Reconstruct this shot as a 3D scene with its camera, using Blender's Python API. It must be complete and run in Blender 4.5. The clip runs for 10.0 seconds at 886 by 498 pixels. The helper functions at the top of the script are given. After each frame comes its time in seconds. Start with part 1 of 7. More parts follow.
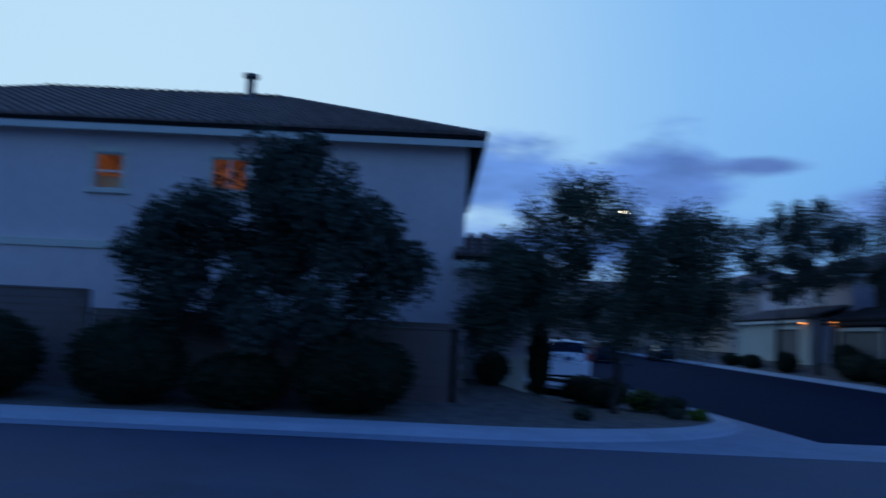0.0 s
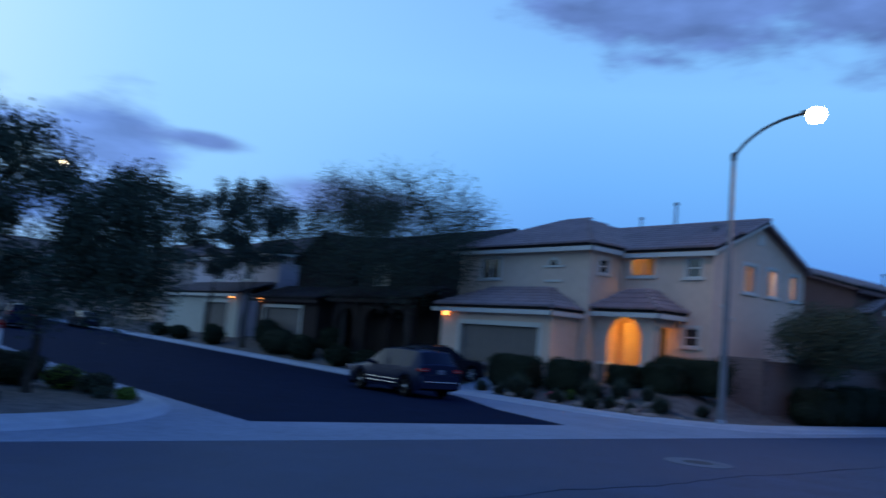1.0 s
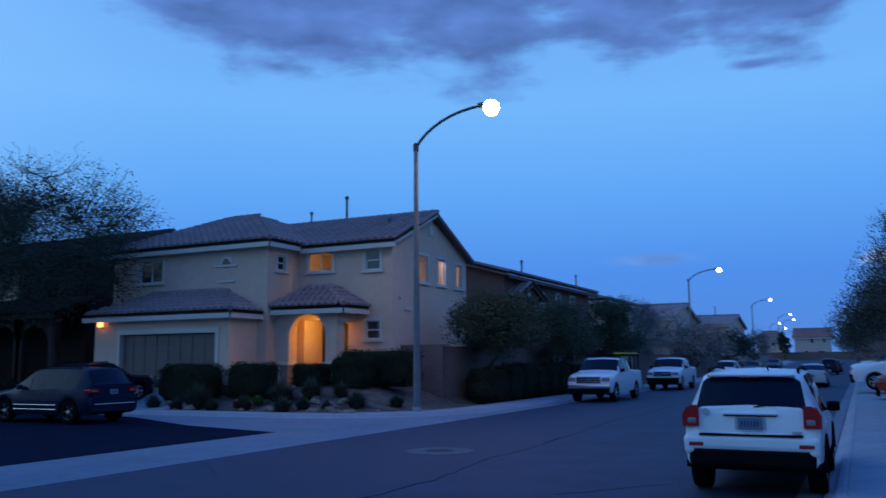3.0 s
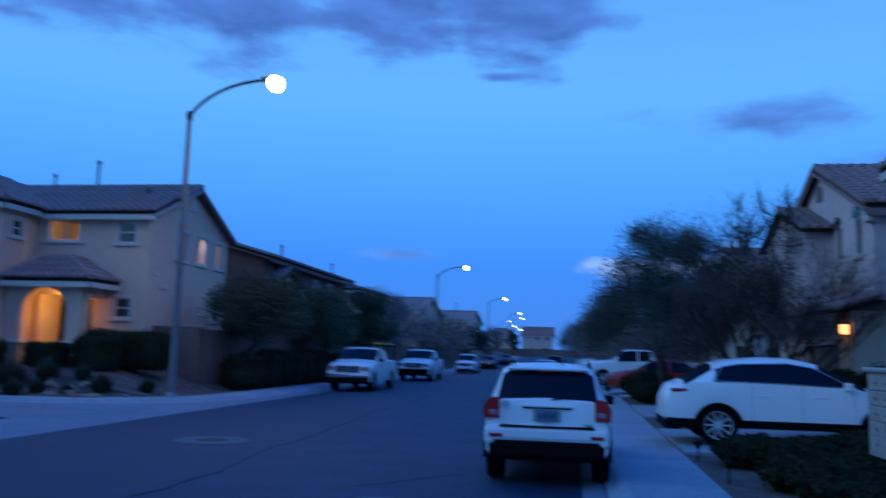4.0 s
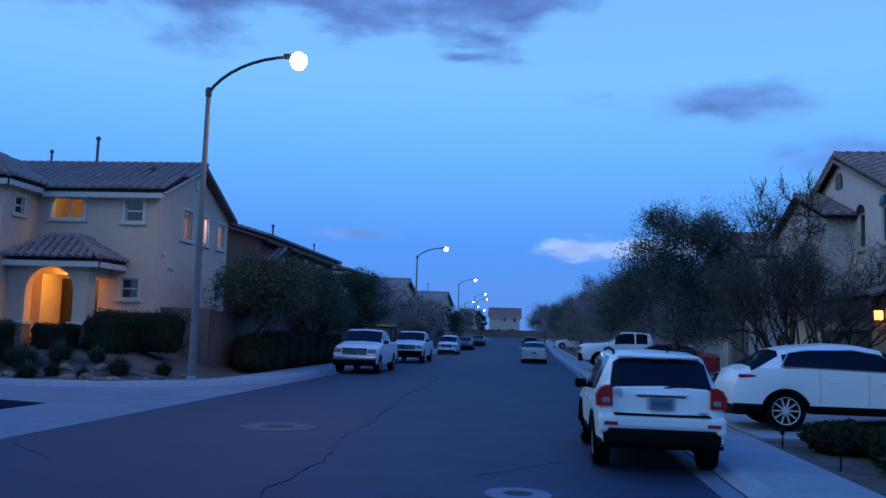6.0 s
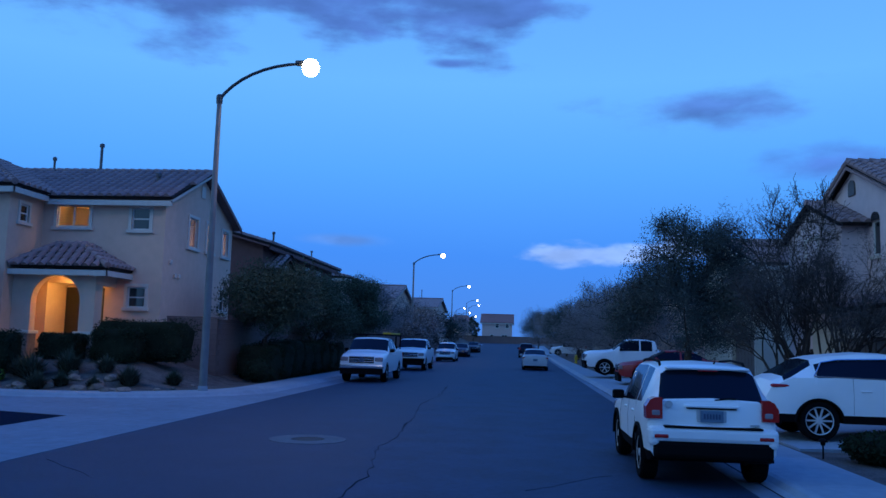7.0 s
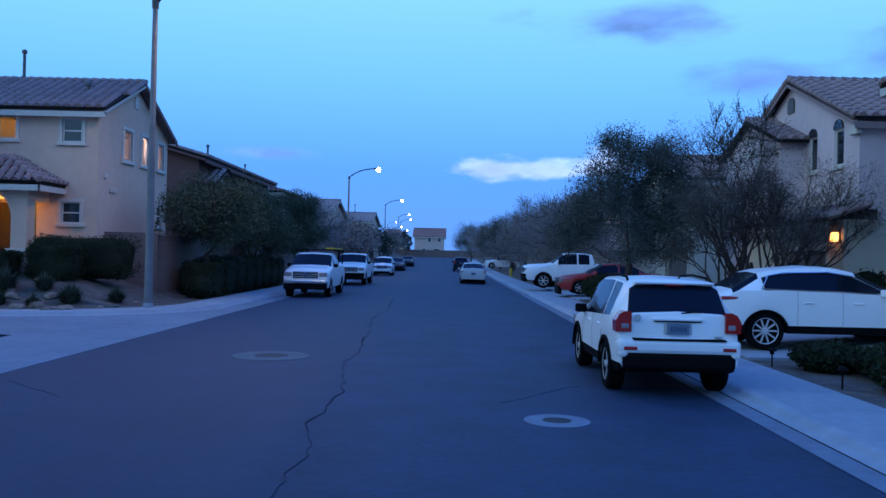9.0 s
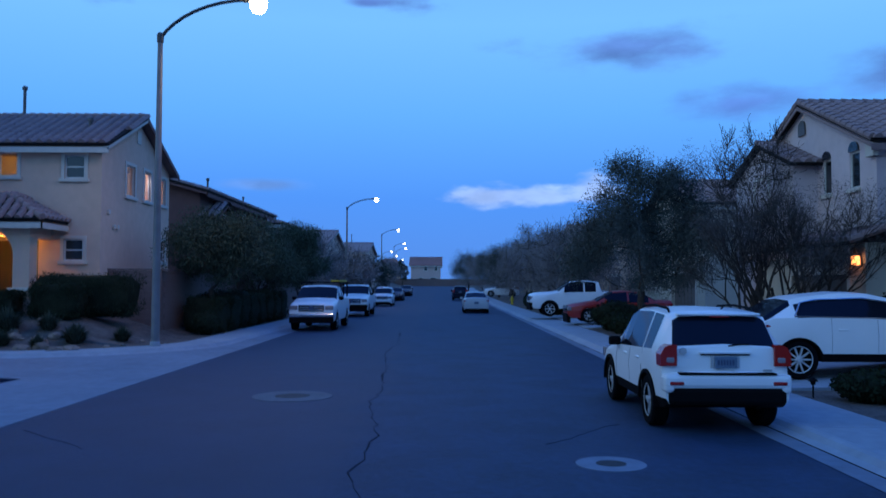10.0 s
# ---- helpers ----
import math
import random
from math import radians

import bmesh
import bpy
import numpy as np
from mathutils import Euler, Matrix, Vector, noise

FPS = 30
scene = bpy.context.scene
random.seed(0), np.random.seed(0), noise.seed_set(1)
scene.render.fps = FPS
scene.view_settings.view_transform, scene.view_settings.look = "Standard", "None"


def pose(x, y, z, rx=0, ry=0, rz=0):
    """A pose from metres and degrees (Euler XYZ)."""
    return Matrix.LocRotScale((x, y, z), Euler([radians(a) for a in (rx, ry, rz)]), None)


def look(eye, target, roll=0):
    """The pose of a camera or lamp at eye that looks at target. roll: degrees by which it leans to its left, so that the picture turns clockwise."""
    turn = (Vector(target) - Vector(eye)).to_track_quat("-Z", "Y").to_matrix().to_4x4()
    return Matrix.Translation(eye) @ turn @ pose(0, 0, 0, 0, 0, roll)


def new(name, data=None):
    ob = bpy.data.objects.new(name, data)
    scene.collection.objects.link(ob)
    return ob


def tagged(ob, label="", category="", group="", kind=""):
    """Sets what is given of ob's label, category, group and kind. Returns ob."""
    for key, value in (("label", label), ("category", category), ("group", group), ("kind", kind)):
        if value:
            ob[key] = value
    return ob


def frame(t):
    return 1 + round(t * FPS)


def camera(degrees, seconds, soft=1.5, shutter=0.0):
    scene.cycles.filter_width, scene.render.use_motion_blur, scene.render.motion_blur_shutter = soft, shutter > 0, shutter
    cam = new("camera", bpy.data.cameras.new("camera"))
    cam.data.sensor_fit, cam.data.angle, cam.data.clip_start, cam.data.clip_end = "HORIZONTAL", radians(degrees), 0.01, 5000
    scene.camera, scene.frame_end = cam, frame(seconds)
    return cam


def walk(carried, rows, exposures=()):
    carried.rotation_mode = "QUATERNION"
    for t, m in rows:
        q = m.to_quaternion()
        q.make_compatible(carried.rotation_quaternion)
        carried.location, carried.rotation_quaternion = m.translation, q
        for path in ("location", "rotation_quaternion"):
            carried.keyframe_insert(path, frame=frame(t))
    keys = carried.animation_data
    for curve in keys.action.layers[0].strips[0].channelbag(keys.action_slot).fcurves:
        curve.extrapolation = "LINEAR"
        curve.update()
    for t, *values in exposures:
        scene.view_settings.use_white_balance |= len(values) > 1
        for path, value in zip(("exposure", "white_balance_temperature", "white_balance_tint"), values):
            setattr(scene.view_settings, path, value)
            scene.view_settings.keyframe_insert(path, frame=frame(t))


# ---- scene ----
cam = camera(56.1, 10.0, shutter=0.5)
PATH = [
    (0, (-0.605, -0.188, 1.95), (-2.594, -0.174, 2.16), 2.6),
    (0.3, (-1.02, -0.165, 2.055), (-2.972, 0.23, 2.239), 3.0),
    (0.5, (-1.306, -0.169, 2.13), (-3.181, 0.503, 2.307), 3.3),
    (0.6, (-1.436, -0.142, 2.16), (-3.26, 0.657, 2.341), 3.9),
    (0.7, (-1.572, -0.118, 2.154), (-3.331, 0.813, 2.351), 3.9),
    (1, (-2.054, -0.006, 2.085), (-3.617, 1.222, 2.308), 5.0),
    (1.5, (-3.150, -0.014, 1.997), (-4.464, 1.468, 2.275), 5.9),
    (2, (-3.799, -0.050, 1.934), (-4.888, 1.600, 2.236), 5.0),
    (2.2, (-4.010, -0.055, 1.904), (-5.078, 1.610, 2.202), 4.4),
    (3.3, (-5.013, 0.01, 1.845), (-5.824, 1.82, 2.097), -0.7),
    (3.5, (-5.228, 0.018, 1.831), (-5.963, 1.861, 2.086), 0.8),
    (4, (-5.786, 0.132, 1.839), (-6.098, 2.092, 2.085), 1.6),
    (4.2, (-6.006, 0.118, 1.831), (-6.224, 2.095, 2.046), 1.8),
    (4.5, (-6.342, 0.078, 1.819), (-6.557, 2.054, 2.045), 1.0),
    (5, (-6.947, -0.007, 1.803), (-7.156, 1.972, 2.007), 1.4),
    (5.5, (-7.451, 0.013, 1.869), (-7.662, 1.992, 2.066), 1.4),
    (6, (-7.992, 0.063, 1.877), (-8.205, 2.042, 2.079), 1.8),
    (7.3, (-8.976, 0.216, 1.947), (-9.133, 2.198, 2.166), 1.3),
    (7.5, (-9.06, 0.239, 1.937), (-9.159, 2.227, 2.129), 1.0),
    (8, (-9.128, 0.161, 1.989), (-9.148, 2.16, 2.037), 2.2),
    (8.5, (-9.251, 0.159, 1.983), (-9.269, 2.159, 2.002), 1.2),
    (9, (-9.45, 0.214, 1.967), (-9.464, 2.214, 1.982), 1.3),
    (9.5, (-9.752, 0.423, 2.047), (-9.764, 2.422, 2.065), 1.3),
    (10, (-10.027, 0.67, 2.055), (-10.027, 2.668, 2.138), 0.2),
]
walk(cam, [(t, look(eye, target, roll)) for t, eye, target, roll in PATH],
     exposures=[(0.0, -0.30, 6500, 10), (0.3, 0.08, 7000, 10), (0.6, 0.18, 7200, 10), (1.2, 0.10, 7000, 10), (2.2, -0.15, 6400, 10), (3.5, -0.12, 6200, 10), (4.0, -0.12, 5400, 10), (4.5, 0.10, 6400, 10),
                (6.2, 0.10, 6400, 10), (7.4, -0.15, 5400, 10), (8.0, 0.52, 6500, 10), (9.0, 0.52, 6500, 10), (9.5, 0.08, 5900, 10), (10.0, 0.08, 6200, 10)])

# ---- world: dusk sky, brighter where the sun went down, with broken cloud ----
def make_world():
    w = bpy.data.worlds.new("dusk")
    scene.world = w
    w.use_nodes = True
    nt = w.node_tree
    nt.nodes.clear()
    N, L = nt.nodes.new, nt.links.new
    out, bg = N("ShaderNodeOutputWorld"), N("ShaderNodeBackground")
    tc = N("ShaderNodeTexCoord")
    sep = N("ShaderNodeSeparateXYZ")
    L(tc.outputs["Generated"], sep.inputs[0])
    ramp = N("ShaderNodeValToRGB")
    L(sep.outputs["Z"], ramp.inputs[0])
    e = ramp.color_ramp.elements
    e[0].position, e[0].color = 0.0, (0.10, 0.265, 0.74, 1)
    e[1].position, e[1].color = 0.65, (0.058, 0.22, 0.88, 1)
    for at, c in ((0.10, (0.088, 0.30, 0.88)), (0.20, (0.135, 0.425, 0.99)), (0.30, (0.195, 0.515, 1.03)), (0.40, (0.175, 0.45, 0.98))):
        e.new(at).color = (*c, 1)
    # afterglow towards the west-south-west
    dot = N("ShaderNodeVectorMath")
    dot.operation = "DOT_PRODUCT"
    L(tc.outputs["Generated"], dot.inputs[0])
    dot.inputs[1].default_value = (-0.90, -0.38, 0.21)
    glow = N("ShaderNodeMapRange")
    glow.interpolation_type = "SMOOTHSTEP"
    L(dot.outputs["Value"], glow.inputs[0])
    glow.inputs[1].default_value, glow.inputs[2].default_value = 0.35, 0.90
    west = N("ShaderNodeMixRGB")
    L(glow.outputs[0], west.inputs[0])
    L(ramp.outputs[0], west.inputs[1])
    west.inputs[2].default_value = (0.29, 0.63, 1.10, 1)
    near = N("ShaderNodeMapRange")
    near.interpolation_type = "SMOOTHSTEP"
    L(dot.outputs["Value"], near.inputs[0])
    near.inputs[1].default_value, near.inputs[2].default_value = 0.74, 1.05
    west2 = N("ShaderNodeMixRGB")
    L(near.outputs[0], west2.inputs[0])
    L(west.outputs[0], west2.inputs[1])
    west2.inputs[2].default_value = (0.64, 0.93, 1.16, 1)
    # physical twilight sky, faint, over the gradient
    sky = N("ShaderNodeTexSky")
    sky.sky_type, sky.sun_disc = "NISHITA", False
    sky.sun_elevation, sky.sun_rotation = radians(1.0), radians(247)
    add = N("ShaderNodeMixRGB")
    add.blend_type = "ADD"
    add.inputs[0].default_value = 0.0012
    L(west2.outputs[0], add.inputs[1])
    L(sky.outputs[0], add.inputs[2])
    # azimuth (degrees, to the left of +y) and elevation of each direction, wrinkled by noise
    neg = N("ShaderNodeMath")
    neg.operation = "MULTIPLY"
    L(sep.outputs["X"], neg.inputs[0])
    neg.inputs[1].default_value = -1.0
    az = N("ShaderNodeMath")
    az.operation = "ARCTAN2"
    L(neg.outputs[0], az.inputs[0])
    L(sep.outputs["Y"], az.inputs[1])
    el = N("ShaderNodeMath")
    el.operation = "ARCSINE"
    L(sep.outputs["Z"], el.inputs[0])
    ae = N("ShaderNodeCombineXYZ")
    L(az.outputs[0], ae.inputs[0])
    L(el.outputs[0], ae.inputs[1])
    deg = N("ShaderNodeVectorMath")
    deg.operation = "SCALE"
    deg.inputs["Scale"].default_value = 180 / math.pi
    L(ae.outputs[0], deg.inputs[0])
    stretch = N("ShaderNodeMapping")
    stretch.inputs["Scale"].default_value = (0.16, 0.42, 1.0)
    L(deg.outputs[0], stretch.inputs[0])
    nz = N("ShaderNodeTexNoise")
    nz.inputs["Scale"].default_value, nz.inputs["Detail"].default_value = 1.0, 8.0
    nz.inputs["Roughness"].default_value = 0.55
    L(stretch.outputs[0], nz.inputs[0])
    fine = N("ShaderNodeTexNoise")
    fine.inputs["Scale"].default_value, fine.inputs["Detail"].default_value = 1.3, 4.0
    L(stretch.outputs[0], fine.inputs[0])
    puff = N("ShaderNodeTexNoise")
    puff.inputs["Scale"].default_value, puff.inputs["Detail"].default_value = 2.6, 5.0
    L(stretch.outputs[0], puff.inputs[0])
    billow = N("ShaderNodeMapRange")
    billow.inputs[1].default_value, billow.inputs[2].default_value = 0.30, 0.70
    billow.inputs[3].default_value, billow.inputs[4].default_value = 0.80, 1.24
    L(fine.outputs[0], billow.inputs[0])
    last = add.outputs[0]
    # each cloud: azimuth, elevation, half width, half height, colour, softness, raggedness
    shade, pale = (0.105, 0.215, 0.57), (0.33, 0.50, 0.92)
    for a0, e0, wa, we, col, soft, rag in (
            (36, 24.0, 14, 5.6, shade, 0.55, 1.5), (24, 24.0, 7.5, 6.4, shade, 0.5, 1.4), (13, 24.5, 8, 5.4, shade, 0.5, 1.5), (3.5, 24.5, 8, 6.0, shade, 0.5, 1.5),
            (5.3, 18.8, 2.2, 0.5, shade, 0.8, 1.2), (-12.5, 15.6, 8.0, 1.8, (0.12, 0.26, 0.66), 1.1, 2.6), (-20, 11.6, 6.5, 1.7, (0.11, 0.25, 0.68), 1.1, 2.4), (-31, 13.0, 8, 2.2, shade, 0.9, 1.6),
            (-3.2, 6.0, 3.4, 1.05, pale, 0.7, 1.5), (-7.0, 6.0, 3.2, 0.9, pale, 0.7, 1.5), (-10.3, 6.4, 2.4, 1.2, pale, 0.7, 1.5), (12.5, 6.6, 4.0, 0.6, (0.16, 0.36, 0.88), 0.9, 1.2),
            (86, 11.0, 9.0, 3.6, (0.15, 0.33, 0.82), 0.6, 1.3), (75.5, 11.0, 6.5, 3.9, (0.14, 0.30, 0.78), 0.6, 1.3), (69, 11.9, 4.6, 0.9, (0.14, 0.28, 0.72), 0.7, 1.2), (60, 9.2, 8.0, 1.9, (0.16, 0.32, 0.80), 0.8, 1.4), (80, 6.5, 20, 3.0, (0.11, 0.27, 0.78), 0.9, 1.2)):
        sub = N("ShaderNodeVectorMath")
        sub.operation = "SUBTRACT"
        L(deg.outputs[0], sub.inputs[0])
        sub.inputs[1].default_value = (a0, e0, 0)
        dv = N("ShaderNodeVectorMath")
        dv.operation = "DIVIDE"
        L(sub.outputs[0], dv.inputs[0])
        dv.inputs[1].default_value = (wa, we, 1)
        ln = N("ShaderNodeVectorMath")
        ln.operation = "LENGTH"
        L(dv.outputs[0], ln.inputs[0])
        wr = N("ShaderNodeMath")
        wr.operation = "MULTIPLY_ADD"
        L((puff if col == pale else nz).outputs[0], wr.inputs[0])
        wr.inputs[1].default_value = -rag
        L(ln.outputs["Value"], wr.inputs[2])
        cv = N("ShaderNodeMapRange")
        cv.interpolation_type = "SMOOTHSTEP"
        cv.inputs[1].default_value, cv.inputs[2].default_value = 1.0 - rag * 0.5, 1.0 - rag * 0.5 - soft
        L(wr.outputs[0], cv.inputs[0])
        mx = N("ShaderNodeMixRGB")
        L(cv.outputs[0], mx.inputs[0])
        L(last, mx.inputs[1])
        tone = N("ShaderNodeVectorMath")
        tone.operation = "SCALE"
        tone.inputs[0].default_value = col
        L(billow.outputs[0], tone.inputs["Scale"])
        L(tone.outputs[0], mx.inputs[2])
        last = mx.outputs[0]
    L(last, bg.inputs[0])
    bg.inputs[1].default_value = 1.0
    L(bg.outputs[0], out.inputs[0])


make_world()

# the last soft light from the west
sun = new("sun", bpy.data.lights.new("sun", "SUN"))
sun.data.energy, sun.data.angle, sun.data.color = 0.10, radians(25), (0.45, 0.68, 1.0)
sun.matrix_world = look((0, 0, 30), (28, 11, 20))


# ---- materials ----
def material(name, colour, rough=0.8, metal=0.0, vary=0.25, scale=6.0, bump=0.0, bump_scale=60.0, emit=None, alpha=None, coat=0.0, rand=0.0, island=0.0, stain=0.0, spec=0.5):
    m = bpy.data.materials.new(name)
    m.use_nodes = True
    nt = m.node_tree
    N, L = nt.nodes.new, nt.links.new
    b = nt.nodes["Principled BSDF"]
    b.inputs["Roughness"].default_value, b.inputs["Metallic"].default_value = rough, metal
    b.inputs["Coat Weight"].default_value = coat
    b.inputs["Specular IOR Level"].default_value = spec
    tc = N("ShaderNodeTexCoord")
    src = None
    if vary:
        n1, n2 = N("ShaderNodeTexNoise"), N("ShaderNodeTexNoise")
        n1.inputs["Scale"].default_value, n1.inputs["Detail"].default_value = scale, 6
        n2.inputs["Scale"].default_value, n2.inputs["Detail"].default_value = scale * 0.11, 4
        L(tc.outputs["Object"], n1.inputs[0]), L(tc.outputs["Object"], n2.inputs[0])
        mid = N("ShaderNodeMath")
        mid.operation = "ADD"
        L(n1.outputs[0], mid.inputs[0]), L(n2.outputs[0], mid.inputs[1])
        last = mid.outputs[0]
        if rand:
            oi = N("ShaderNodeObjectInfo")
            r = N("ShaderNodeMath")
            r.operation = "MULTIPLY_ADD"
            L(oi.outputs["Random"], r.inputs[0])
            r.inputs[1].default_value = rand
            L(last, r.inputs[2])
            last = r.outputs[0]
        if island:
            ge = N("ShaderNodeNewGeometry")
            r = N("ShaderNodeMath")
            r.operation = "MULTIPLY_ADD"
            L(ge.outputs["Random Per Island"], r.inputs[0])
            r.inputs[1].default_value = island
            L(last, r.inputs[2])
            last = r.outputs[0]
        mr = N("ShaderNodeMapRange")
        mr.inputs[1].default_value, mr.inputs[2].default_value = 0.7, 1.3 + rand + island
        L(last, mr.inputs[0])
        ramp = N("ShaderNodeMixRGB")
        L(mr.outputs[0], ramp.inputs[0])
        ramp.inputs[1].default_value = (*[c * (1 - vary) for c in colour], 1)
        ramp.inputs[2].default_value = (*[min(c * (1 + vary), 1) for c in colour], 1)
        src = ramp.outputs[0]
        if stain:
            n3 = N("ShaderNodeTexNoise")
            n3.inputs["Scale"].default_value, n3.inputs["Detail"].default_value = 0.35, 9
            n3.inputs["Roughness"].default_value = 0.7
            L(tc.outputs["Object"], n3.inputs[0])
            m3 = N("ShaderNodeMapRange")
            m3.inputs[1].default_value, m3.inputs[2].default_value = 0.52, 0.72
            m3.inputs[3].default_value, m3.inputs[4].default_value = 0.0, stain
            L(n3.outputs[0], m3.inputs[0])
            mx = N("ShaderNodeMixRGB")
            L(m3.outputs[0], mx.inputs[0]), L(src, mx.inputs[1])
            mx.inputs[2].default_value = (*[c * 0.45 for c in colour], 1)
            src = mx.outputs[0]
        L(src, b.inputs["Base Color"])
    else:
        b.inputs["Base Color"].default_value = (*colour, 1)
    if bump:
        nb, bp = N("ShaderNodeTexNoise"), N("ShaderNodeBump")
        nb.inputs["Scale"].default_value, nb.inputs["Detail"].default_value = bump_scale, 5
        L(tc.outputs["Object"], nb.inputs[0])
        bp.inputs["Strength"].default_value, bp.inputs["Distance"].default_value = bump, 0.02
        L(nb.outputs[0], bp.inputs["Height"]), L(bp.outputs[0], b.inputs["Normal"])
    if emit:
        b.inputs["Emission Color"].default_value = (*emit[:3], 1)
        b.inputs["Emission Strength"].default_value = emit[3]
    return m


M = {}
M["asphalt"] = material("asphalt", (0.013, 0.034, 0.078), 0.70, vary=0.36, scale=9, bump=0.35, bump_scale=110, stain=0.55, spec=0.4)
# the older west lane, worn warmer and paler along an uneven joint
_nt = M["asphalt"].node_tree
_b = _nt.nodes["Principled BSDF"]
_was = _b.inputs["Base Color"].links[0].from_socket
_tc, _sp, _ns = _nt.nodes.new("ShaderNodeTexCoord"), _nt.nodes.new("ShaderNodeSeparateXYZ"), _nt.nodes.new("ShaderNodeTexNoise")
_ns.inputs["Scale"].default_value, _ns.inputs["Detail"].default_value = 0.45, 7
_ad, _mr, _mx = _nt.nodes.new("ShaderNodeMath"), _nt.nodes.new("ShaderNodeMapRange"), _nt.nodes.new("ShaderNodeMixRGB")
_ad.operation = "MULTIPLY_ADD"
_ad.inputs[1].default_value = 2.6
_mr.interpolation_type = "SMOOTHSTEP"
_mr.inputs[1].default_value, _mr.inputs[2].default_value = -9.6, -10.2
_nt.links.new(_tc.outputs["Object"], _sp.inputs[0])
_nt.links.new(_tc.outputs["Object"], _ns.inputs[0])
_nt.links.new(_ns.outputs[0], _ad.inputs[0])
_nt.links.new(_sp.outputs["X"], _ad.inputs[2])
_nt.links.new(_ad.outputs[0], _mr.inputs[0])
_mr.inputs[4].default_value = 0.55
_nt.links.new(_mr.outputs[0], _mx.inputs[0])
_nt.links.new(_was, _mx.inputs[1])
_mx.inputs[2].default_value = (0.034, 0.041, 0.074, 1)
_nt.links.new(_mx.outputs[0], _b.inputs["Base Color"])
M["asphalt_new"] = material("newer_asphalt", (0.004, 0.011, 0.030), 0.9, vary=0.3, scale=12, bump=0.35, bump_scale=110, stain=0.2, spec=0.03)
M["collar"] = material("old_collar_concrete", (0.115, 0.12, 0.14), 0.9, vary=0.25, scale=9, bump=0.3, stain=0.4)
M["seal"] = material("crack_seal", (0.010, 0.016, 0.032), 0.95, vary=0.2, scale=10, spec=0.2)
M["concrete"] = material("concrete", (0.27, 0.31, 0.36), 0.85, vary=0.16, scale=5, bump=0.15, bump_scale=70, stain=0.25, rand=0.25)
M["gutter"] = material("gutter_concrete", (0.155, 0.195, 0.255), 0.85, vary=0.18, scale=4, bump=0.15, stain=0.35)
M["gravel"] = material("gravel", (0.115, 0.098, 0.088), 0.95, vary=0.45, scale=22, bump=0.9, bump_scale=30, spec=0.2)
M["earth"] = material("desert_earth", (0.22, 0.17, 0.13), 0.95, vary=0.3, scale=4, bump=0.5, bump_scale=20)
M["rock"] = material("rock", (0.22, 0.17, 0.14), 0.9, vary=0.35, scale=9, bump=0.5, bump_scale=25, rand=0.6, spec=0.2)
M["stucco_tan"] = material("tan_stucco", (0.65, 0.45, 0.345), 0.92, vary=0.07, scale=3, bump=0.3, bump_scale=120, stain=0.12, spec=0.2)
M["stucco_grey"] = material("grey_stucco", (0.62, 0.50, 0.50), 0.92, vary=0.07, scale=3, bump=0.3, bump_scale=120, stain=0.12, spec=0.2)
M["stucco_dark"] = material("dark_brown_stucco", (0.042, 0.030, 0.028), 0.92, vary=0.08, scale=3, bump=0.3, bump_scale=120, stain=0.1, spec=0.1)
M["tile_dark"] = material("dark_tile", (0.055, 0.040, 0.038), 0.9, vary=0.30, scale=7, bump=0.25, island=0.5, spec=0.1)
M["stucco_brown"] = material("brown_stucco", (0.18, 0.095, 0.085), 0.92, vary=0.08, scale=3, bump=0.3, bump_scale=120, stain=0.1, spec=0.2)
M["stucco_cream"] = material("cream_stucco", (0.50, 0.45, 0.37), 0.92, vary=0.06, scale=3, bump=0.3, bump_scale=120, stain=0.12, spec=0.2)
M["trim"] = material("trim_paint", (0.58, 0.52, 0.45), 0.7, vary=0.06, scale=5, bump=0.1)
M["fascia"] = material("fascia_paint", (0.52, 0.48, 0.43), 0.6, vary=0.08, scale=5)
M["roof"] = material("roof_underlay", (0.018, 0.014, 0.014), 0.9, vary=0.2, scale=5, spec=0.2)
M["tile"] = material("clay_tile", (0.28, 0.195, 0.185), 0.85, vary=0.30, scale=7, bump=0.25, rand=0.5, island=0.5, spec=0.2)
M["tile_brown"] = material("brown_tile", (0.17, 0.115, 0.10), 0.85, vary=0.30, scale=7, bump=0.25, island=0.5, spec=0.2)
M["block"] = material("wall_block", (0.165, 0.118, 0.112), 0.92, vary=0.16, scale=8, bump=0.4, bump_scale=60, rand=0.4, spec=0.2)
M["mortar"] = material("mortar", (0.14, 0.10, 0.09), 0.95, vary=0.15, scale=9, spec=0.2)
M["garage"] = material("garage_door_paint", (0.13, 0.105, 0.095), 0.6, vary=0.08, scale=4)
M["door"] = material("door_paint", (0.022, 0.015, 0.012), 0.5, vary=0.2, scale=6)
M["vinyl"] = material("window_vinyl", (0.62, 0.60, 0.56), 0.5, vary=0.05)
M["room"] = material("room_paint", (0.62, 0.5, 0.36), 0.9, vary=0.05)
M["blind"] = material("blind", (0.55, 0.5, 0.45), 0.8, vary=0.08, scale=8)
M["curtain"] = material("curtain", (0.72, 0.42, 0.2), 0.9, vary=0.2, scale=8)
M["glass"] = material("window_glass", (0.02, 0.025, 0.03), 0.06, vary=0, coat=0.3)
M["hedge"] = material("hedge_leaf", (0.022, 0.033, 0.018), 0.8, vary=0.3, scale=3, island=0.5, spec=0.08)
M["pipe"] = material("vent_pipe_paint", (0.10, 0.09, 0.09), 0.6, vary=0.2)
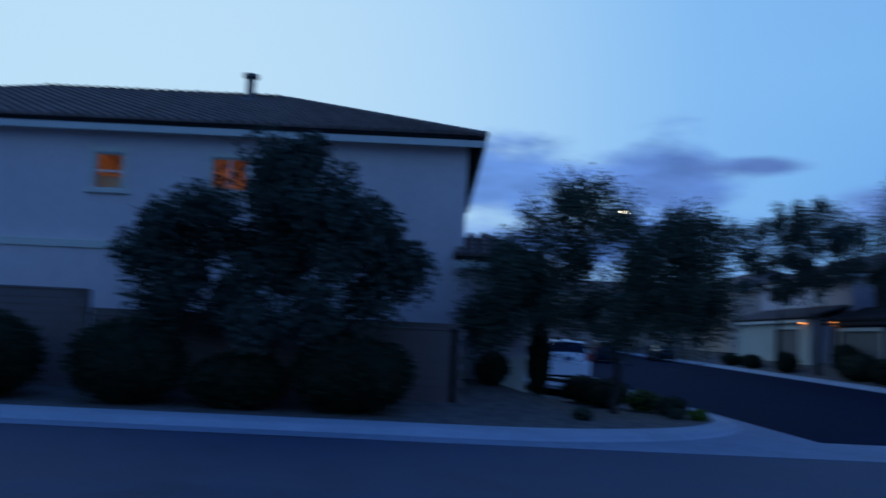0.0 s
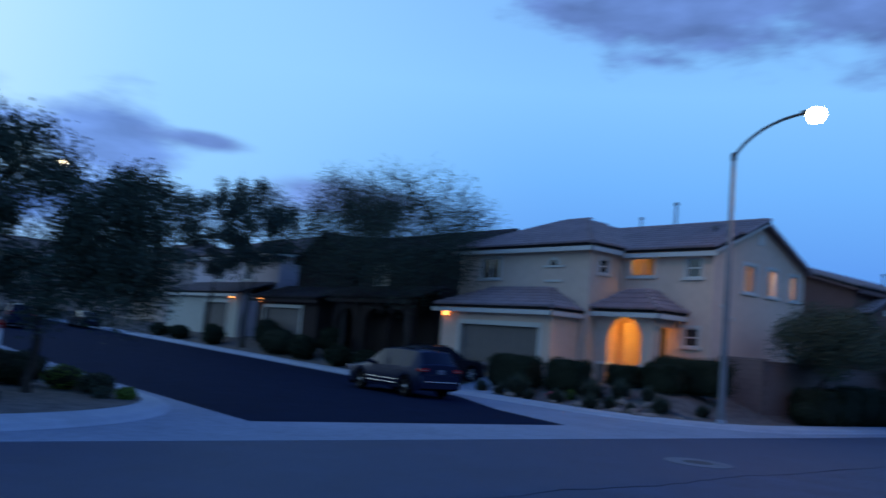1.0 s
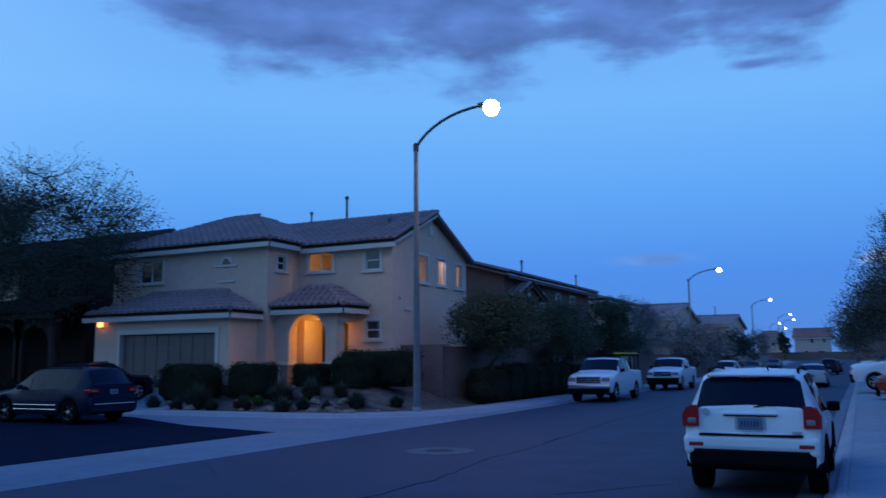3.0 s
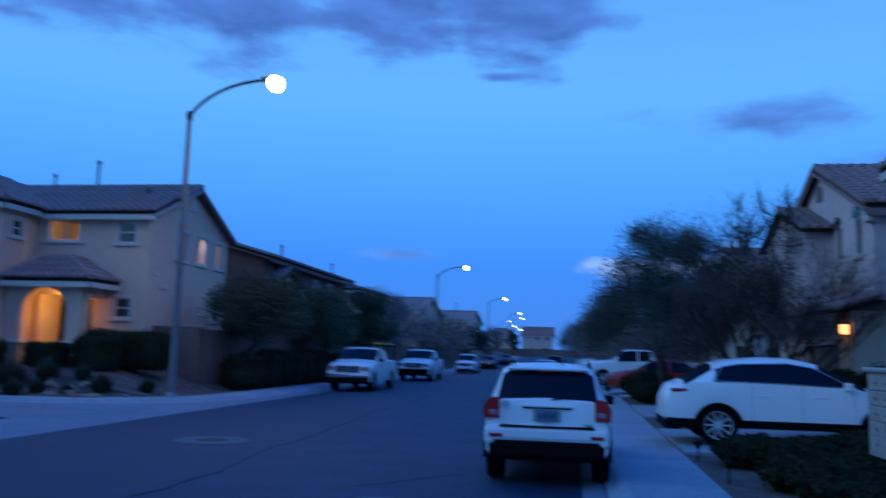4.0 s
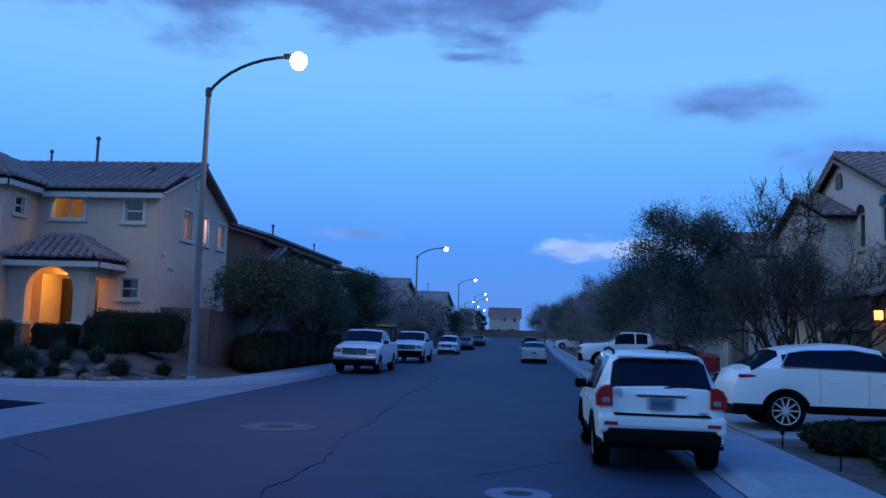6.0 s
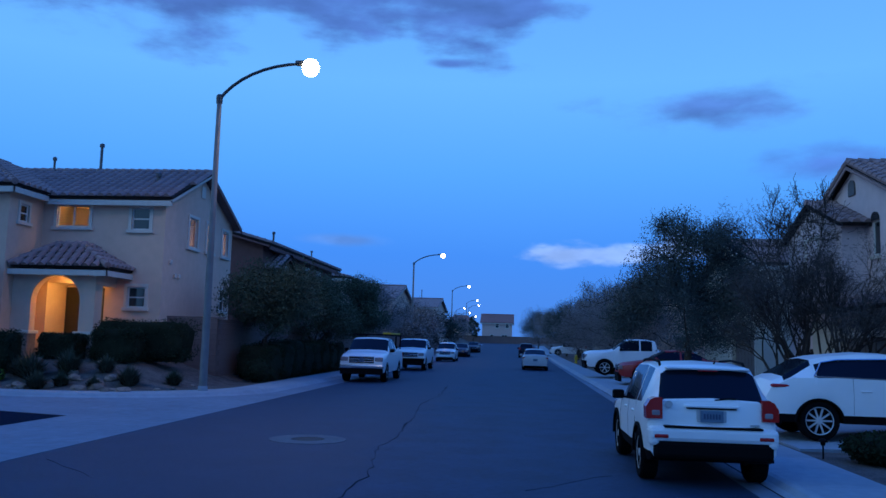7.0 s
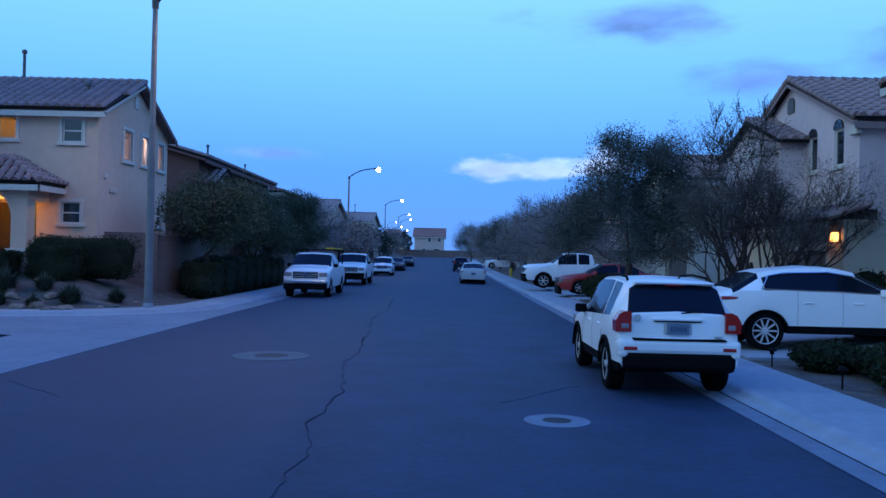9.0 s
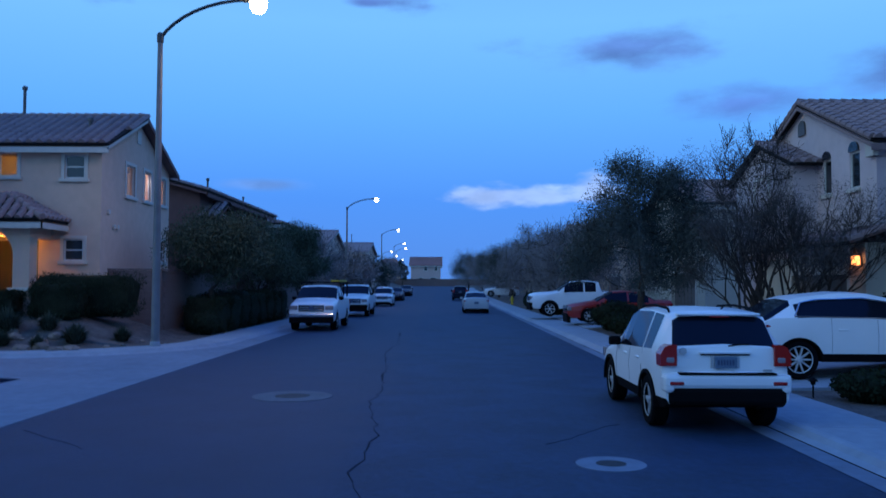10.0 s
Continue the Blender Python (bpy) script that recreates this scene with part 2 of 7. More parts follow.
M["galv"] = material("galvanised_steel", (0.17, 0.17, 0.18), 0.6, 0.2, vary=0.2, scale=3, stain=0.2)
M["arm"] = material("dark_steel", (0.06, 0.06, 0.065), 0.5, 0.4, vary=0.2)
M["iron"] = material("cast_iron", (0.022, 0.024, 0.030), 0.7, 0.3, vary=0.3, scale=12, bump=0.3, bump_scale=50)
M["bark"] = material("bark", (0.052, 0.042, 0.036), 0.95, vary=0.35, scale=14, bump=0.6, bump_scale=40, spec=0.08)
M["leaf_dark"] = material("dark_leaf", (0.052, 0.066, 0.054), 0.75, vary=0.22, scale=3, island=0.35, spec=0.08)
M["leaf_dusk"] = material("blue_green_leaf", (0.085, 0.102, 0.095), 0.75, vary=0.22, scale=3, island=0.35, spec=0.08)
M["leaf_green"] = material("green_leaf", (0.078, 0.094, 0.062), 0.75, vary=0.22, scale=3, island=0.35, spec=0.08)
M["leaf_olive"] = material("olive_leaf", (0.060, 0.074, 0.052), 0.75, vary=0.3, scale=3, island=0.6, spec=0.08)
M["leaf_brown"] = material("bare_twig_leaf", (0.25, 0.22, 0.215), 0.8, vary=0.22, scale=3, island=0.3, spec=0.08)
M["leaf_twig"] = material("dark_twig_leaf", (0.085, 0.076, 0.074), 0.85, vary=0.4, scale=3, island=0.7, spec=0.08)
M["leaf_bright"] = material("bright_leaf", (0.10, 0.16, 0.03), 0.7, vary=0.4, scale=3, island=0.8, spec=0.08)
M["leaf_sage"] = material("sage_leaf", (0.07, 0.08, 0.058), 0.8, vary=0.4, scale=3, island=0.8, spec=0.08)
# near-black filling of shrubs, with the shade among the leaves put into its colour
M["core"] = material("shaded_shrub_core", (0.016, 0.020, 0.012), 0.95, vary=0.3, spec=0.08)
M["flower"] = material("flower", (0.55, 0.10, 0.16), 0.7, vary=0.2, island=0.5, spec=0.2)
M["lamp_warm"] = material("lamp_glow", (1, 0.9, 0.7), 0.4, vary=0, emit=(1.0, 0.86, 0.58, 14))
M["end_tile"] = material("red_brown_tile", (0.26, 0.13, 0.11), 0.85, vary=0.25, scale=3, bump=0.2, island=0.4, spec=0.2)
M["end_stucco"] = material("pinkish_stucco", (0.55, 0.42, 0.38), 0.92, vary=0.07, scale=3, bump=0.3, bump_scale=120, stain=0.12, spec=0.2)
M["lamp_far"] = material("far_lamp_glow", (1, 0.9, 0.7), 0.4, vary=0, emit=(1.0, 0.88, 0.60, 12))
M["sconce_glow"] = material("sconce_glow", (1, 0.6, 0.3), 0.4, vary=0, emit=(1.0, 0.34, 0.08, 4.5))
M["box_metal"] = material("mailbox_metal", (0.42, 0.38, 0.33), 0.45, 0.2, vary=0.08, scale=5)
M["lit_glass"] = None
clear = bpy.data.materials.new("clear_glass")
clear.use_nodes = True
_b = clear.node_tree.nodes["Principled BSDF"]
_b.inputs["Transmission Weight"].default_value, _b.inputs["Roughness"].default_value, _b.inputs["IOR"].default_value = 1.0, 0.02, 1.1
_b.inputs["Base Color"].default_value = (0.95, 0.97, 1.0, 1)
M["lit_glass"] = clear


# ---- mesh helpers ----
def mesh_of(name, bm):
    me = bpy.data.meshes.new(name)
    bm.to_mesh(me)
    bm.free()
    return me


def part(name, bm, mat, parent=None, label=""):
    """Links a bmesh as one mesh object under a thing or a part."""
    ob = new(name, mesh_of(name, bm))
    ob.data.materials.append(M[mat] if isinstance(mat, str) else mat)
    if parent is not None:
        ob.parent = parent
    if label:
        ob["label"] = label
    return ob


def thing(name, label, category, at=(0, 0, 0), turn=0.0, group="", kind=""):
    ob = new(name)
    ob.matrix_world = pose(*at, 0, 0, turn)
    return tagged(ob, label, category, group, kind)


def box(bm, x0, x1, y0, y1, z0, z1, bevel=0.0):
    vs = [bm.verts.new((x, y, z)) for x in (x0, x1) for y in (y0, y1) for z in (z0, z1)]
    fs = [bm.faces.new([vs[i] for i in q]) for q in ((0, 1, 3, 2), (4, 6, 7, 5), (0, 4, 5, 1), (2, 3, 7, 6), (0, 2, 6, 4), (1, 5, 7, 3))]
    if bevel:
        es = list({e for f in fs for e in f.edges})
        bmesh.ops.bevel(bm, geom=es, offset=bevel, segments=2, affect="EDGES", profile=0.5)
    return bm


def bx(*a, **k):
    return box(bmesh.new(), *a, **k)


def prism(bm, ring, d):
    """A polygon of points pushed along the vector d."""
    a = [bm.verts.new(p) for p in ring]
    b = [bm.verts.new(Vector(p) + Vector(d)) for p in ring]
    n = len(ring)
    bm.faces.new(a[::-1]), bm.faces.new(b)
    for i in range(n):
        bm.faces.new((a[i], a[(i + 1) % n], b[(i + 1) % n], b[i]))
    bmesh.ops.recalc_face_normals(bm, faces=bm.faces[:])
    return bm


def tube(bm, pts, radii, sides=8, cap=True):
    """A tapered tube along points."""
    pts = [Vector(p) for p in pts]
    if not isinstance(radii, (list, tuple)):
        radii = [radii] * len(pts)
    rings = []
    for i, p in enumerate(pts):
        d = (pts[min(i + 1, len(pts) - 1)] - pts[max(i - 1, 0)]).normalized()
        ref = Vector((0, 0, 1)) if abs(d.z) < 0.9 else Vector((1, 0, 0))
        u = d.cross(ref).normalized()
        v = d.cross(u)
        rings.append([bm.verts.new(p + (u * math.cos(a) + v * math.sin(a)) * radii[i]) for a in [2 * math.pi * k / sides for k in range(sides)]])
    for r, s in zip(rings, rings[1:]):
        for k in range(sides):
            bm.faces.new((r[k], r[(k + 1) % sides], s[(k + 1) % sides], s[k]))
    if cap:
        bm.faces.new(rings[0][::-1]), bm.faces.new(rings[-1])
    return bm


def lathe(bm, profile, sides=16, centre=(0, 0, 0), axis="z", closed=False):
    """A profile of (radius, height) turned round an axis; closed: the profile is a loop, as of a tyre."""
    rings = []
    for r, h in profile:
        ring = []
        for k in range(sides):
            a = 2 * math.pi * k / sides
            c, s = r * math.cos(a), r * math.sin(a)
            p = {"z": (c, s, h), "x": (h, c, s), "y": (c, h, s)}[axis]
            ring.append(bm.verts.new(Vector(p) + Vector(centre)))
        rings.append(ring)
    for r, s in zip(rings, rings[1:] + rings[:1] if closed else rings[1:]):
        for k in range(sides):
            bm.faces.new((r[k], r[(k + 1) % sides], s[(k + 1) % sides], s[k]))
    for ring in () if closed else (rings[0], rings[-1]):
        bm.faces.new(ring)
    bmesh.ops.recalc_face_normals(bm, faces=bm.faces[:])
    return bm


def panel(bm, ax, c0, c1, u0, u1, z0, z1, holes=()):
    """A wall across axis ax from c0 to c1, along u and z, in one piece, with rectangular openings right through it."""
    us = sorted({u0, u1, *[v for h in holes for v in h[:2] if u0 < v < u1]})
    zs = sorted({z0, z1, *[v for h in holes for v in h[2:4] if z0 < v < z1]})
    nu, nz = len(us) - 1, len(zs) - 1
    full = {(i, j) for i in range(nu) for j in range(nz) if not any(h[0] < (us[i] + us[i + 1]) / 2 < h[1] and h[2] < (zs[j] + zs[j + 1]) / 2 < h[3] for h in holes)}
    made = {}

    def v(i, j, c):
        if (i, j, c) not in made:
            made[i, j, c] = bm.verts.new((c, us[i], zs[j]) if ax == "x" else (us[i], c, zs[j]))
        return made[i, j, c]
    for i, j in full:
        for c in (c0, c1):
            bm.faces.new((v(i, j, c), v(i + 1, j, c), v(i + 1, j + 1, c), v(i, j + 1, c)))
        for (di, dj), ((a, b), (d, e)) in (((-1, 0), ((0, 0), (0, 1))), ((1, 0), ((1, 0), (1, 1))), ((0, -1), ((0, 0), (1, 0))), ((0, 1), ((0, 1), (1, 1)))):
            if (i + di, j + dj) not in full:
                bm.faces.new((v(i + a, j + b, c0), v(i + d, j + e, c0), v(i + d, j + e, c1), v(i + a, j + b, c1)))
    bmesh.ops.recalc_face_normals(bm, faces=bm.faces[:])
    return bm


# ---- the lie of the land ----
def rise(t, a, b):
    s = min(max((t - a) / (b - a), 0.0), 1.0)
    return s * s * (3 - 2 * s)


def road_z(x, y):
    z = 0.00011 * max(min(y, 200) - 70, 0) ** 2
    return z + 0.014 * max(-32 - x, 0) * (1 if x > -200 else 0) + (2.35 if x <= -200 else 0)


EAST_KERB, WEST_KERB = -5.65, -16.25


def ground_z(x, y):
    base = road_z(x, y)
    if x > -4.93:                     # east yards
        return base + 0.13 + 0.32 * rise(x, -3.2, 2.0) if x > -3.9 else base + 0.05
    if x > -17.45:
        return base - 0.06
    if y > 15:                                   # north of the side street
        inside = ((x + 23.5) / 5.35) ** 2 + ((y - 28.5) / 4.85) ** 2 < 1 if (x > -23.5 and y < 28.5) else y > 23.75
        up = rise(y, 24.2, 28.0) * rise(-x, 19.2, 22.5)
        return base + 0.10 + 0.82 * up if inside else base - 0.06
    inside = ((x + 23.5) / 5.35) ** 2 + ((y - 1.0) / 6.5) ** 2 < 1 if (x > -23.5 and y > 1.0) else y < 7.4
    up = rise(-y, -4.2, -1.0) * rise(-x, 19.5, 25.0)
    return base + 0.10 + 0.67 * up if inside else base - 0.06


# ---- ground, roads, kerbs ----
def build_ground():
    fine_x = [-60 + 1.0 * k for k in range(26)] + [-34 + 0.5 * k for k in range(34)] + [-17.25, -16.4, -11, -6.0, -5.3, -4.9, -4.6, -3.95] + [-3.8 + 0.5 * k for k in range(22)]
    xs = sorted({-2500.0, -900.0, -400.0, -201.0, -199.0, -150.0, -110.0, -80.0, *fine_x, 10, 20, 40, 90, 200, 500, 2500})
    ys = sorted({-2500.0, -600.0, -200.0, -80.0, -40.0, -25.0, *[-18 + 0.5 * k for k in range(125)], 50, 60, 70, 80, 95, 110, 130, 150, 170, 190, 215, 260, 330, 400, 900, 2500})
    verts, faces = [], []
    for x in xs:
        for y in ys:
            wob = 0.02 * noise.noise((x * 0.7, y * 0.7, 0)) if (x < -18.6 or x > -3.2) else 0
            verts.append((x, y, ground_z(x, y) + wob))
    n = len(ys)
    for i in range(len(xs) - 1):
        for j in range(n - 1):
            faces.append((i * n + j, (i + 1) * n + j, (i + 1) * n + j + 1, i * n + j + 1))
    me = bpy.data.meshes.new("ground")
    me.from_pydata(verts, [], faces)
    me.materials.append(M["gravel"])
    tagged(new("ground", me), "brown desert gravel covering the yards", "ground", kind="structure")


def strip(name, xs, ys, mat, label, cat, lift=0.0):
    """A sheet that follows the road's grade."""
    verts = [(x, y, road_z(x, y) + lift) for x in xs for y in ys]
    n = len(ys)
    faces = [(i * n + j, (i + 1) * n + j, (i + 1) * n + j + 1, i * n + j + 1) for i in range(len(xs) - 1) for j in range(n - 1)]
    me = bpy.data.meshes.new(name)
    me.from_pydata(verts, [], faces)
    me.materials.append(M[mat])
    return tagged(new(name, me), label, cat, kind="structure")


LONG = [-60, -30, 0, 15, 30, 45, 60, 70, 80, 90, 100, 110, 120, 130, 140, 150, 160, 170, 176]


def arc(cx, cy, rx, ry, a0, a1, n=14):
    return [(cx + rx * math.cos(radians(a0 + (a1 - a0) * k / n)), cy + ry * math.sin(radians(a0 + (a1 - a0) * k / n))) for k in range(n + 1)]


S_KERB, S_BACK = arc(-23.5, 1.0, 6.45, 6.9, 0, 90), arc(-23.5, 1.0, 5.1, 6.3, 0, 90)
N_KERB, N_BACK = arc(-23.5, 28.5, 6.45, 5.7, 0, -90), arc(-23.5, 28.5, 5.1, 4.6, 0, -90)


def kerb_band(name, front, back, label, h=0.13, mat="concrete"):
    """A raised walk with a rolled kerb edge between two lines."""
    bm = bmesh.new()
    rows = []
    for (ax, ay), (bx_, by) in zip(front, back):
        d = Vector((bx_ - ax, by - ay))
        u = d.normalized()
        z = road_z(ax, ay)
        prof = [(0.0, -0.05), (0.0, 0.012), (0.10, 0.05), (0.17, h - 0.02), (0.24, h)]
        row = [bm.verts.new((ax + u.x * s, ay + u.y * s, z + hh)) for s, hh in prof]
        row.append(bm.verts.new((bx_, by, z + h)))
        row.append(bm.verts.new((bx_, by, z - 0.05)))
        rows.append(row)
    for r, s in zip(rows, rows[1:]):
        for k in range(len(r) - 1):
            bm.faces.new((r[k], s[k], s[k + 1], r[k + 1]))
    bmesh.ops.recalc_face_normals(bm, faces=bm.faces[:])
    return tagged(part(name, bm, mat), label, "sidewalk", kind="structure")


def build_roads():
    strip("road", [WEST_KERB - 0.02, -14, -11.1, -8.5, EAST_KERB + 0.02], LONG, "asphalt", "dark worn asphalt street", "road")
    strip("road_side", [-200, -150, -110, -80, -60, -45, -38, -32, -19.0], [8.3, 12, 15.5, 19, 22.6], "asphalt_new", "dark newer asphalt side street", "road")
    strip("road_end", [-120, -60, -16.5, -5.8, 40], [170, 176, 184], "asphalt", "asphalt cross street at the far end", "road", -0.02)
    # flat concrete gutters and the valley gutter of the junction
    ring = [(WEST_KERB, -1.0), (WEST_KERB, 31.0), (-17.1, 31.0)] + N_KERB + [(-30, 22.85), (-30, 22.3), (-27.9, 21.8), (-23.2, 19.5), (-18.95, 18.4), (-19.1, 8.4), (-30, 8.4), (-30, 7.85)] + S_KERB[::-1] + [(-17.1, -1.0)]
    prism(bmesh_out := bmesh.new(), [(x, y, -0.05) for x, y in ring], (0, 0, 0.058))
    tagged(part("gutter_valley", bmesh_out, "gutter"), "pale concrete valley gutter across the junction", "gutter", kind="structure")
    for name, x0, x1, a, b in (("gutter_west", -17.08, WEST_KERB, 31, 176), ("gutter_southwest", -17.08, WEST_KERB, -60, -1), ("gutter_east", EAST_KERB, -5.345, -60, 176)):
        ys = [a] + [y for y in LONG if a < y < b] + [b]
        strip(name, [x0, x1], ys, "gutter", "pale concrete gutter beside the asphalt", "gutter", 0.008)
    strip("gutter_north", [-200, -110, -60, -45, -32, -30], [22.3, 22.85], "gutter", "pale concrete gutter", "gutter", 0.008)
    strip("gutter_south", [-200, -110, -60, -45, -32, -30], [7.85, 8.4], "gutter", "pale concrete gutter", "gutter", 0.008)
    far = [y for y in LONG if y > 31]
    kerb_band("sidewalk_west", [(-17.05, y) for y in [28.5, 31] + far], [(-18.40, y) for y in [28.5, 31] + far], "pale concrete sidewalk with rolled kerb")
    kerb_band("sidewalk_northwest", N_KERB + [(-32, 22.8), (-60, 22.8), (-110, 22.8), (-200, 22.8)], N_BACK + [(-32, 24.0), (-60, 24.0), (-110, 24.0), (-200, 24.0)], "pale concrete corner sidewalk")
    kerb_band("sidewalk_southwest", [(-17.05, -60), (-17.05, -20)] + S_KERB + [(-32, 7.9), (-60, 7.9), (-110, 7.9), (-200, 7.9)], [(-18.4, -60), (-18.4, -20)] + S_BACK + [(-32, 7.2), (-60, 7.2), (-110, 7.2), (-200, 7.2)], "pale concrete kerb walk round the corner")
    # east kerb, then the walk as slabs with joints
    ys = [-60, -30, -5, 0, 5, 15, 30, 45, 60, 70, 80, 90, 100, 110, 120, 130, 140, 150, 160, 170]
    east = kerb_band("sidewalk_east", [(-5.32, y) for y in ys], [(-5.02, y) for y in ys], "pale concrete kerb and sidewalk of slabs")
    slab = bx(0, 1.24, 0, 1.49, -0.1, 0.128)
    me = mesh_of("slab", slab)
    me.materials.append(M["concrete"])
    y = -12.0
    while y < 60:
        s = new("slab", me)
        s.parent = east
        s.location = (-5.015, y, road_z(-5, y))
        y += 1.5
    bm = bmesh.new()
    for k in range(11):
        a = 60 + k * 10
        prism(bm, [(-5.015, a, road_z(0, a) - 0.05), (-3.775, a, road_z(0, a) - 0.05), (-3.775, a + 10, road_z(0, a + 10) - 0.05), (-5.015, a + 10, road_z(0, a + 10) - 0.05)], (0, 0, 0.178))
    part("far_walk", bm, "concrete", east)
    # driveways
    for name, x0, x1, y0, y1, s in (("driveway_1", -3.77, 2.6, 15.9, 20.9, 0.13), ("driveway_2", -3.77, 1.6, 24.9, 30.6, 0.13), ("driveway_3", -3.77, 3.0, 36.5, 50.5, 0.13)):
        bm = bmesh.new()
        n = 4
        for k in range(n):
            for j in range(2):
                xa, xb = x0 + (x1 - x0) * k / n, x0 + (x1 - x0) * (k + 1) / n - 0.012
                ya, yb = y0 + (y1 - y0) * j / 2, y0 + (y1 - y0) * (j + 1) / 2 - 0.012
                za, zb = ground_z(xa + 0.05, ya) + 0.045, ground_z(xb, ya) + 0.045
                prism(bm, [(xa, ya, za - 0.15), (xb, ya, zb - 0.15), (xb, yb, zb - 0.15), (xa, yb, za - 0.15)], (0, 0, 0.15))
        tagged(part(name, bm, "concrete"), "pale concrete driveway sloping up from the walk", "driveway", kind="structure")
    bm = bmesh.new()
    for k in range(5):
        ya, yb = 23.98 + 0.56 * k, 23.98 + 0.56 * (k + 1)
        prism(bm, [(-35, ya, ground_z(-30, ya) - 0.1), (-28.6, ya, ground_z(-30, ya) - 0.1), (-28.6, yb, ground_z(-30, yb) - 0.1), (-35, yb, ground_z(-30, yb) - 0.1)], (0, 0, 0.14))
    tagged(part("driveway_4", bm, "concrete"), "concrete driveway up to a two-car garage", "driveway", kind="structure")
    bm = bmesh.new()
    prism(bm, [(-40, 1.0, 0.65), (-29.4, 1.0, 0.65), (-29.4, 7.2, 0.05), (-40, 7.2, 0.1)], (0, 0, 0.12))
    tagged(part("driveway_5", bm, "concrete"), "concrete driveway", "driveway", kind="structure")


def manhole(x, y, r, ring):
    ob = thing("manhole", "round cast-iron manhole cover in a concrete collar", "manhole", (x, y, 0.004), group="manholes in the street")
    part("collar", lathe(bmesh.new(), [(r, -0.02), (r, 0.004), (r * 0.97, 0.006), (r * 0.44, 0.008), (r * 0.44, -0.02)], 36), ring, ob)
    part("cover", lathe(bmesh.new(), [(r * 0.425, -0.02), (r * 0.425, 0.007), (r * 0.38, 0.009), (0.02, 0.009)], 30), "iron", ob)
    return ob


def cracks():
    """Sealed cracks wandering over the asphalt: the joint between the lanes, and finer side cracks."""
    rnd = random.Random(5)
    for x, y, dx, dy, n, wide in ((-10.75, 5.6, -0.008, 0.22, 140, 0.013), (-14.5, 11.0, -0.2, 0.17, 8, 0.006), (-8.7, 11.4, 0.12, 0.14, 12, 0.003)):
        bm = bmesh.new()
        last, sway = None, 0.0
        for k in range(n):
            w = wide * (max(0.05, 2.6 * noise.noise((x * 0.9, y * 0.55, 4.0)) + 0.35) + rnd.uniform(0, 0.35))
            sway = sway * 0.9 + rnd.uniform(-0.06, 0.06)
            l = math.hypot(dx, dy)
            nx, ny = -dy / l, dx / l
            px, py = x + nx * sway, y + ny * sway
            z = road_z(px, py) + 0.0062
            row = [bm.verts.new((px + nx * w, py + ny * w, z)), bm.verts.new((px - nx * w, py - ny * w, z))]
            if last:
                bm.faces.new((last[0], row[0], row[1], last[1]))
            last = row
            x, y = x + dx, y + dy
        r = bmesh.ops.extrude_face_region(bm, geom=bm.faces[:])
        bmesh.ops.translate(bm, verts=[v for v in r["geom"] if isinstance(v, bmesh.types.BMVert)], vec=(0, 0, -0.004))
        tagged(part("crack_seal", bm, "seal"), "dark tar seal over a crack in the asphalt", "road crack", group="cracks in the street", kind="structure")
    # the dirty joint along the foot of the east kerb
    bm = bmesh.new()
    last = None
    for k in range(90):
        y = -8 + 0.6 * k
        w = 0.0015 + 0.022 * max(noise.noise((3.0, y * 0.8, 0)), 0)
        x = -5.335 + 0.006 * noise.noise((9.0, y, 0))
        row = [bm.verts.new((x - w, y, road_z(x, y) + 0.0125)), bm.verts.new((x + w, y, road_z(x, y) + 0.0165))]
        if last:
            bm.faces.new((last[0], row[0], row[1], last[1]))
        last = row
    r = bmesh.ops.extrude_face_region(bm, geom=bm.faces[:])
    bmesh.ops.translate(bm, verts=[v for v in r["geom"] if isinstance(v, bmesh.types.BMVert)], vec=(0, 0, -0.006))
    tagged(part("kerb_joint", bm, "seal"), "dark dirt-filled joint at the foot of the kerb", "road crack", group="cracks in the street", kind="structure")


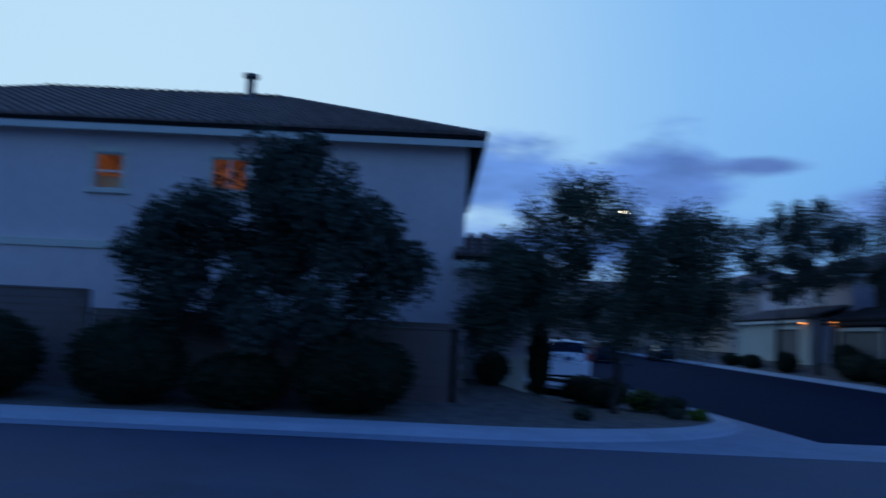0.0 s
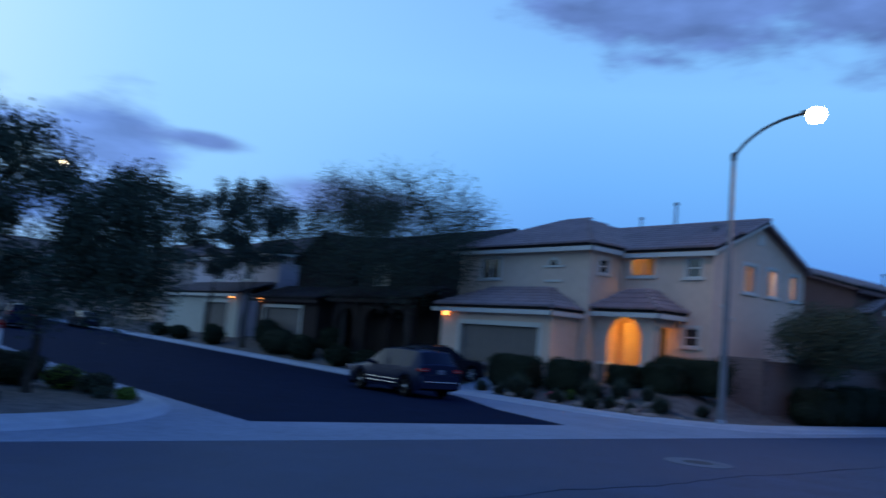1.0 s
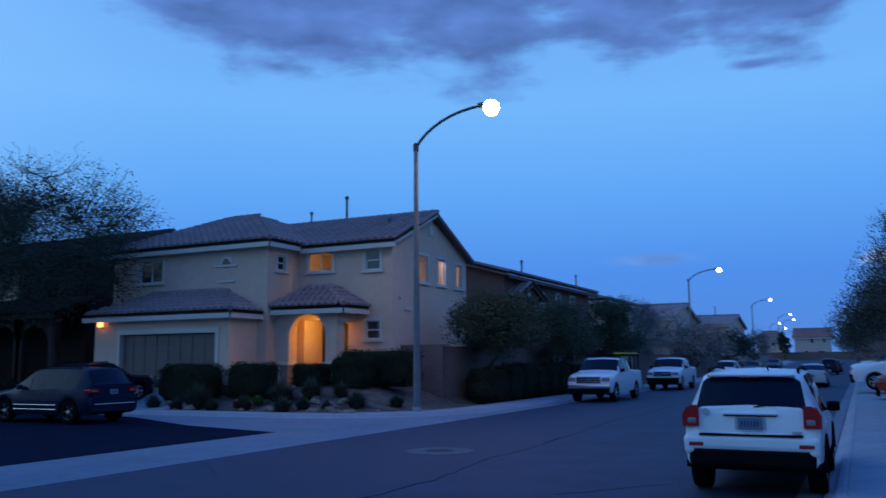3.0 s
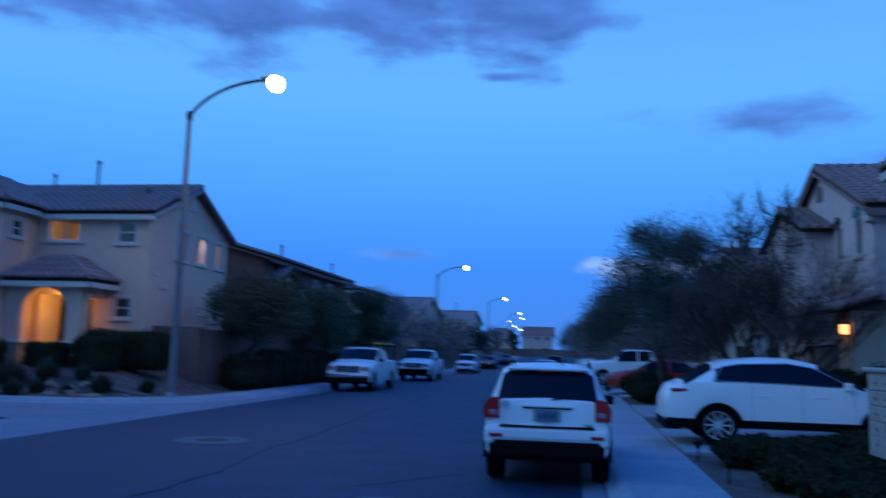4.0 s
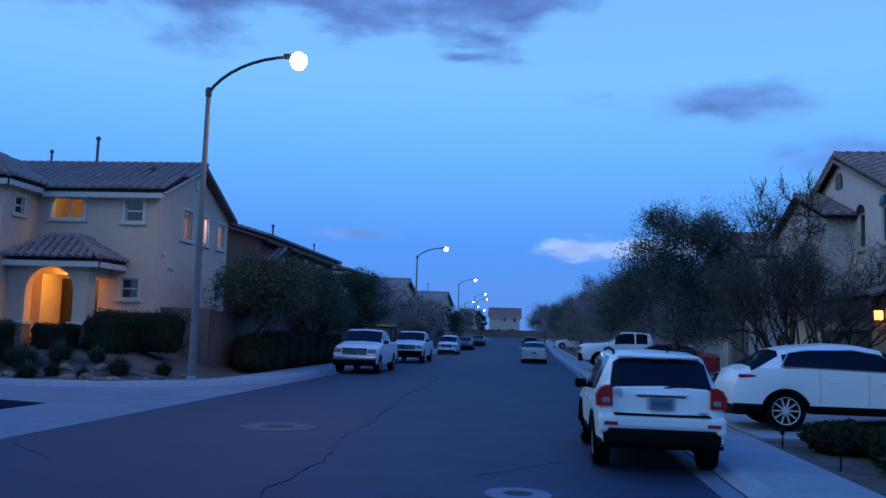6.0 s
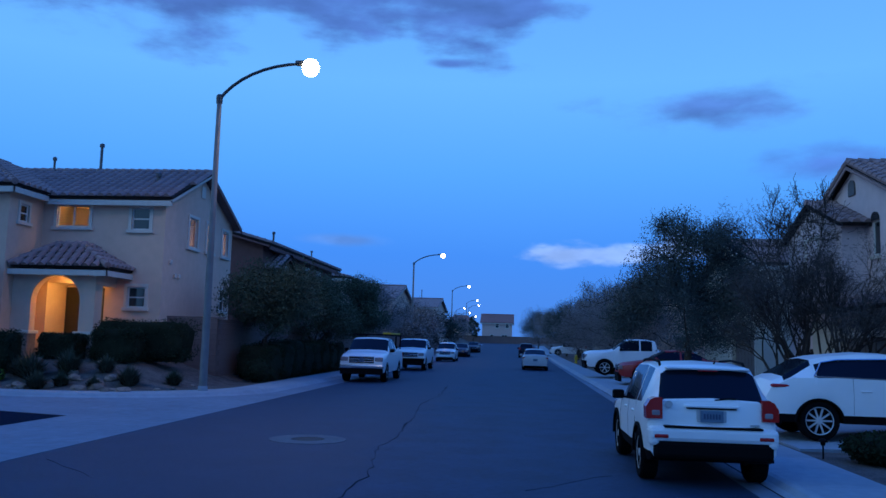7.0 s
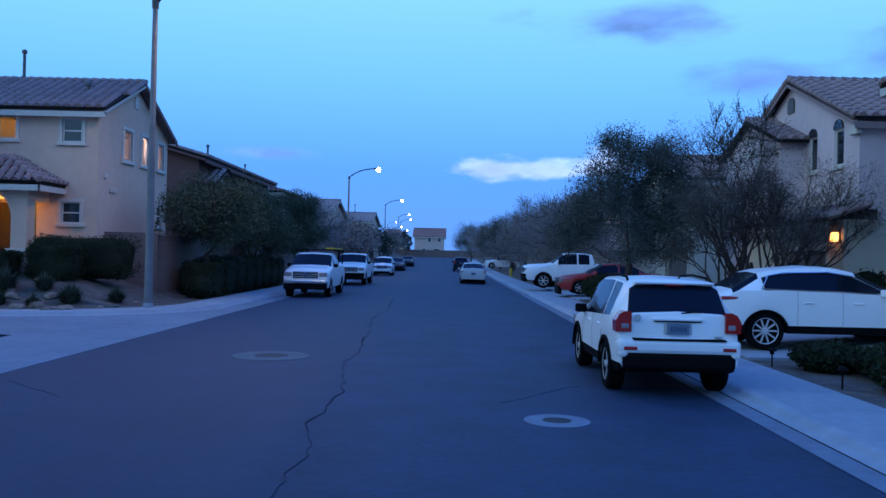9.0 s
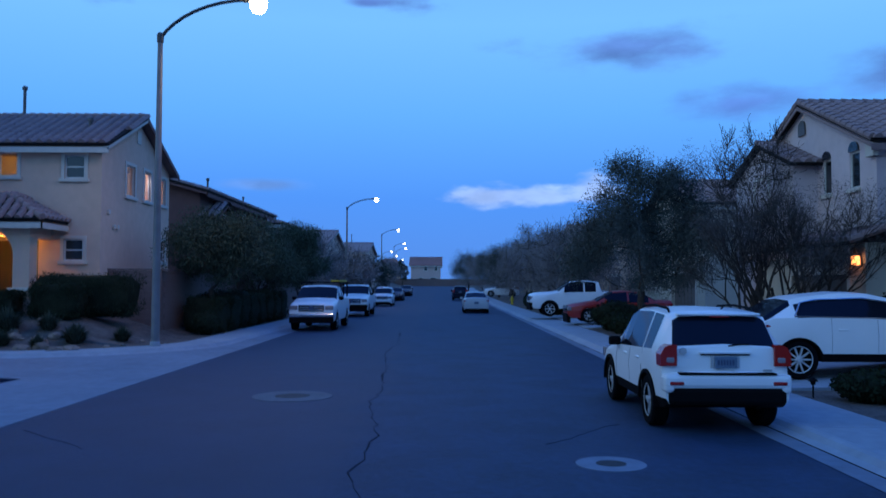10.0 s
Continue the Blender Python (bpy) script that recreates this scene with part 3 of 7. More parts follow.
# ---- houses ----
def roof_slope(house, ring, mat="tile", tiles=True, thick=0.11, single=False, tw=0.37, tl=0.40, name="roof"):
    """One plane of a roof. The ring's first two points are its eave, in order; it gets courses of curved tiles."""
    P = [Vector(p) for p in ring]
    u = (P[1] - P[0]).normalized()
    nrm = u.cross(P[2] - P[0]).normalized()
    if nrm.z < 0:
        nrm = -nrm
    v = nrm.cross(u)
    if v.z < 0:
        v = -v
    slope = part(name, prism(bmesh.new(), [p - nrm * thick for p in P], nrm * thick), "roof", house)
    if not tiles:
        slope.data.materials[0] = M[mat]
        return slope
    q = [((p - P[0]).dot(u), (p - P[0]).dot(v)) for p in P]
    vmax = max(b for a, b in q)

    def span(b):
        xs = []
        for (a0, b0), (a1, b1) in zip(q, q[1:] + q[:1]):
            if (b0 - b) * (b1 - b) <= 0 and abs(b1 - b0) > 1e-6:
                xs.append(a0 + (a1 - a0) * (b - b0) / (b1 - b0))
        return (min(xs), max(xs)) if len(xs) > 1 else None

    verts, faces = [], []
    arcp = [(0.03, 0.0), (0.075, 0.092), (0.145, 0.135), (0.215, 0.092), (0.26, 0.0)]
    if single:
        bm = bmesh.new()
        lo = [bm.verts.new((a * tw / 0.3, -0.03, h + 0.02)) for a, h in arcp]
        hi = [bm.verts.new((a * tw / 0.3, tl, h * 0.85)) for a, h in arcp]
        for k in range(4):
            bm.faces.new((lo[k], lo[k + 1], hi[k + 1], hi[k]))
        bm.faces.new(lo[::-1])
        me = mesh_of("roof_tile", bm)
        me.materials.append(M[mat])
    rnd = random.Random(3)
    b = 0.0
    while b < vmax - 0.1:
        s = span(min(b + tl * 0.5, vmax - 0.01))
        if s:
            a = s[0]
            while a < s[1] - 0.12:
                jit = rnd.uniform(-0.012, 0.012)
                if single:
                    ob = new("roof_tile", me)
                    ob.parent = slope
                    m = Matrix((u, v, nrm)).transposed().to_4x4()
                    m.translation = P[0] + u * a + v * (b + jit)
                    ob.matrix_basis = m
                else:
                    o = len(verts)
                    for dv, lift, f in ((-0.03, 0.022, 1.0), (tl, 0.0, 0.85)):
                        for da, h in arcp:
                            verts.append(P[0] + u * (a + da * tw / 0.3) + v * (b + jit + dv) + nrm * (h * f + lift))
                    for k in range(4):
                        faces.append((o + k, o + k + 1, o + k + 6, o + k + 5))
                    faces.append((o + 4, o + 3, o + 2, o + 1, o))
                a += tw
        b += tl
    if verts:
        me = bpy.data.meshes.new("roof_tiles")
        me.from_pydata([tuple(p) for p in verts], [], faces)
        me.materials.append(M[mat])
        ob = new("roof_tiles", me)
        ob.parent = slope
        ob["kind"] = "stuff"
    return slope


def ridge_caps(house, a, b, mat="tile"):
    """Half-round caps along a ridge or hip."""
    a, b = Vector(a), Vector(b)
    d = b - a
    n = max(int(d.length / 0.36), 1)
    u = d / n
    bm = bmesh.new()
    for k in range(n):
        p = a + u * k
        tube(bm, [p + Vector((0, 0, 0.045)), p + u * 1.1 + Vector((0, 0, 0.02))], [0.12, 0.10], 8)
    caps = part("ridge_cap", bm, mat, house)
    caps["kind"] = "stuff"
    return caps


def fascia(house, a, b, h=0.2, t=0.045, z_off=-0.14):
    """A painted board under an eave."""
    a, b = Vector(a), Vector(b)
    d = (b - a).normalized()
    w = Vector((-d.y, d.x, 0)) * t
    bm = prism(bmesh.new(), [a + Vector((0, 0, z_off - h)), b + Vector((0, 0, z_off - h)), b + Vector((0, 0, z_off)), a + Vector((0, 0, z_off))], w)
    return part("fascia", bm, "fascia", house)


def window(house, ax, c, out, u0, u1, z0, z1, wall=0.16, split="h", trim=0.12, sill=True, lit=False, blind=0.0, arch=False):
    """A window in a wall whose outer face lies at c and looks along out (+1 or -1): frame, sash bar, panes, trim and sill."""
    def b(bm, ca, cb, ua, ub, za, zb, bev=0.0):
        ca, cb = sorted((c + out * ca, c + out * cb))
        return box(bm, ca, cb, ua, ub, za, zb, bev) if ax == "x" else box(bm, ua, ub, ca, cb, za, zb, bev)
    f = 0.05
    bm = bmesh.new()
    for q in ((u0, u1, z0, z0 + f), (u0, u1, z1 - f, z1), (u0, u0 + f, z0 + f, z1 - f), (u1 - f, u1, z0 + f, z1 - f)):
        b(bm, -0.10, -0.03, *q)
    if split == "h":
        b(bm, -0.095, -0.035, u0 + f, u1 - f, (z0 + z1) / 2 - 0.025, (z0 + z1) / 2 + 0.025)
    elif split == "v":
        b(bm, -0.095, -0.035, (u0 + u1) / 2 - 0.025, (u0 + u1) / 2 + 0.025, z0 + f, z1 - f)
    win = part("window", bm, "vinyl", house)
    halves = [(u0 + f, u1 - f, z0 + f, z1 - f)]
    if split == "h":
        halves = [(u0 + f, u1 - f, z0 + f, (z0 + z1) / 2 - 0.025), (u0 + f, u1 - f, (z0 + z1) / 2 + 0.025, z1 - f)]
    elif split == "v":
        halves = [(u0 + f, (u0 + u1) / 2 - 0.025, z0 + f, z1 - f), ((u0 + u1) / 2 + 0.025, u1 - f, z0 + f, z1 - f)]
    for q in halves:
        p = part("pane", b(bmesh.new(), -0.075, -0.065, *q), "lit_glass" if lit else "glass", win)
        p.visible_shadow = not lit
    if trim:
        bm = bmesh.new()
        for q in ((u0 - trim, u1 + trim, z1, z1 + trim), (u0 - trim, u0, z0, z1), (u1, u1 + trim, z0, z1)):
            b(bm, -0.02, 0.045, *q)
        part("window_trim", bm, "trim", win)
    if sill:
        part("sill", b(bmesh.new(), -0.02, 0.10, u0 - trim - 0.06, u1 + trim + 0.06, z0 - 0.13, z0, 0.015), "trim", win)
    if blind:
        bm = bmesh.new()
        n = int((z1 - z0) * blind / 0.05)
        for k in range(n):
            z = z1 - f - 0.05 * (k + 1)
            b(bm, -0.135, -0.105, u0 + f, u1 - f, z, z + 0.018)
        part("blind", bm, "blind", win)
    return win


def lit_room(house, x0, x1, y0, y1, z0, z1, watts, colour=(1.0, 0.62, 0.22), open_side="y0"):
    """A small painted room behind a lit window with a lamp in it."""
    t = 0.03
    bm = bmesh.new()
    sides = {"x0": (x0 - t, x0, y0, y1, z0, z1), "x1": (x1, x1 + t, y0, y1, z0, z1), "y0": (x0, x1, y0 - t, y0, z0, z1), "y1": (x0, x1, y1, y1 + t, z0, z1)}
    for k, v in sides.items():
        if k != open_side:
            box(bm, *v)
    box(bm, x0, x1, y0, y1, z0 - t, z0), box(bm, x0, x1, y0, y1, z1, z1 + t)
    part("room", bm, "room", house)
    lamp = new("room_lamp", bpy.data.lights.new("room_lamp", "POINT"))
    lamp.data.energy, lamp.data.color, lamp.data.shadow_soft_size = watts, colour, 0.05
    near = {"x0": (x0 + 0.12, (y0 + y1) / 2), "x1": (x1 - 0.12, (y0 + y1) / 2), "y0": ((x0 + x1) / 2, y0 + 0.12), "y1": ((x0 + x1) / 2, y1 - 0.12)}
    lamp.location = (*near[open_side], z1 - 0.06)
    lamp.parent = house


def sconce(ax, c, out, u, z, label="glowing orange wall lantern"):
    ob = thing("wall_lantern", label + " on a stucco wall", "wall lamp", group="wall lanterns")
    def b(bm, ca, cb, ua, ub, za, zb, bev=0.0):
        ca, cb = sorted((c + out * ca, c + out * cb))
        return box(bm, ca, cb, ua, ub, za, zb, bev) if ax == "x" else box(bm, ua, ub, ca, cb, za, zb, bev)
    part("bracket", b(bmesh.new(), 0.0, 0.05, u - 0.07, u + 0.07, z - 0.18, z + 0.2, 0.01), "pipe", ob)
    part("hood", b(bmesh.new(), 0.05, 0.26, u - 0.13, u + 0.13, z + 0.12, z + 0.18, 0.02), "pipe", ob)
    part("lens", b(bmesh.new(), 0.06, 0.22, u - 0.10, u + 0.10, z - 0.13, z + 0.12, 0.02), "sconce_glow", ob, "glowing orange lens")
    return ob


def garage_door(house, ax, c, out, u0, u1, z0, z1):
    """A sectional door of ribbed panels set back in its opening."""
    def b(bm, ca, cb, ua, ub, za, zb, bev=0.0):
        ca, cb = sorted((c + out * ca, c + out * cb))
        return box(bm, ca, cb, ua, ub, za, zb, bev) if ax == "x" else box(bm, ua, ub, ca, cb, za, zb, bev)
    door = part("garage_door", b(bmesh.new(), -0.22, -0.18, u0, u1, z0, z1), "garage", house)
    rows, cols = 4, max(int((u1 - u0) / 0.62), 3)
    for r in range(rows):
        for k in range(cols):
            ua, ub = u0 + (u1 - u0) * k / cols + 0.05, u0 + (u1 - u0) * (k + 1) / cols - 0.05
            za, zb = z0 + (z1 - z0) * r / rows + 0.05, z0 + (z1 - z0) * (r + 1) / rows - 0.05
            part("door_panel", b(bmesh.new(), -0.18, -0.155, ua, ub, za, zb), "garage", door)
    bm = bmesh.new()
    b(bm, -0.02, 0.05, u0 - 0.18, u1 + 0.18, z1, z1 + 0.22), b(bm, -0.02, 0.05, u0 - 0.18, u0, z0, z1), b(bm, -0.02, 0.05, u1, u1 + 0.18, z0, z1)
    part("door_trim", bm, "trim", house)
    return door


def gable_end(bm, ax, c0, c1, u0, u1, z, um, zt):
    """The triangle of wall under a gable."""
    if ax == "x":
        prism(bm, [(c0, u0, z), (c0, u1, z), (c0, um, zt)], (c1 - c0, 0, 0))
    else:
        prism(bm, [(u0, c0, z), (u1, c0, z), (um, c0, zt)], (0, c1 - c0, 0))
    bmesh.ops.remove_doubles(bm, verts=bm.verts[:], dist=0.002)


def vent_pipe(x, y, z0, z1, r=0.06):
    ob = thing("vent_pipe", "dark metal vent pipe standing on a tiled roof", "vent pipe", (x, y, 0), group="roof vents")
    part("pipe", tube(bmesh.new(), [(0, 0, z0), (0, 0, z1)], r, 10), "pipe", ob)
    part("cap", lathe(bmesh.new(), [(r * 1.7, z1), (r * 1.7, z1 + 0.12), (r * 0.5, z1 + 0.16)], 10), "pipe", ob)
    part("flashing", lathe(bmesh.new(), [(r * 3.2, z0), (r * 2.6, z0 + 0.08), (r * 1.2, z0 + 0.16)], 10), "pipe", ob)


def house_corner():
    """The lit two-storey house on the far corner."""
    h = thing("corner_house", "tan stucco two-storey house with tiled roof and lit porch", "house", (0.1, -0.36, 0))
    pad, t = 0.55, 0.18
    W, Eg, F, B = -27.30, -22.40, 30.76, 37.95
    LW, LF = -36.4, 28.6
    ez = 6.95
    lit = (-26.72, -25.42, 5.86, 6.70)
    w2, w3 = (-23.72, -23.0, 5.78, 6.62), (-23.70, -23.0, 2.82, 3.60)
    door = (-26.9, -24.6, 0.92, 3.7)
    part("wall", panel(bmesh.new(), "y", F, F + t, W, Eg, pad, ez, [lit, w2, w3, door]), "stucco_tan", h)
    gw = [(33.05, 33.95, 5.42, 6.62), (34.95, 35.72, 5.42, 6.62), (36.85, 37.6, 5.42, 6.55), (36.85, 37.55, 2.95, 3.85)]
    bm = panel(bmesh.new(), "x", Eg - t, Eg, F + t, B, pad, ez, gw)
    gable_end(bm, "x", Eg - t, Eg, F, B, ez, 34.3, 8.46)
    part("gable_wall", bm, "stucco_tan", h)
    part("back_wall", panel(bmesh.new(), "y", B, B + t, LW, Eg, pad, ez), "stucco_tan", h)
    sw = (29.25, 29.8, 5.85, 6.5)
    part("side_wall", panel(bmesh.new(), "x", W - t, W, LF, F + t, pad, ez, [sw]), "stucco_tan", h)
    lw = [(-34.7, -33.3, 5.55, 6.6)]
    part("front_wall", panel(bmesh.new(), "y", LF, LF + t, LW, W - t, pad, ez, lw), "stucco_tan", h)
    part("west_wall", panel(bmesh.new(), "x", LW, LW + t, LF + t, B, pad, ez), "stucco_tan", h)
    for q, kw in ((lit, dict(split="v", lit=True)), (w2, dict(blind=0.5)), (w3, dict(blind=0.8))):
        window(h, "y", F, -1, *q, **kw)
    for q in gw[:3]:
        window(h, "x", Eg, 1, *q, split="", lit=True)
    window(h, "x", Eg, 1, *gw[3], blind=0.6)
    window(h, "x", W, 1, *sw)
    window(h, "y", LF, -1, *lw[0], split="v")
    lit_room(h, -27.3, -24.9, F + t + 0.02, 33.0, 5.0, 6.9, 22)
    lit_room(h, Eg - t - 2.4, Eg - t - 0.02, 32.9, 37.8, 4.9, 6.9, 46, (1.0, 0.88, 0.95), open_side="x1")
    # arched niche with its ledges on the front
    bm = box(bmesh.new(), -30.2, -28.9, LF - 0.06, LF, 6.05, 6.15)
    ring = [(-29.55 + 0.36 * math.cos(a), LF - 0.05, 6.2 + 0.36 * math.sin(a)) for a in [math.pi * k / 10 for k in range(11)]]
    prism(bm, ring, (0, 0.05, 0))
    box(bm, -30.05, -29.05, LF - 0.06, LF, 5.36, 5.46)
    part("niche_trim", bm, "trim", h)
    ring = [(-29.55 + 0.2 * math.cos(a), LF - 0.056, 6.22 + 0.2 * math.sin(a)) for a in [2 * math.pi * k / 14 for k in range(14)]]
    part("niche_opening", prism(bmesh.new(), ring, (0, 0.05, 0)), "glass", h)
    # main gable roof
    ov, sl = 0.38, 0.456
    zr, ry = 8.72, 34.3
    zb = zr - (38.4 - ry) * sl
    roof_slope(h, [(-27.4, F - ov, 7.0), (Eg + ov, F - ov, 7.0), (Eg + ov, ry, zr), (-31.6, ry, zr)])
    roof_slope(h, [(Eg + ov, 38.4, zb), (-36.8, 38.4, zb), (-33, ry, zr), (Eg + ov, ry, zr)], tiles=False)
    ridge_caps(h, (-31.5, ry, zr), (Eg + ov, ry, zr))
    fascia(h, (-26.95, F - ov, 7.0), (Eg + ov, F - ov, 7.0))
    fascia(h, (Eg + ov, F - ov, 7.03), (Eg + ov, ry, zr + 0.03), 0.11)
    # far half of the rake in brown: its underside's shade put into the paint
    fascia(h, (Eg + ov, ry, zr + 0.03), (Eg + ov, 38.4, zb + 0.03), 0.11).data.materials[0] = M["stucco_brown"]
    # hip roof of the forward block
    e0, a0, a1 = 7.1, (-31.05, 32.35, 8.99), (-32.65, 32.35, 8.99)
    roof_slope(h, [(LW - 0.4, LF - 0.4, e0), (W + 0.4, LF - 0.4, e0), a0, a1])
    roof_slope(h, [(W + 0.4, LF - 0.4, e0), (W + 0.4, 30.6, e0), (-30.45, 34.3, 8.72), a0])
    roof_slope(h, [(LW - 0.4, 38.4, e0), (LW - 0.4, LF - 0.4, e0), a1, (-33, 34.3, 8.75)], tiles=False)
    ridge_caps(h, (W + 0.4, LF - 0.4, e0), a0), ridge_caps(h, a0, a1), ridge_caps(h, (LW - 0.4, LF - 0.4, e0), a1)
    fascia(h, (LW - 0.4, LF - 0.4, e0), (W + 0.4, LF - 0.4, e0)), fascia(h, (W + 0.4, LF - 0.4, e0), (W + 0.4, 30.4, e0))
    # garage wing
    GW, GE, GF = -35.5, -27.8, 26.86
    gd = (-33.9, -28.5, 0.86, 3.12)
    part("garage_wall", panel(bmesh.new(), "y", GF, GF + 0.25, GW, GE, pad, 4.0, [gd]), "stucco_tan", h)
    part("garage_side_wall", panel(bmesh.new(), "x", GE - t, GE, GF + 0.25, LF, pad, 4.0), "stucco_tan", h)
    part("garage_side_wall", panel(bmesh.new(), "x", GW, GW + t, GF + 0.25, LF, pad, 4.0), "stucco_tan", h)
    garage_door(h, "y", GF, -1, *gd)
    g0, g1 = 4.02, 5.0
    roof_slope(h, [(GW - 0.4, GF - 0.4, g0), (GE + 0.35, GF - 0.4, g0), (-29.6, LF, g1), (GW + 1.6, LF, g1)])
    roof_slope(h, [(GE + 0.35, GF - 0.4, g0), (GE + 0.35, LF, g0), (-29.6, LF, g1)])
    ridge_caps(h, (GE + 0.35, GF - 0.4, g0), (-29.6, LF, g1)), ridge_caps(h, (GW + 1.6, LF, g1), (-29.6, LF, g1))
    fascia(h, (GW - 0.4, GF - 0.4, g0), (GE + 0.35, GF - 0.4, g0)), fascia(h, (GE + 0.35, GF - 0.4, g0), (GE + 0.35, LF + 0.1, g0))
    # porch with an arch in front, an opening at its side and a recessed entry
    PW, PE, PF = -27.3, -24.15, 29.2
    bm = bmesh.new()
    cx, r, sp, zt = -25.64, 0.93, 2.95, 4.05
    pts = [(PW, PF, pad), (PW, PF, zt), (PE, PF, zt), (PE, PF, pad), (cx + r, PF, pad)] + [(cx + r * math.cos(a), PF, sp + r * math.sin(a)) for a in [math.pi * k / 16 for k in range(17)]] + [(cx - r, PF, pad)]
    prism(bm, pts, (0, 0.35, 0))
    box(bm, PE - 0.35, PE, PF + 0.35, PF + 0.55, pad, zt), box(bm, PE - 0.35, PE, PF + 0.55, F, 3.55, zt)
    part("porch_wall", bm, "stucco_tan", h)
    bm = box(bmesh.new(), -27.1, -26.9, F + t, 32.2, pad, 3.9)
    box(bm, -24.6, -24.4, F + t, 32.2, pad, 3.9), box(bm, -27.1, -24.4, 32.2, 32.4, pad, 3.9), box(bm, -27.1, -24.4, F + t, 32.4, 3.7, 3.9)
    part("entry_wall", bm, "stucco_tan", h)
    part("porch_ceiling", bx(PW, PE, PF + 0.35, F, zt - 0.04, zt), "trim", h)
    part("porch_floor", bx(PW, PE, PF - 0.1, 32.2, 0.5, 0.92), "concrete", h)
    for x0, x1 in ((PE - 0.62, PE + 0.12), (cx - r - 0.4, cx - r + 0.03)):
        part("pillar_base", bx(x0, x1, PF - 0.09, PF + 0.45, pad, 1.75, bevel=0.02), "rock", h, "stacked stone pillar base")
        part("pillar_cap", bx(x0 - 0.06, x1 + 0.06, PF - 0.14, PF + 0.5, 1.75, 1.87, bevel=0.02), "trim", h)
    part("front_door", bx(-26.88, -25.25, 32.12, 32.19, 0.92, 3.6), "door", h, "dark wooden front door")
    roof_slope(h, [(PW + 0.02, PF - 0.45, 4.2), (PE + 0.62, PF - 0.45, 4.2), (-25.1, 29.9, 5.05), (-26.2, 29.9, 5.05)], single=True, tw=0.33)
    roof_slope(h, [(PE + 0.62, PF - 0.45, 4.2), (PE + 0.62, F, 4.2), (-25.1, F, 5.05), (-25.1, 29.9, 5.05)], single=True, tw=0.33)
    roof_slope(h, [(PW + 0.02, F, 4.2), (PW + 0.02, PF - 0.45, 4.2), (-26.2, 29.9, 5.05), (-26.2, F, 5.05)], tiles=False)
    part("roof_top", bx(-26.2, -25.1, 29.9, F, 4.95, 5.06), "tile", h)
    ridge_caps(h, (PE + 0.62, PF - 0.45, 4.2), (-25.1, 29.9, 5.05)), ridge_caps(h, (PW + 0.02, PF - 0.45, 4.2), (-26.2, 29.9, 5.05)), ridge_caps(h, (-26.2, 29.95, 5.06), (-25.1, 29.95, 5.06))
    fascia(h, (PW + 0.02, PF - 0.45, 4.2), (PE + 0.62, PF - 0.45, 4.2)), fascia(h, (PE + 0.62, PF - 0.45, 4.2), (PE + 0.62, F, 4.2))
    for y, z in ((31.3, 4.55), (31.8, 4.05), (32.15, 4.05)):
        part("wall_vent", bx(Eg, Eg + 0.09, y, y + 0.16, z, z + 0.16, bevel=0.02), "trim", h, "small pale wall vent")
    part("gable_vent", bx(Eg, Eg + 0.05, 34.1, 34.5, 7.62, 8.1, bevel=0.01), "trim", h)
    lamp = new("porch_lamp", bpy.data.lights.new("porch_lamp", "POINT"))
    lamp.data.energy, lamp.data.color, lamp.data.shadow_soft_size = 75, (1.0, 0.55, 0.10), 0.1
    lamp.location = (-25.7, 30.6, 3.35)
    lamp.parent = h
    ob = thing("porch_light", "small glowing ceiling light under a porch", "porch lamp")
    part("canopy", lathe(bmesh.new(), [(0.12, 3.84), (0.12, 3.9)], 14, (-25.6, 30.24, 0.15)), "pipe", ob)
    part("globe", lathe(bmesh.new(), [(0.04, 3.60), (0.10, 3.66), (0.10, 3.80), (0.05, 3.84)], 14, (-25.6, 30.24, 0.15)), "sconce_glow", ob)
    sconce("y", GF - 0.36, -1, -34.95, 3.62)
    vent_pipe(-26.9, 33.9, 8.68, 9.8), vent_pipe(-29.0, 33.9, 8.68, 9.2, 0.05), vent_pipe(-23.5, 32.2, 7.82, 8.2, 0.07), vent_pipe(-25.0, 136.6, 8.55, 9.9), vent_pipe(-27.0, 71.0, 8.3, 9.2), vent_pipe(-24.2, 50.5, 7.3, 8.2)
    return h


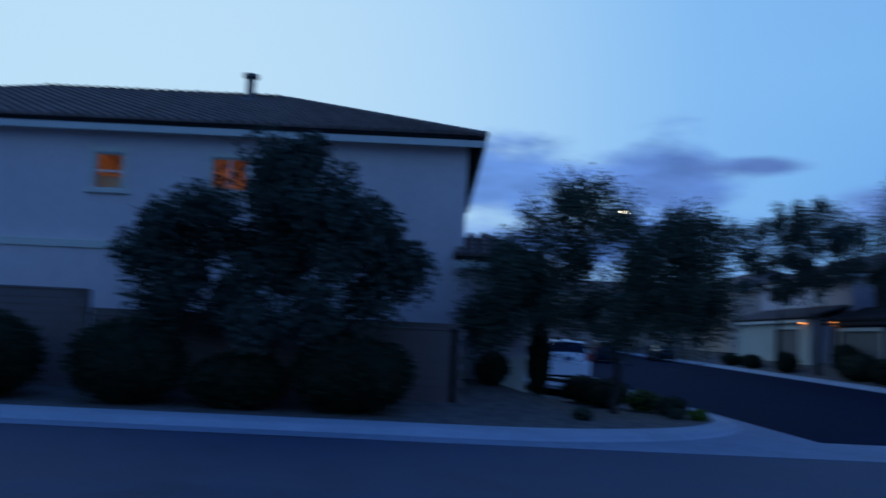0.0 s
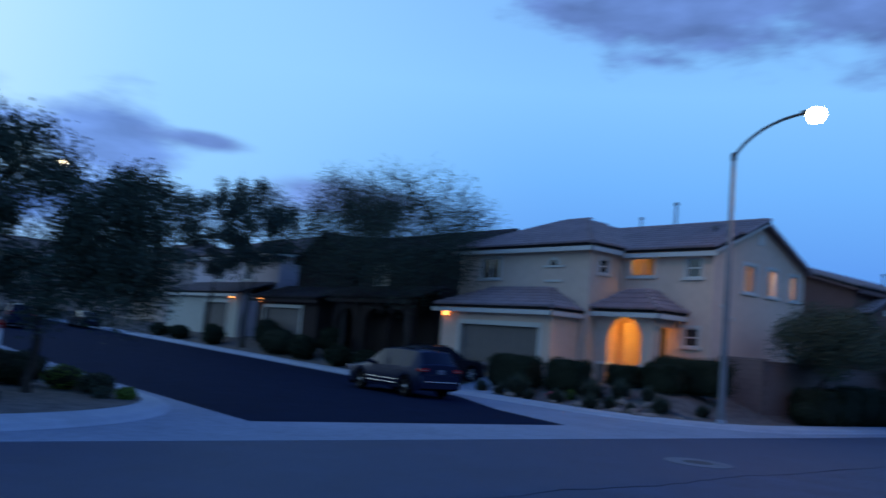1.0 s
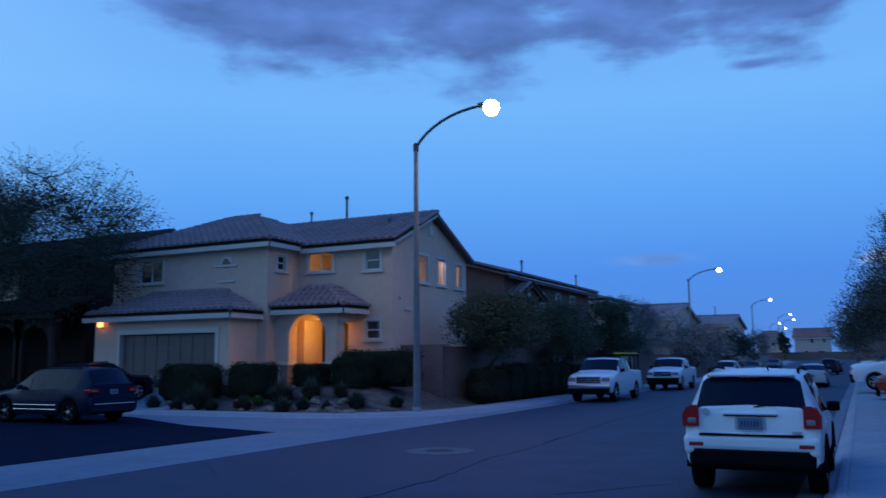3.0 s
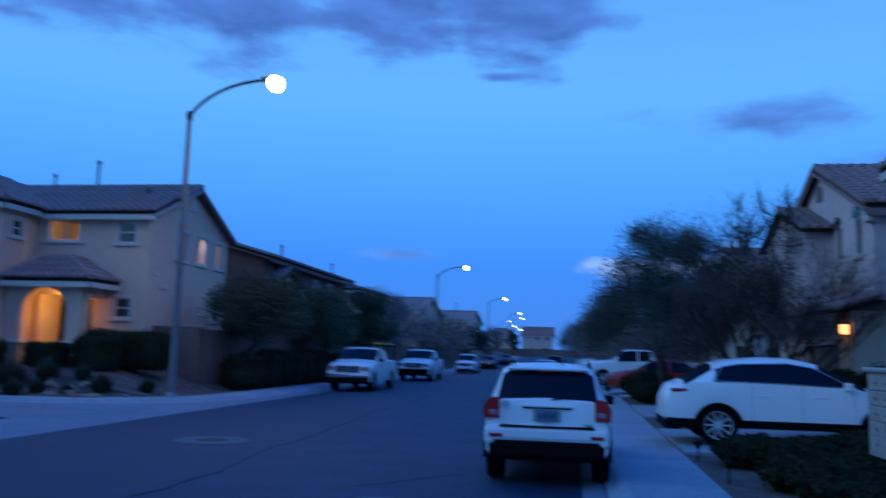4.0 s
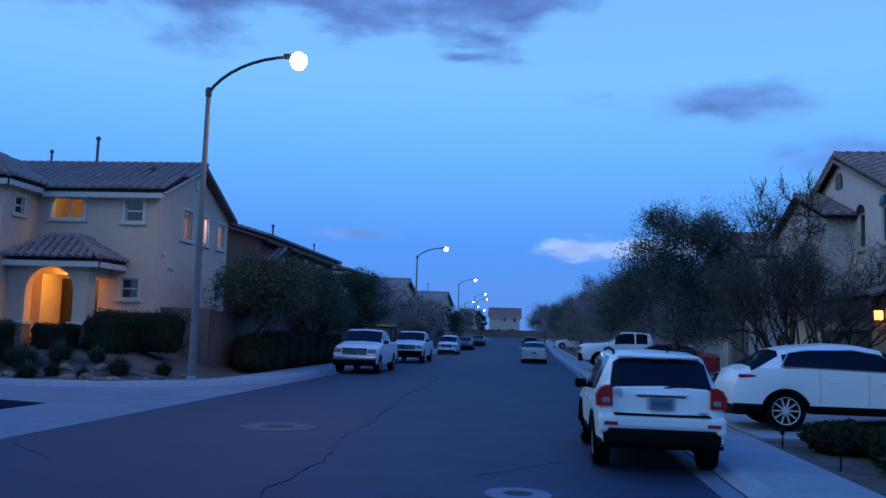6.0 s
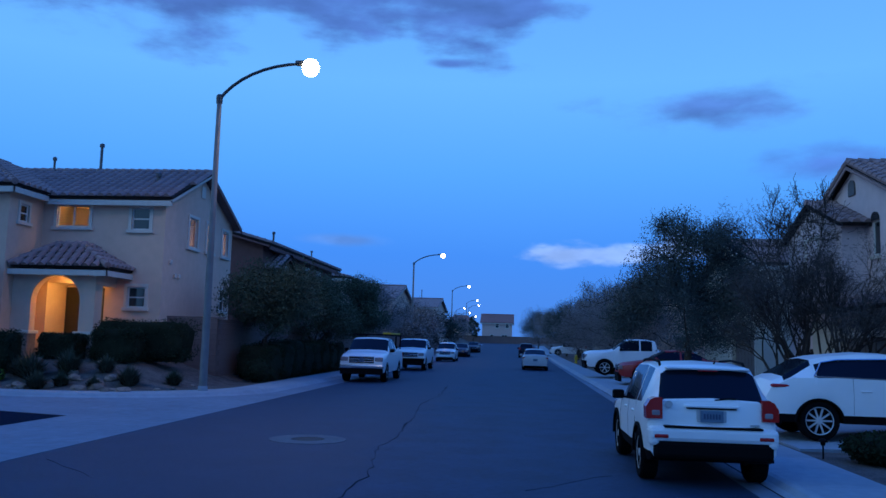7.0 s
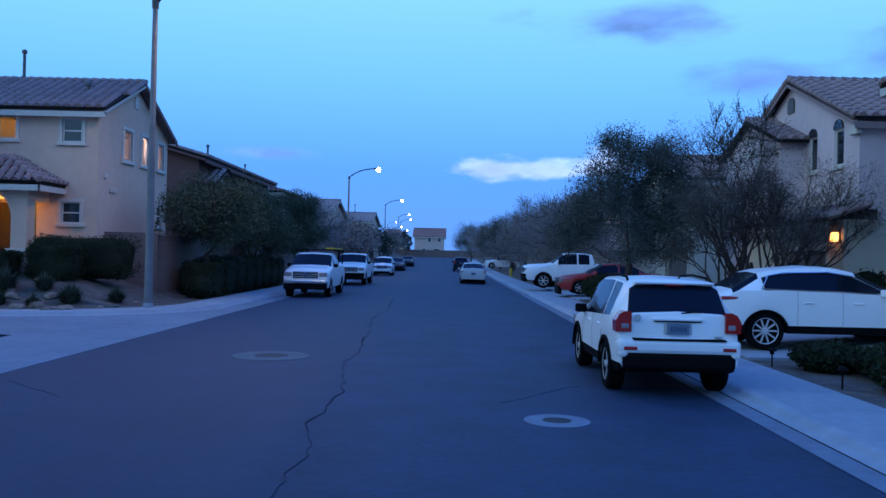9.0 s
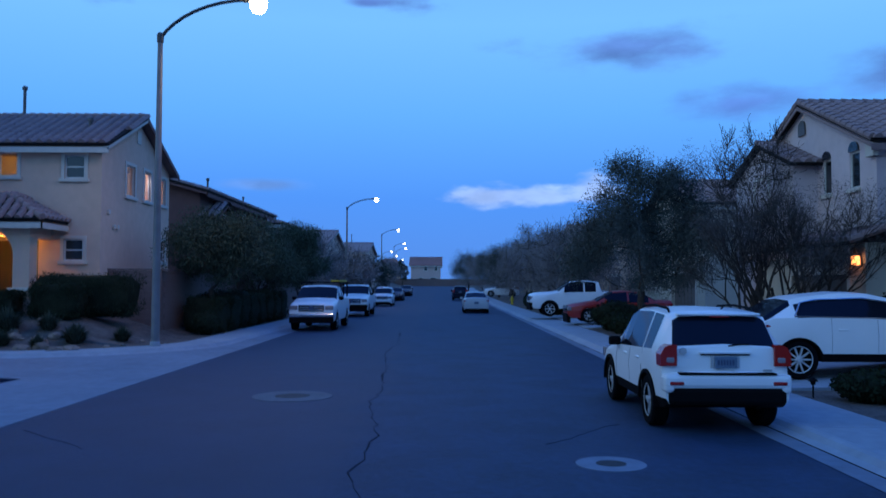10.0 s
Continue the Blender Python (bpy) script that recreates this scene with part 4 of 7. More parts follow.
def plain_house(name, label, x0, x1, y0, y1, pad, ez, ridge, rise_z, stucco, tile="tile", wins=(), hip=0.0, tiles=True, ov=0.45, fronts=()):
    """A two-storey box with openings and a gable or hip roof. ridge: axis of the ridge. wins: (face, u0, u1, z0, z1, options)."""
    h = thing(name, label, "house")
    t = 0.18
    holes = {"x0": [], "x1": [], "y0": [], "y1": []}
    for f, u0, u1, z0, z1, kw in wins:
        holes[f].append((u0, u1, z0, z1))
    xm, ym = (x0 + x1) / 2, (y0 + y1) / 2
    for f in holes:
        ax, c = f[0], {"x0": x0, "x1": x1, "y0": y0, "y1": y1}[f]
        s = 1 if f[1] == "0" else -1
        u0, u1 = (y0 + t, y1 - t) if ax == "x" else (x0, x1)
        c0, c1 = sorted((c, c + s * t))
        bm = panel(bmesh.new(), ax, c0, c1, u0, u1, pad - 0.3, ez, holes[f])
        if hip == 0 and ax == ridge:
            um = ym if ax == "x" else xm
            gable_end(bm, ax, c0, c1, (y0 if ax == "x" else x0), (y1 if ax == "x" else x1), ez, um, ez + rise_z * 0.93)
        part("wall", bm, stucco, h)
    for f, u0, u1, z0, z1, kw in wins:
        c = {"x0": x0, "x1": x1, "y0": y0, "y1": y1}[f]
        if kw == "garage":
            garage_door(h, f[0], c, -1 if f[1] == "0" else 1, u0, u1, z0, z1)
        else:
            window(h, f[0], c, -1 if f[1] == "0" else 1, u0, u1, z0, z1, **kw)
    X0, X1, Y0, Y1 = x0 - ov, x1 + ov, y0 - ov, y1 + ov
    zr = ez + rise_z
    if ridge == "y":
        a, b = (xm, Y0 + hip, zr), (xm, Y1 - hip, zr)
        roof_slope(h, [(X1, Y0, ez), (X1, Y1, ez), b, a], tile, tiles), roof_slope(h, [(X0, Y1, ez), (X0, Y0, ez), a, b], tile, tiles)
        if hip:
            roof_slope(h, [(X0, Y0, ez), (X1, Y0, ez), a], tile, tiles), roof_slope(h, [(X1, Y1, ez), (X0, Y1, ez), b], tile, tiles)
            for c, p in (((X0, Y0, ez), a), ((X1, Y0, ez), a), ((X0, Y1, ez), b), ((X1, Y1, ez), b)):
                ridge_caps(h, c, p, tile)
        fascia(h, (X1, Y0, ez), (X1, Y1, ez)), fascia(h, (X0, Y1, ez), (X0, Y0, ez))
        if hip:
            fascia(h, (X0, Y0, ez), (X1, Y0, ez)), fascia(h, (X1, Y1, ez), (X0, Y1, ez))
        else:
            for yy in (Y0, Y1):
                fascia(h, (X0, yy, ez), (xm, yy, zr), 0.11), fascia(h, (xm, yy, zr), (X1, yy, ez), 0.11)
    else:
        a, b = (X0 + hip, ym, zr), (X1 - hip, ym, zr)
        roof_slope(h, [(X0, Y0, ez), (X1, Y0, ez), b, a], tile, tiles), roof_slope(h, [(X1, Y1, ez), (X0, Y1, ez), a, b], tile, tiles)
        if hip:
            roof_slope(h, [(X0, Y1, ez), (X0, Y0, ez), a], tile, tiles), roof_slope(h, [(X1, Y0, ez), (X1, Y1, ez), b], tile, tiles)
            for c, p in (((X0, Y0, ez), a), ((X1, Y0, ez), b), ((X0, Y1, ez), a), ((X1, Y1, ez), b)):
                ridge_caps(h, c, p, tile)
        fascia(h, (X0, Y0, ez), (X1, Y0, ez)), fascia(h, (X1, Y1, ez), (X0, Y1, ez))
        if hip:
            fascia(h, (X0, Y1, ez), (X0, Y0, ez)), fascia(h, (X1, Y0, ez), (X1, Y1, ez))
        else:
            for xx in (X0, X1):
                fascia(h, (xx, Y0, ez), (xx, ym, zr), 0.11), fascia(h, (xx, ym, zr), (xx, Y1, ez), 0.11)
    ridge_caps(h, a, b, tile)
    return h


def lean_roof(house, x0, x1, y0, y1, z0, z1, low, tile="tile", tiles=True):
    """A skirt roof that slopes down to one side ('x0', 'x1', 'y0' or 'y1')."""
    ring = {"x0": [(x0, y1, z0), (x0, y0, z0), (x1, y0, z1), (x1, y1, z1)], "x1": [(x1, y0, z0), (x1, y1, z0), (x0, y1, z1), (x0, y0, z1)],
            "y0": [(x0, y0, z0), (x1, y0, z0), (x1, y1, z1), (x0, y1, z1)], "y1": [(x1, y1, z0), (x0, y1, z0), (x0, y0, z1), (x1, y0, z1)]}[low]
    roof_slope(house, ring, tile, tiles)
    fascia(house, ring[0], ring[1])


def build_houses():
    house_corner()
    # the house across, seen from its side
    W = dict(split="h")
    h = plain_house("side_house", "pale stucco two-storey house with hip tile roof", -37.0, -25.0, -21.8, 0.6, 0.7, 7.85, "y", 2.65, "stucco_grey", "tile_brown", hip=7.3, ov=0.5,
                    wins=[("x1", -10.45, -9.6, 5.85, 6.95, dict(split="h", lit=True, trim=0.16)), ("x1", -7.0, -5.9, 5.95, 6.95, dict(split="v", lit=True))])
    lit_room(h, -28.0, -25.22, -10.9, -5.4, 5.2, 7.2, 34, (1.0, 0.42, 0.12), open_side="x1")
    part("curtain", bx(-25.40, -25.36, -10.5, -9.5, 5.8, 6.3), "curtain", h, "orange curtain")
    part("belt_course", bx(-25.0, -24.70, -21.8, -8.15, 4.05, 4.3, bevel=0.02), "trim", h)
    part("lower_wall", bx(-25.0, -24.75, -21.8, -8.2, 0.4, 4.05), "stucco_grey", h)
    part("base_band", bx(-25.0, -24.96, -0.05, 0.6, 0.4, 1.45), "trim", h)
    wing = thing("garage_wing", "low pale stucco garage wing with a tiled roof", "garage")
    part("wall", panel(bmesh.new(), "x", -25.2, -25.02, 0.62, 2.35, 0.3, 4.2), "stucco_grey", wing)
    part("wall", panel(bmesh.new(), "y", 2.35, 2.53, -33.0, -25.02, 0.3, 4.2, [(-31.9, -26.9, 0.7, 3.0)]), "stucco_grey", wing)
    garage_door(wing, "y", 2.53, 1, -31.9, -26.9, 0.7, 3.0)
    part("plinth", bx(-25.02, -24.96, 0.62, 2.53, 0.3, 1.45), "trim", wing)
    roof_slope(wing, [(-24.55, 0.3, 4.3), (-24.55, 2.95, 4.3), (-26.2, 1.4, 5.05), (-26.2, 0.3, 5.05)], "tile_brown")
    roof_slope(wing, [(-24.55, 2.95, 4.3), (-33.4, 2.95, 4.3), (-33.4, 1.4, 5.05), (-26.2, 1.4, 5.05)], "tile_brown")
    fascia(wing, (-24.55, 0.3, 4.3), (-24.55, 2.95, 4.3)), fascia(wing, (-24.55, 2.95, 4.3), (-33.4, 2.95, 4.3))
    vent_pipe(-30.0, -7.2, 10.0, 10.95, 0.16)

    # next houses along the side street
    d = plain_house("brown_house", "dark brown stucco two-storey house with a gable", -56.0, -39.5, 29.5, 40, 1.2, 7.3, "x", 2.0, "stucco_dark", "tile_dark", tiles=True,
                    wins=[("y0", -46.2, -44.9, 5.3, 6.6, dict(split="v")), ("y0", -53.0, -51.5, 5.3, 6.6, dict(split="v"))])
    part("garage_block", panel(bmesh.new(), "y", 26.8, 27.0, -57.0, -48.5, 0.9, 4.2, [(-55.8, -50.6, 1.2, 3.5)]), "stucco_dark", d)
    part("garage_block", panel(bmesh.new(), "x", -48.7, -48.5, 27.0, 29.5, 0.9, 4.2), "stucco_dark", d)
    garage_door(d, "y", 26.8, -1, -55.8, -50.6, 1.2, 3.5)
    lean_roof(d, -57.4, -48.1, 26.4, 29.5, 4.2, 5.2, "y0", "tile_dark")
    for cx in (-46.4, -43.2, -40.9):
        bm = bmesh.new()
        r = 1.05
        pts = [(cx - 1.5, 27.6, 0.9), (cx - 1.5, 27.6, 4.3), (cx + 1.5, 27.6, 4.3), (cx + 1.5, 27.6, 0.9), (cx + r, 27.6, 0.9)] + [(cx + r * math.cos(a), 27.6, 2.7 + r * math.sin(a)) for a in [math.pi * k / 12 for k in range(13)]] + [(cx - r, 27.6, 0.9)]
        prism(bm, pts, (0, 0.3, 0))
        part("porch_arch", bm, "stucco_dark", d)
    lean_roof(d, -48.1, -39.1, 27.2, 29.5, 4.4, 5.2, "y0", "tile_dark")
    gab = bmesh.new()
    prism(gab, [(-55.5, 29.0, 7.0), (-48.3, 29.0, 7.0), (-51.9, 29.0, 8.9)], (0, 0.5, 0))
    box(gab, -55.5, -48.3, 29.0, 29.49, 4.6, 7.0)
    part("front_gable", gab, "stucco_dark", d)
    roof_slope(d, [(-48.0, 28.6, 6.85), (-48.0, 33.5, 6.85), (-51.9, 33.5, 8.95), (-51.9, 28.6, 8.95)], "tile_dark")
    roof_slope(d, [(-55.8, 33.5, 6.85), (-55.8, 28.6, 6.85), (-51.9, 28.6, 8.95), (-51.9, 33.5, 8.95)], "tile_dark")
    sconce("y", 26.8, -1, -56.4, 4.0)
    c = plain_house("grey_house", "pale grey stucco two-storey house with tiled roof", -76.0, -59.5, 29.5, 40, 1.5, 7.9, "x", 2.0, "stucco_grey", "tile_brown", hip=3.5,
                    wins=[("y0", -70.8, -69.6, 5.8, 7.1, dict(split="v")), ("y0", -65.5, -64.3, 5.8, 7.1, dict(split="v"))])
    part("garage_block", panel(bmesh.new(), "y", 26.8, 27.0, -74.5, -60.2, 1.0, 4.5, [(-66.4, -62.0, 1.5, 3.7)]), "stucco_cream", c)
    part("garage_block", panel(bmesh.new(), "x", -60.4, -60.2, 27.0, 29.5, 1.0, 4.5), "stucco_grey", c)
    garage_door(c, "y", 26.8, -1, -66.4, -62.0, 1.5, 3.7)
    lean_roof(c, -74.9, -59.8, 26.4, 29.5, 4.5, 5.5, "y0", "tile_brown")
    sconce("y", 26.8, -1, -61.2, 4.2)
    plain_house("far_side_house", "tan stucco house farther down the side street", -96.0, -80.0, 28.5, 38, 2.0, 8.0, "x", 2.0, "stucco_tan", "tile_brown", hip=3.5, tiles=False,
                wins=[("y0", -90, -88.6, 6.0, 7.2, dict(split="v")), ("y0", -85, -83.6, 6.0, 7.2, dict(split="v")), ("y0", -94, -89.5, 2.0, 4.3, "garage")])
    plain_house("end_house", "stucco house closing the side street", -124.0, -110.0, -6.0, 40.0, 1.6, 8.6, "y", 2.0, "stucco_tan", "tile_brown", hip=3.5, tiles=False,
                wins=[("x1", 5, 6.4, 6.0, 7.2, dict(split="v")), ("x1", 14, 15.4, 6.0, 7.2, dict(split="v"))])
    # west side of the street, beyond the corner house
    w = plain_house("brown_gable_house", "brown stucco two-storey house with low gable", -36.0, -22.6, 43.5, 60.0, 0.6, 6.8, "y", 2.0, "stucco_brown", "tile", ov=0.55,
                    wins=[("x1", 52.5, 53.3, 5.0, 6.2, dict(split="h")), ("x1", 55.5, 56.3, 5.0, 6.2, dict(split="h")), ("x1", 49.4, 50.1, 4.9, 6.0, dict(split="h"))])
    g = box(bmesh.new(), -22.6, -22.0, 43.9, 47.7, 0.3, 5.5)
    prism(g, [(-22.6, 43.9, 5.5), (-22.6, 47.7, 5.5), (-22.6, 45.8, 6.25)], (0.6, 0, 0))
    part("front_gable", g, "stucco_brown", w)
    roof_slope(w, [(-21.7, 43.5, 5.45), (-22.65, 43.5, 5.45), (-22.65, 45.8, 6.4), (-21.7, 45.8, 6.4)]), roof_slope(w, [(-22.65, 48.1, 5.45), (-21.7, 48.1, 5.45), (-21.7, 45.8, 6.4), (-22.65, 45.8, 6.4)])
    fascia(w, (-21.7, 43.5, 5.45), (-21.7, 45.8, 6.4), 0.1), fascia(w, (-21.7, 45.8, 6.4), (-21.7, 48.1, 5.45), 0.1)
    part("gable_vent", bx(-22.0, -21.93, 45.6, 46.0, 5.5, 5.8, bevel=0.01), "trim", w)
    for hb in (d, w):
        for ch in hb.children:
            if ch.name.startswith("fascia"):
                ch.data.materials[0] = M["stucco_dark" if hb == d else "stucco_brown"]
    plain_house("tan_house", "tan stucco two-storey house behind street trees", -36.0, -22.6, 64, 78, 0.7, 6.6, "y", 1.8, "stucco_tan", "tile", hip=4.0,
                wins=[("y0", -25.5, -24.3, 5.0, 6.1, dict(split="v")), ("x1", 67, 68.2, 5.0, 6.1, dict(split="v")), ("x1", 73, 74.2, 5.0, 6.1, dict(split="v"))])
    plain_house("far_tan_house", "tan stucco two-storey house far along the street", -36.0, -23.0, 92, 108, 0.8, 6.4, "x", 1.9, "stucco_tan", "tile", tiles=False,
                wins=[("y0", -26.5, -25.0, 4.6, 5.8, dict(split="v")), ("x1", 95, 96.2, 4.6, 5.8, dict(split="v")), ("x1", 102, 103.2, 4.6, 5.8, dict(split="v"))])
    plain_house("far_hip_house", "stucco house with hip roof far along the street", -34.0, -21.9, 128, 146, 1.0, 6.9, "x", 1.75, "stucco_tan", "tile", tiles=False,
                wins=[("y0", -24.5, -23.0, 4.6, 5.8, dict(split="v")), ("x1", 132, 133.4, 4.6, 5.8, dict(split="v"))])
    plain_house("end_street_house", "pale pinkish stucco house with reddish roof at the street end", -17.4, -10.6, 192, 202, 2.0, 6.2, "x", 2.0, "end_stucco", "end_tile", tiles=False,
                wins=[("y0", -14.35, -13.6, 5.0, 6.0, dict(split="h")), ("y0", -12.0, -11.3, 5.0, 6.0, dict(split="h")), ("y0", -15.5, -14.8, 2.6, 3.4, dict(split="h")), ("y0", -12.9, -11.6, 2.2, 3.4, dict(split="v"))])
    plain_house("end_corner_house", "tan stucco house with low hip roof beyond the street end", -25.2, -20.2, 194, 203, 1.9, 6.3, "x", 1.5, "stucco_tan", "end_tile", hip=1.6, tiles=False,
                wins=[("y0", -22.0, -21.3, 4.4, 5.3, dict(split="h"))])
    # east side of the street
    b = plain_house("gabled_house", "pale stucco two-storey house with a gable to the street", 2.3, 14.0, 24.2, 33.4, 0.45, 6.2, "x", 2.05, "stucco_grey", "tile", ov=0.25,
                    wins=[("x0", 25.15, 25.75, 4.95, 6.05, dict(split="", trim=0)), ("x0", 26.95, 27.5, 4.95, 6.05, dict(split="", trim=0))])
    for y0, y1 in ((25.15, 25.75), (26.95, 27.5)):
        ym, r = (y0 + y1) / 2, (y1 - y0) / 2
        ring = [(2.24, ym + r * math.cos(a), 6.06 + r * math.sin(a)) for a in [math.pi * k / 10 for k in range(11)]]
        part("window_arch", prism(bmesh.new(), ring, (0.06, 0, 0)), "glass", b)
    ring = [(2.24, 29.0 + 0.26 * math.cos(a), 7.42 + 0.26 * math.sin(a)) for a in [math.pi * k / 8 for k in range(9)]]
    part("gable_vent", prism(bmesh.new(), ring + [(2.24, 28.74, 7.15), (2.24, 29.26, 7.15)], (0.06, 0, 0)), "pipe", b)
    part("corbel", bx(2.12, 2.3, 24.05, 24.5, 5.72, 6.12, bevel=0.03), "trim", b)
    bm = panel(bmesh.new(), "x", 1.3, 1.5, 22.95, 30.2, 0.2, 3.2, [(23.9, 27.6, 0.3, 2.35)])
    box(bm, 1.5, 2.3, 22.95, 23.13, 0.2, 3.2), box(bm, 1.5, 2.3, 30.02, 30.2, 0.2, 3.2), box(bm, 2.3, 5.0, 22.95, 24.18, 0.2, 3.2)
    part("garage_block", bm, "stucco_cream", b)
    garage_door(b, "x", 1.3, -1, 23.9, 27.6, 0.3, 2.35)
    lean_roof(b, 0.75, 1.9, 22.75, 30.7, 3.22, 3.62, "x0")
    ridge_caps(b, (0.75, 22.75, 3.22), (1.9, 22.75, 3.62))
    part("roof_ledge", bx(1.9, 2.3, 23.13, 30.02, 3.2, 3.5), "roof", b)
    g = bmesh.new()
    prism(g, [(1.5, 27.9, 6.1), (1.5, 33.2, 6.1), (1.5, 30.55, 7.0)], (0.8, 0, 0))
    box(g, 1.5, 2.3, 27.9, 33.2, 0.2, 6.1)
    part("side_gable", g, "stucco_grey", b)
    window(b, "x", 1.5, -1, 30.0, 31.2, 4.7, 5.8, split="v")
    roof_slope(b, [(1.25, 27.5, 6.02), (8, 27.5, 6.02), (8, 30.55, 7.12), (1.25, 30.55, 7.12)]), roof_slope(b, [(8, 33.6, 6.02), (1.25, 33.6, 6.02), (1.25, 30.55, 7.12), (8, 30.55, 7.12)])
    ridge_caps(b, (1.25, 30.55, 7.12), (4.0, 30.55, 7.12))
    for ya, za, yb, zb in ((24.0, 6.2, 28.8, 8.25), (33.6, 6.2, 28.8, 8.25)):
        ridge_caps(b, (2.10, ya, za), (2.10, yb, zb))
    for ch in b.children:
        if ch.name.startswith("fascia"):
            ch.data.materials[0] = M["tile"]
    sconce("x", 1.3, -1, 23.2, 2.72)
    e = plain_house("near_house", "grey stucco two-storey house with shutters and tiled roof", 2.4, 14.0, 8.0, 21.75, 0.45, 6.75, "y", 2.2, "stucco_grey", "tile", hip=4.5, ov=0.55,
                    wins=[("x0", 18.9, 20.3, 4.9, 6.1, dict(split="v")), ("x0", 16.2, 20.8, 0.45, 2.7, "garage"), ("x0", 12.0, 13.4, 4.9, 6.1, dict(split="v")), ("x0", 10.5, 12.0, 1.3, 2.7, dict(split="v"))])
    part("belt_course", bx(2.22, 2.4, 8.0, 21.9, 3.5, 3.75, bevel=0.03), "trim", e)
    part("belt_course", bx(2.28, 2.4, 15.8, 21.9, 2.95, 3.15, bevel=0.03), "trim", e)
    for y in (18.35, 20.35):
        part("shutter", bx(2.33, 2.4, y, y + 0.48, 4.85, 6.15, bevel=0.01), "door", e, "dark shutter")
    plain_house("own_house", "stucco house behind the start of the walk", 5.0, 16.0, -14.0, 3.0, 0.45, 6.4, "y", 2.0, "stucco_grey", "tile", hip=4.5, tiles=False,
                wins=[("x0", -9, -7.6, 4.9, 6.1, dict(split="v")), ("x0", -3, 1.8, 0.45, 2.6, "garage")])
    for k, (y0, y1, st) in enumerate(((42, 55, "stucco_cream"), (60, 73, "stucco_tan"), (79, 92, "stucco_grey"), (99, 113, "stucco_tan"), (120, 134, "stucco_cream"))):
        z = road_z(0, y0)
        plain_house("row_house", "stucco two-storey house behind bare street trees", 3.0, 14.0, y0, y1, 0.4 + z, 6.1 + z, "y" if k % 2 else "x", 1.9, st, "tile", hip=4 if k % 2 else 0, tiles=(k == 0),
                    wins=[("x0", y0 + 1.5, y0 + 6, 0.4 + z, 2.6 + z, "garage"), ("x0", y0 + 2.5, y0 + 3.9, 4.5 + z, 5.7 + z, dict(split="v")), ("x0", y0 + 8.5, y0 + 9.9, 4.5 + z, 5.7 + z, dict(split="v")), ("y0", 4.5, 5.4, 4.5 + z, 5.6 + z, dict(split="h"))])


build_ground()
build_roads()
manhole(-12.75, 15.85, 0.72, "collar")
manhole(-8.10, 10.25, 0.40, "gutter")
cracks()
build_houses()


# ---- boundary walls ----
def block_wall(x0, y0, x1, y1, z0, z1, label, pieces=True):
    """A wall of split blocks with recessed joints and a cap; each block is a piece of its own."""
    ob = thing("block_wall", label, "garden wall", (x0, y0, 0), math.degrees(math.atan2(y1 - y0, x1 - x0)), kind="structure")
    L = math.hypot(x1 - x0, y1 - y0)
    part("mortar_core", bx(0, L, 0.012, 0.178, z0 - 0.3, z1 - 0.012), "mortar", ob)
    me = mesh_of("block", bx(0.005, 0.395, 0, 0.19, 0.005, 0.195, bevel=0.0))
    me.materials.append(M["block"])
    n, rows = int(L / 0.4), int((z1 - z0) / 0.2)
    half = mesh_of("block", bx(0.005, 0.195, 0, 0.19, 0.005, 0.195))
    half.materials.append(M["block"])
    L = n * 0.4
    if pieces:
        for r in range(rows):
            spots = [(k * 0.4, me) for k in range(n)] if r % 2 == 0 else [(0, half)] + [(k * 0.4 + 0.2, me) for k in range(n - 1)] + [(L - 0.2, half)]
            for a, m in spots:
                b = new("block", m)
                b.parent = ob
                b.location = (a, 0, z0 + r * 0.2)
    else:
        bm = bmesh.new()
        for r in range(rows):
            for k in range(n):
                box(bm, k * 0.4 + (0.2 if r % 2 else 0) + 0.005, k * 0.4 + (0.2 if r % 2 else 0) + 0.395, 0, 0.19, z0 + r * 0.2 + 0.005, z0 + r * 0.2 + 0.195)
        o = part("blocks", bm, "block", ob)
        o["kind"] = "stuff"
    part("cap", bx(-0.02, L + 0.22, -0.02, 0.21, z0 + rows * 0.2 + 0.003, z0 + rows * 0.2 + 0.06, bevel=0.008), "block", ob)


def build_walls():
    block_wall(-21.64, 0.45, -24.9, 0.45, 0.1, 2.3, "brown block garden wall returning to the house")
    block_wall(-21.64, -8.8, -21.64, 0.45, 0.1, 2.3, "brown block garden wall along the sidewalk", False)
    block_wall(-21.64, -24.0, -21.64, -8.9, 0.1, 2.75, "higher brown block garden wall along the sidewalk", False)
    block_wall(-22.3, 31.1, -20.3, 31.1, 0.3, 2.5, "brown block wall beside the corner house")
    block_wall(-20.3, 31.3, -20.3, 60.0, 0.1, 2.5, "brown block garden wall along the street", False)
    block_wall(-20.3, 64.0, -20.3, 120.0, 0.2, 2.3, "brown block wall far along the street", False)
    ob = thing("end_wall", "reddish block wall at the far end of the street", "garden wall", kind="structure")
    part("panel", bx(-60, 30, 188, 188.2, 0.6, 3.0), "block", ob)
    part("cap", bx(-60, 30, 187.97, 188.23, 3.0, 3.08), "mortar", ob)


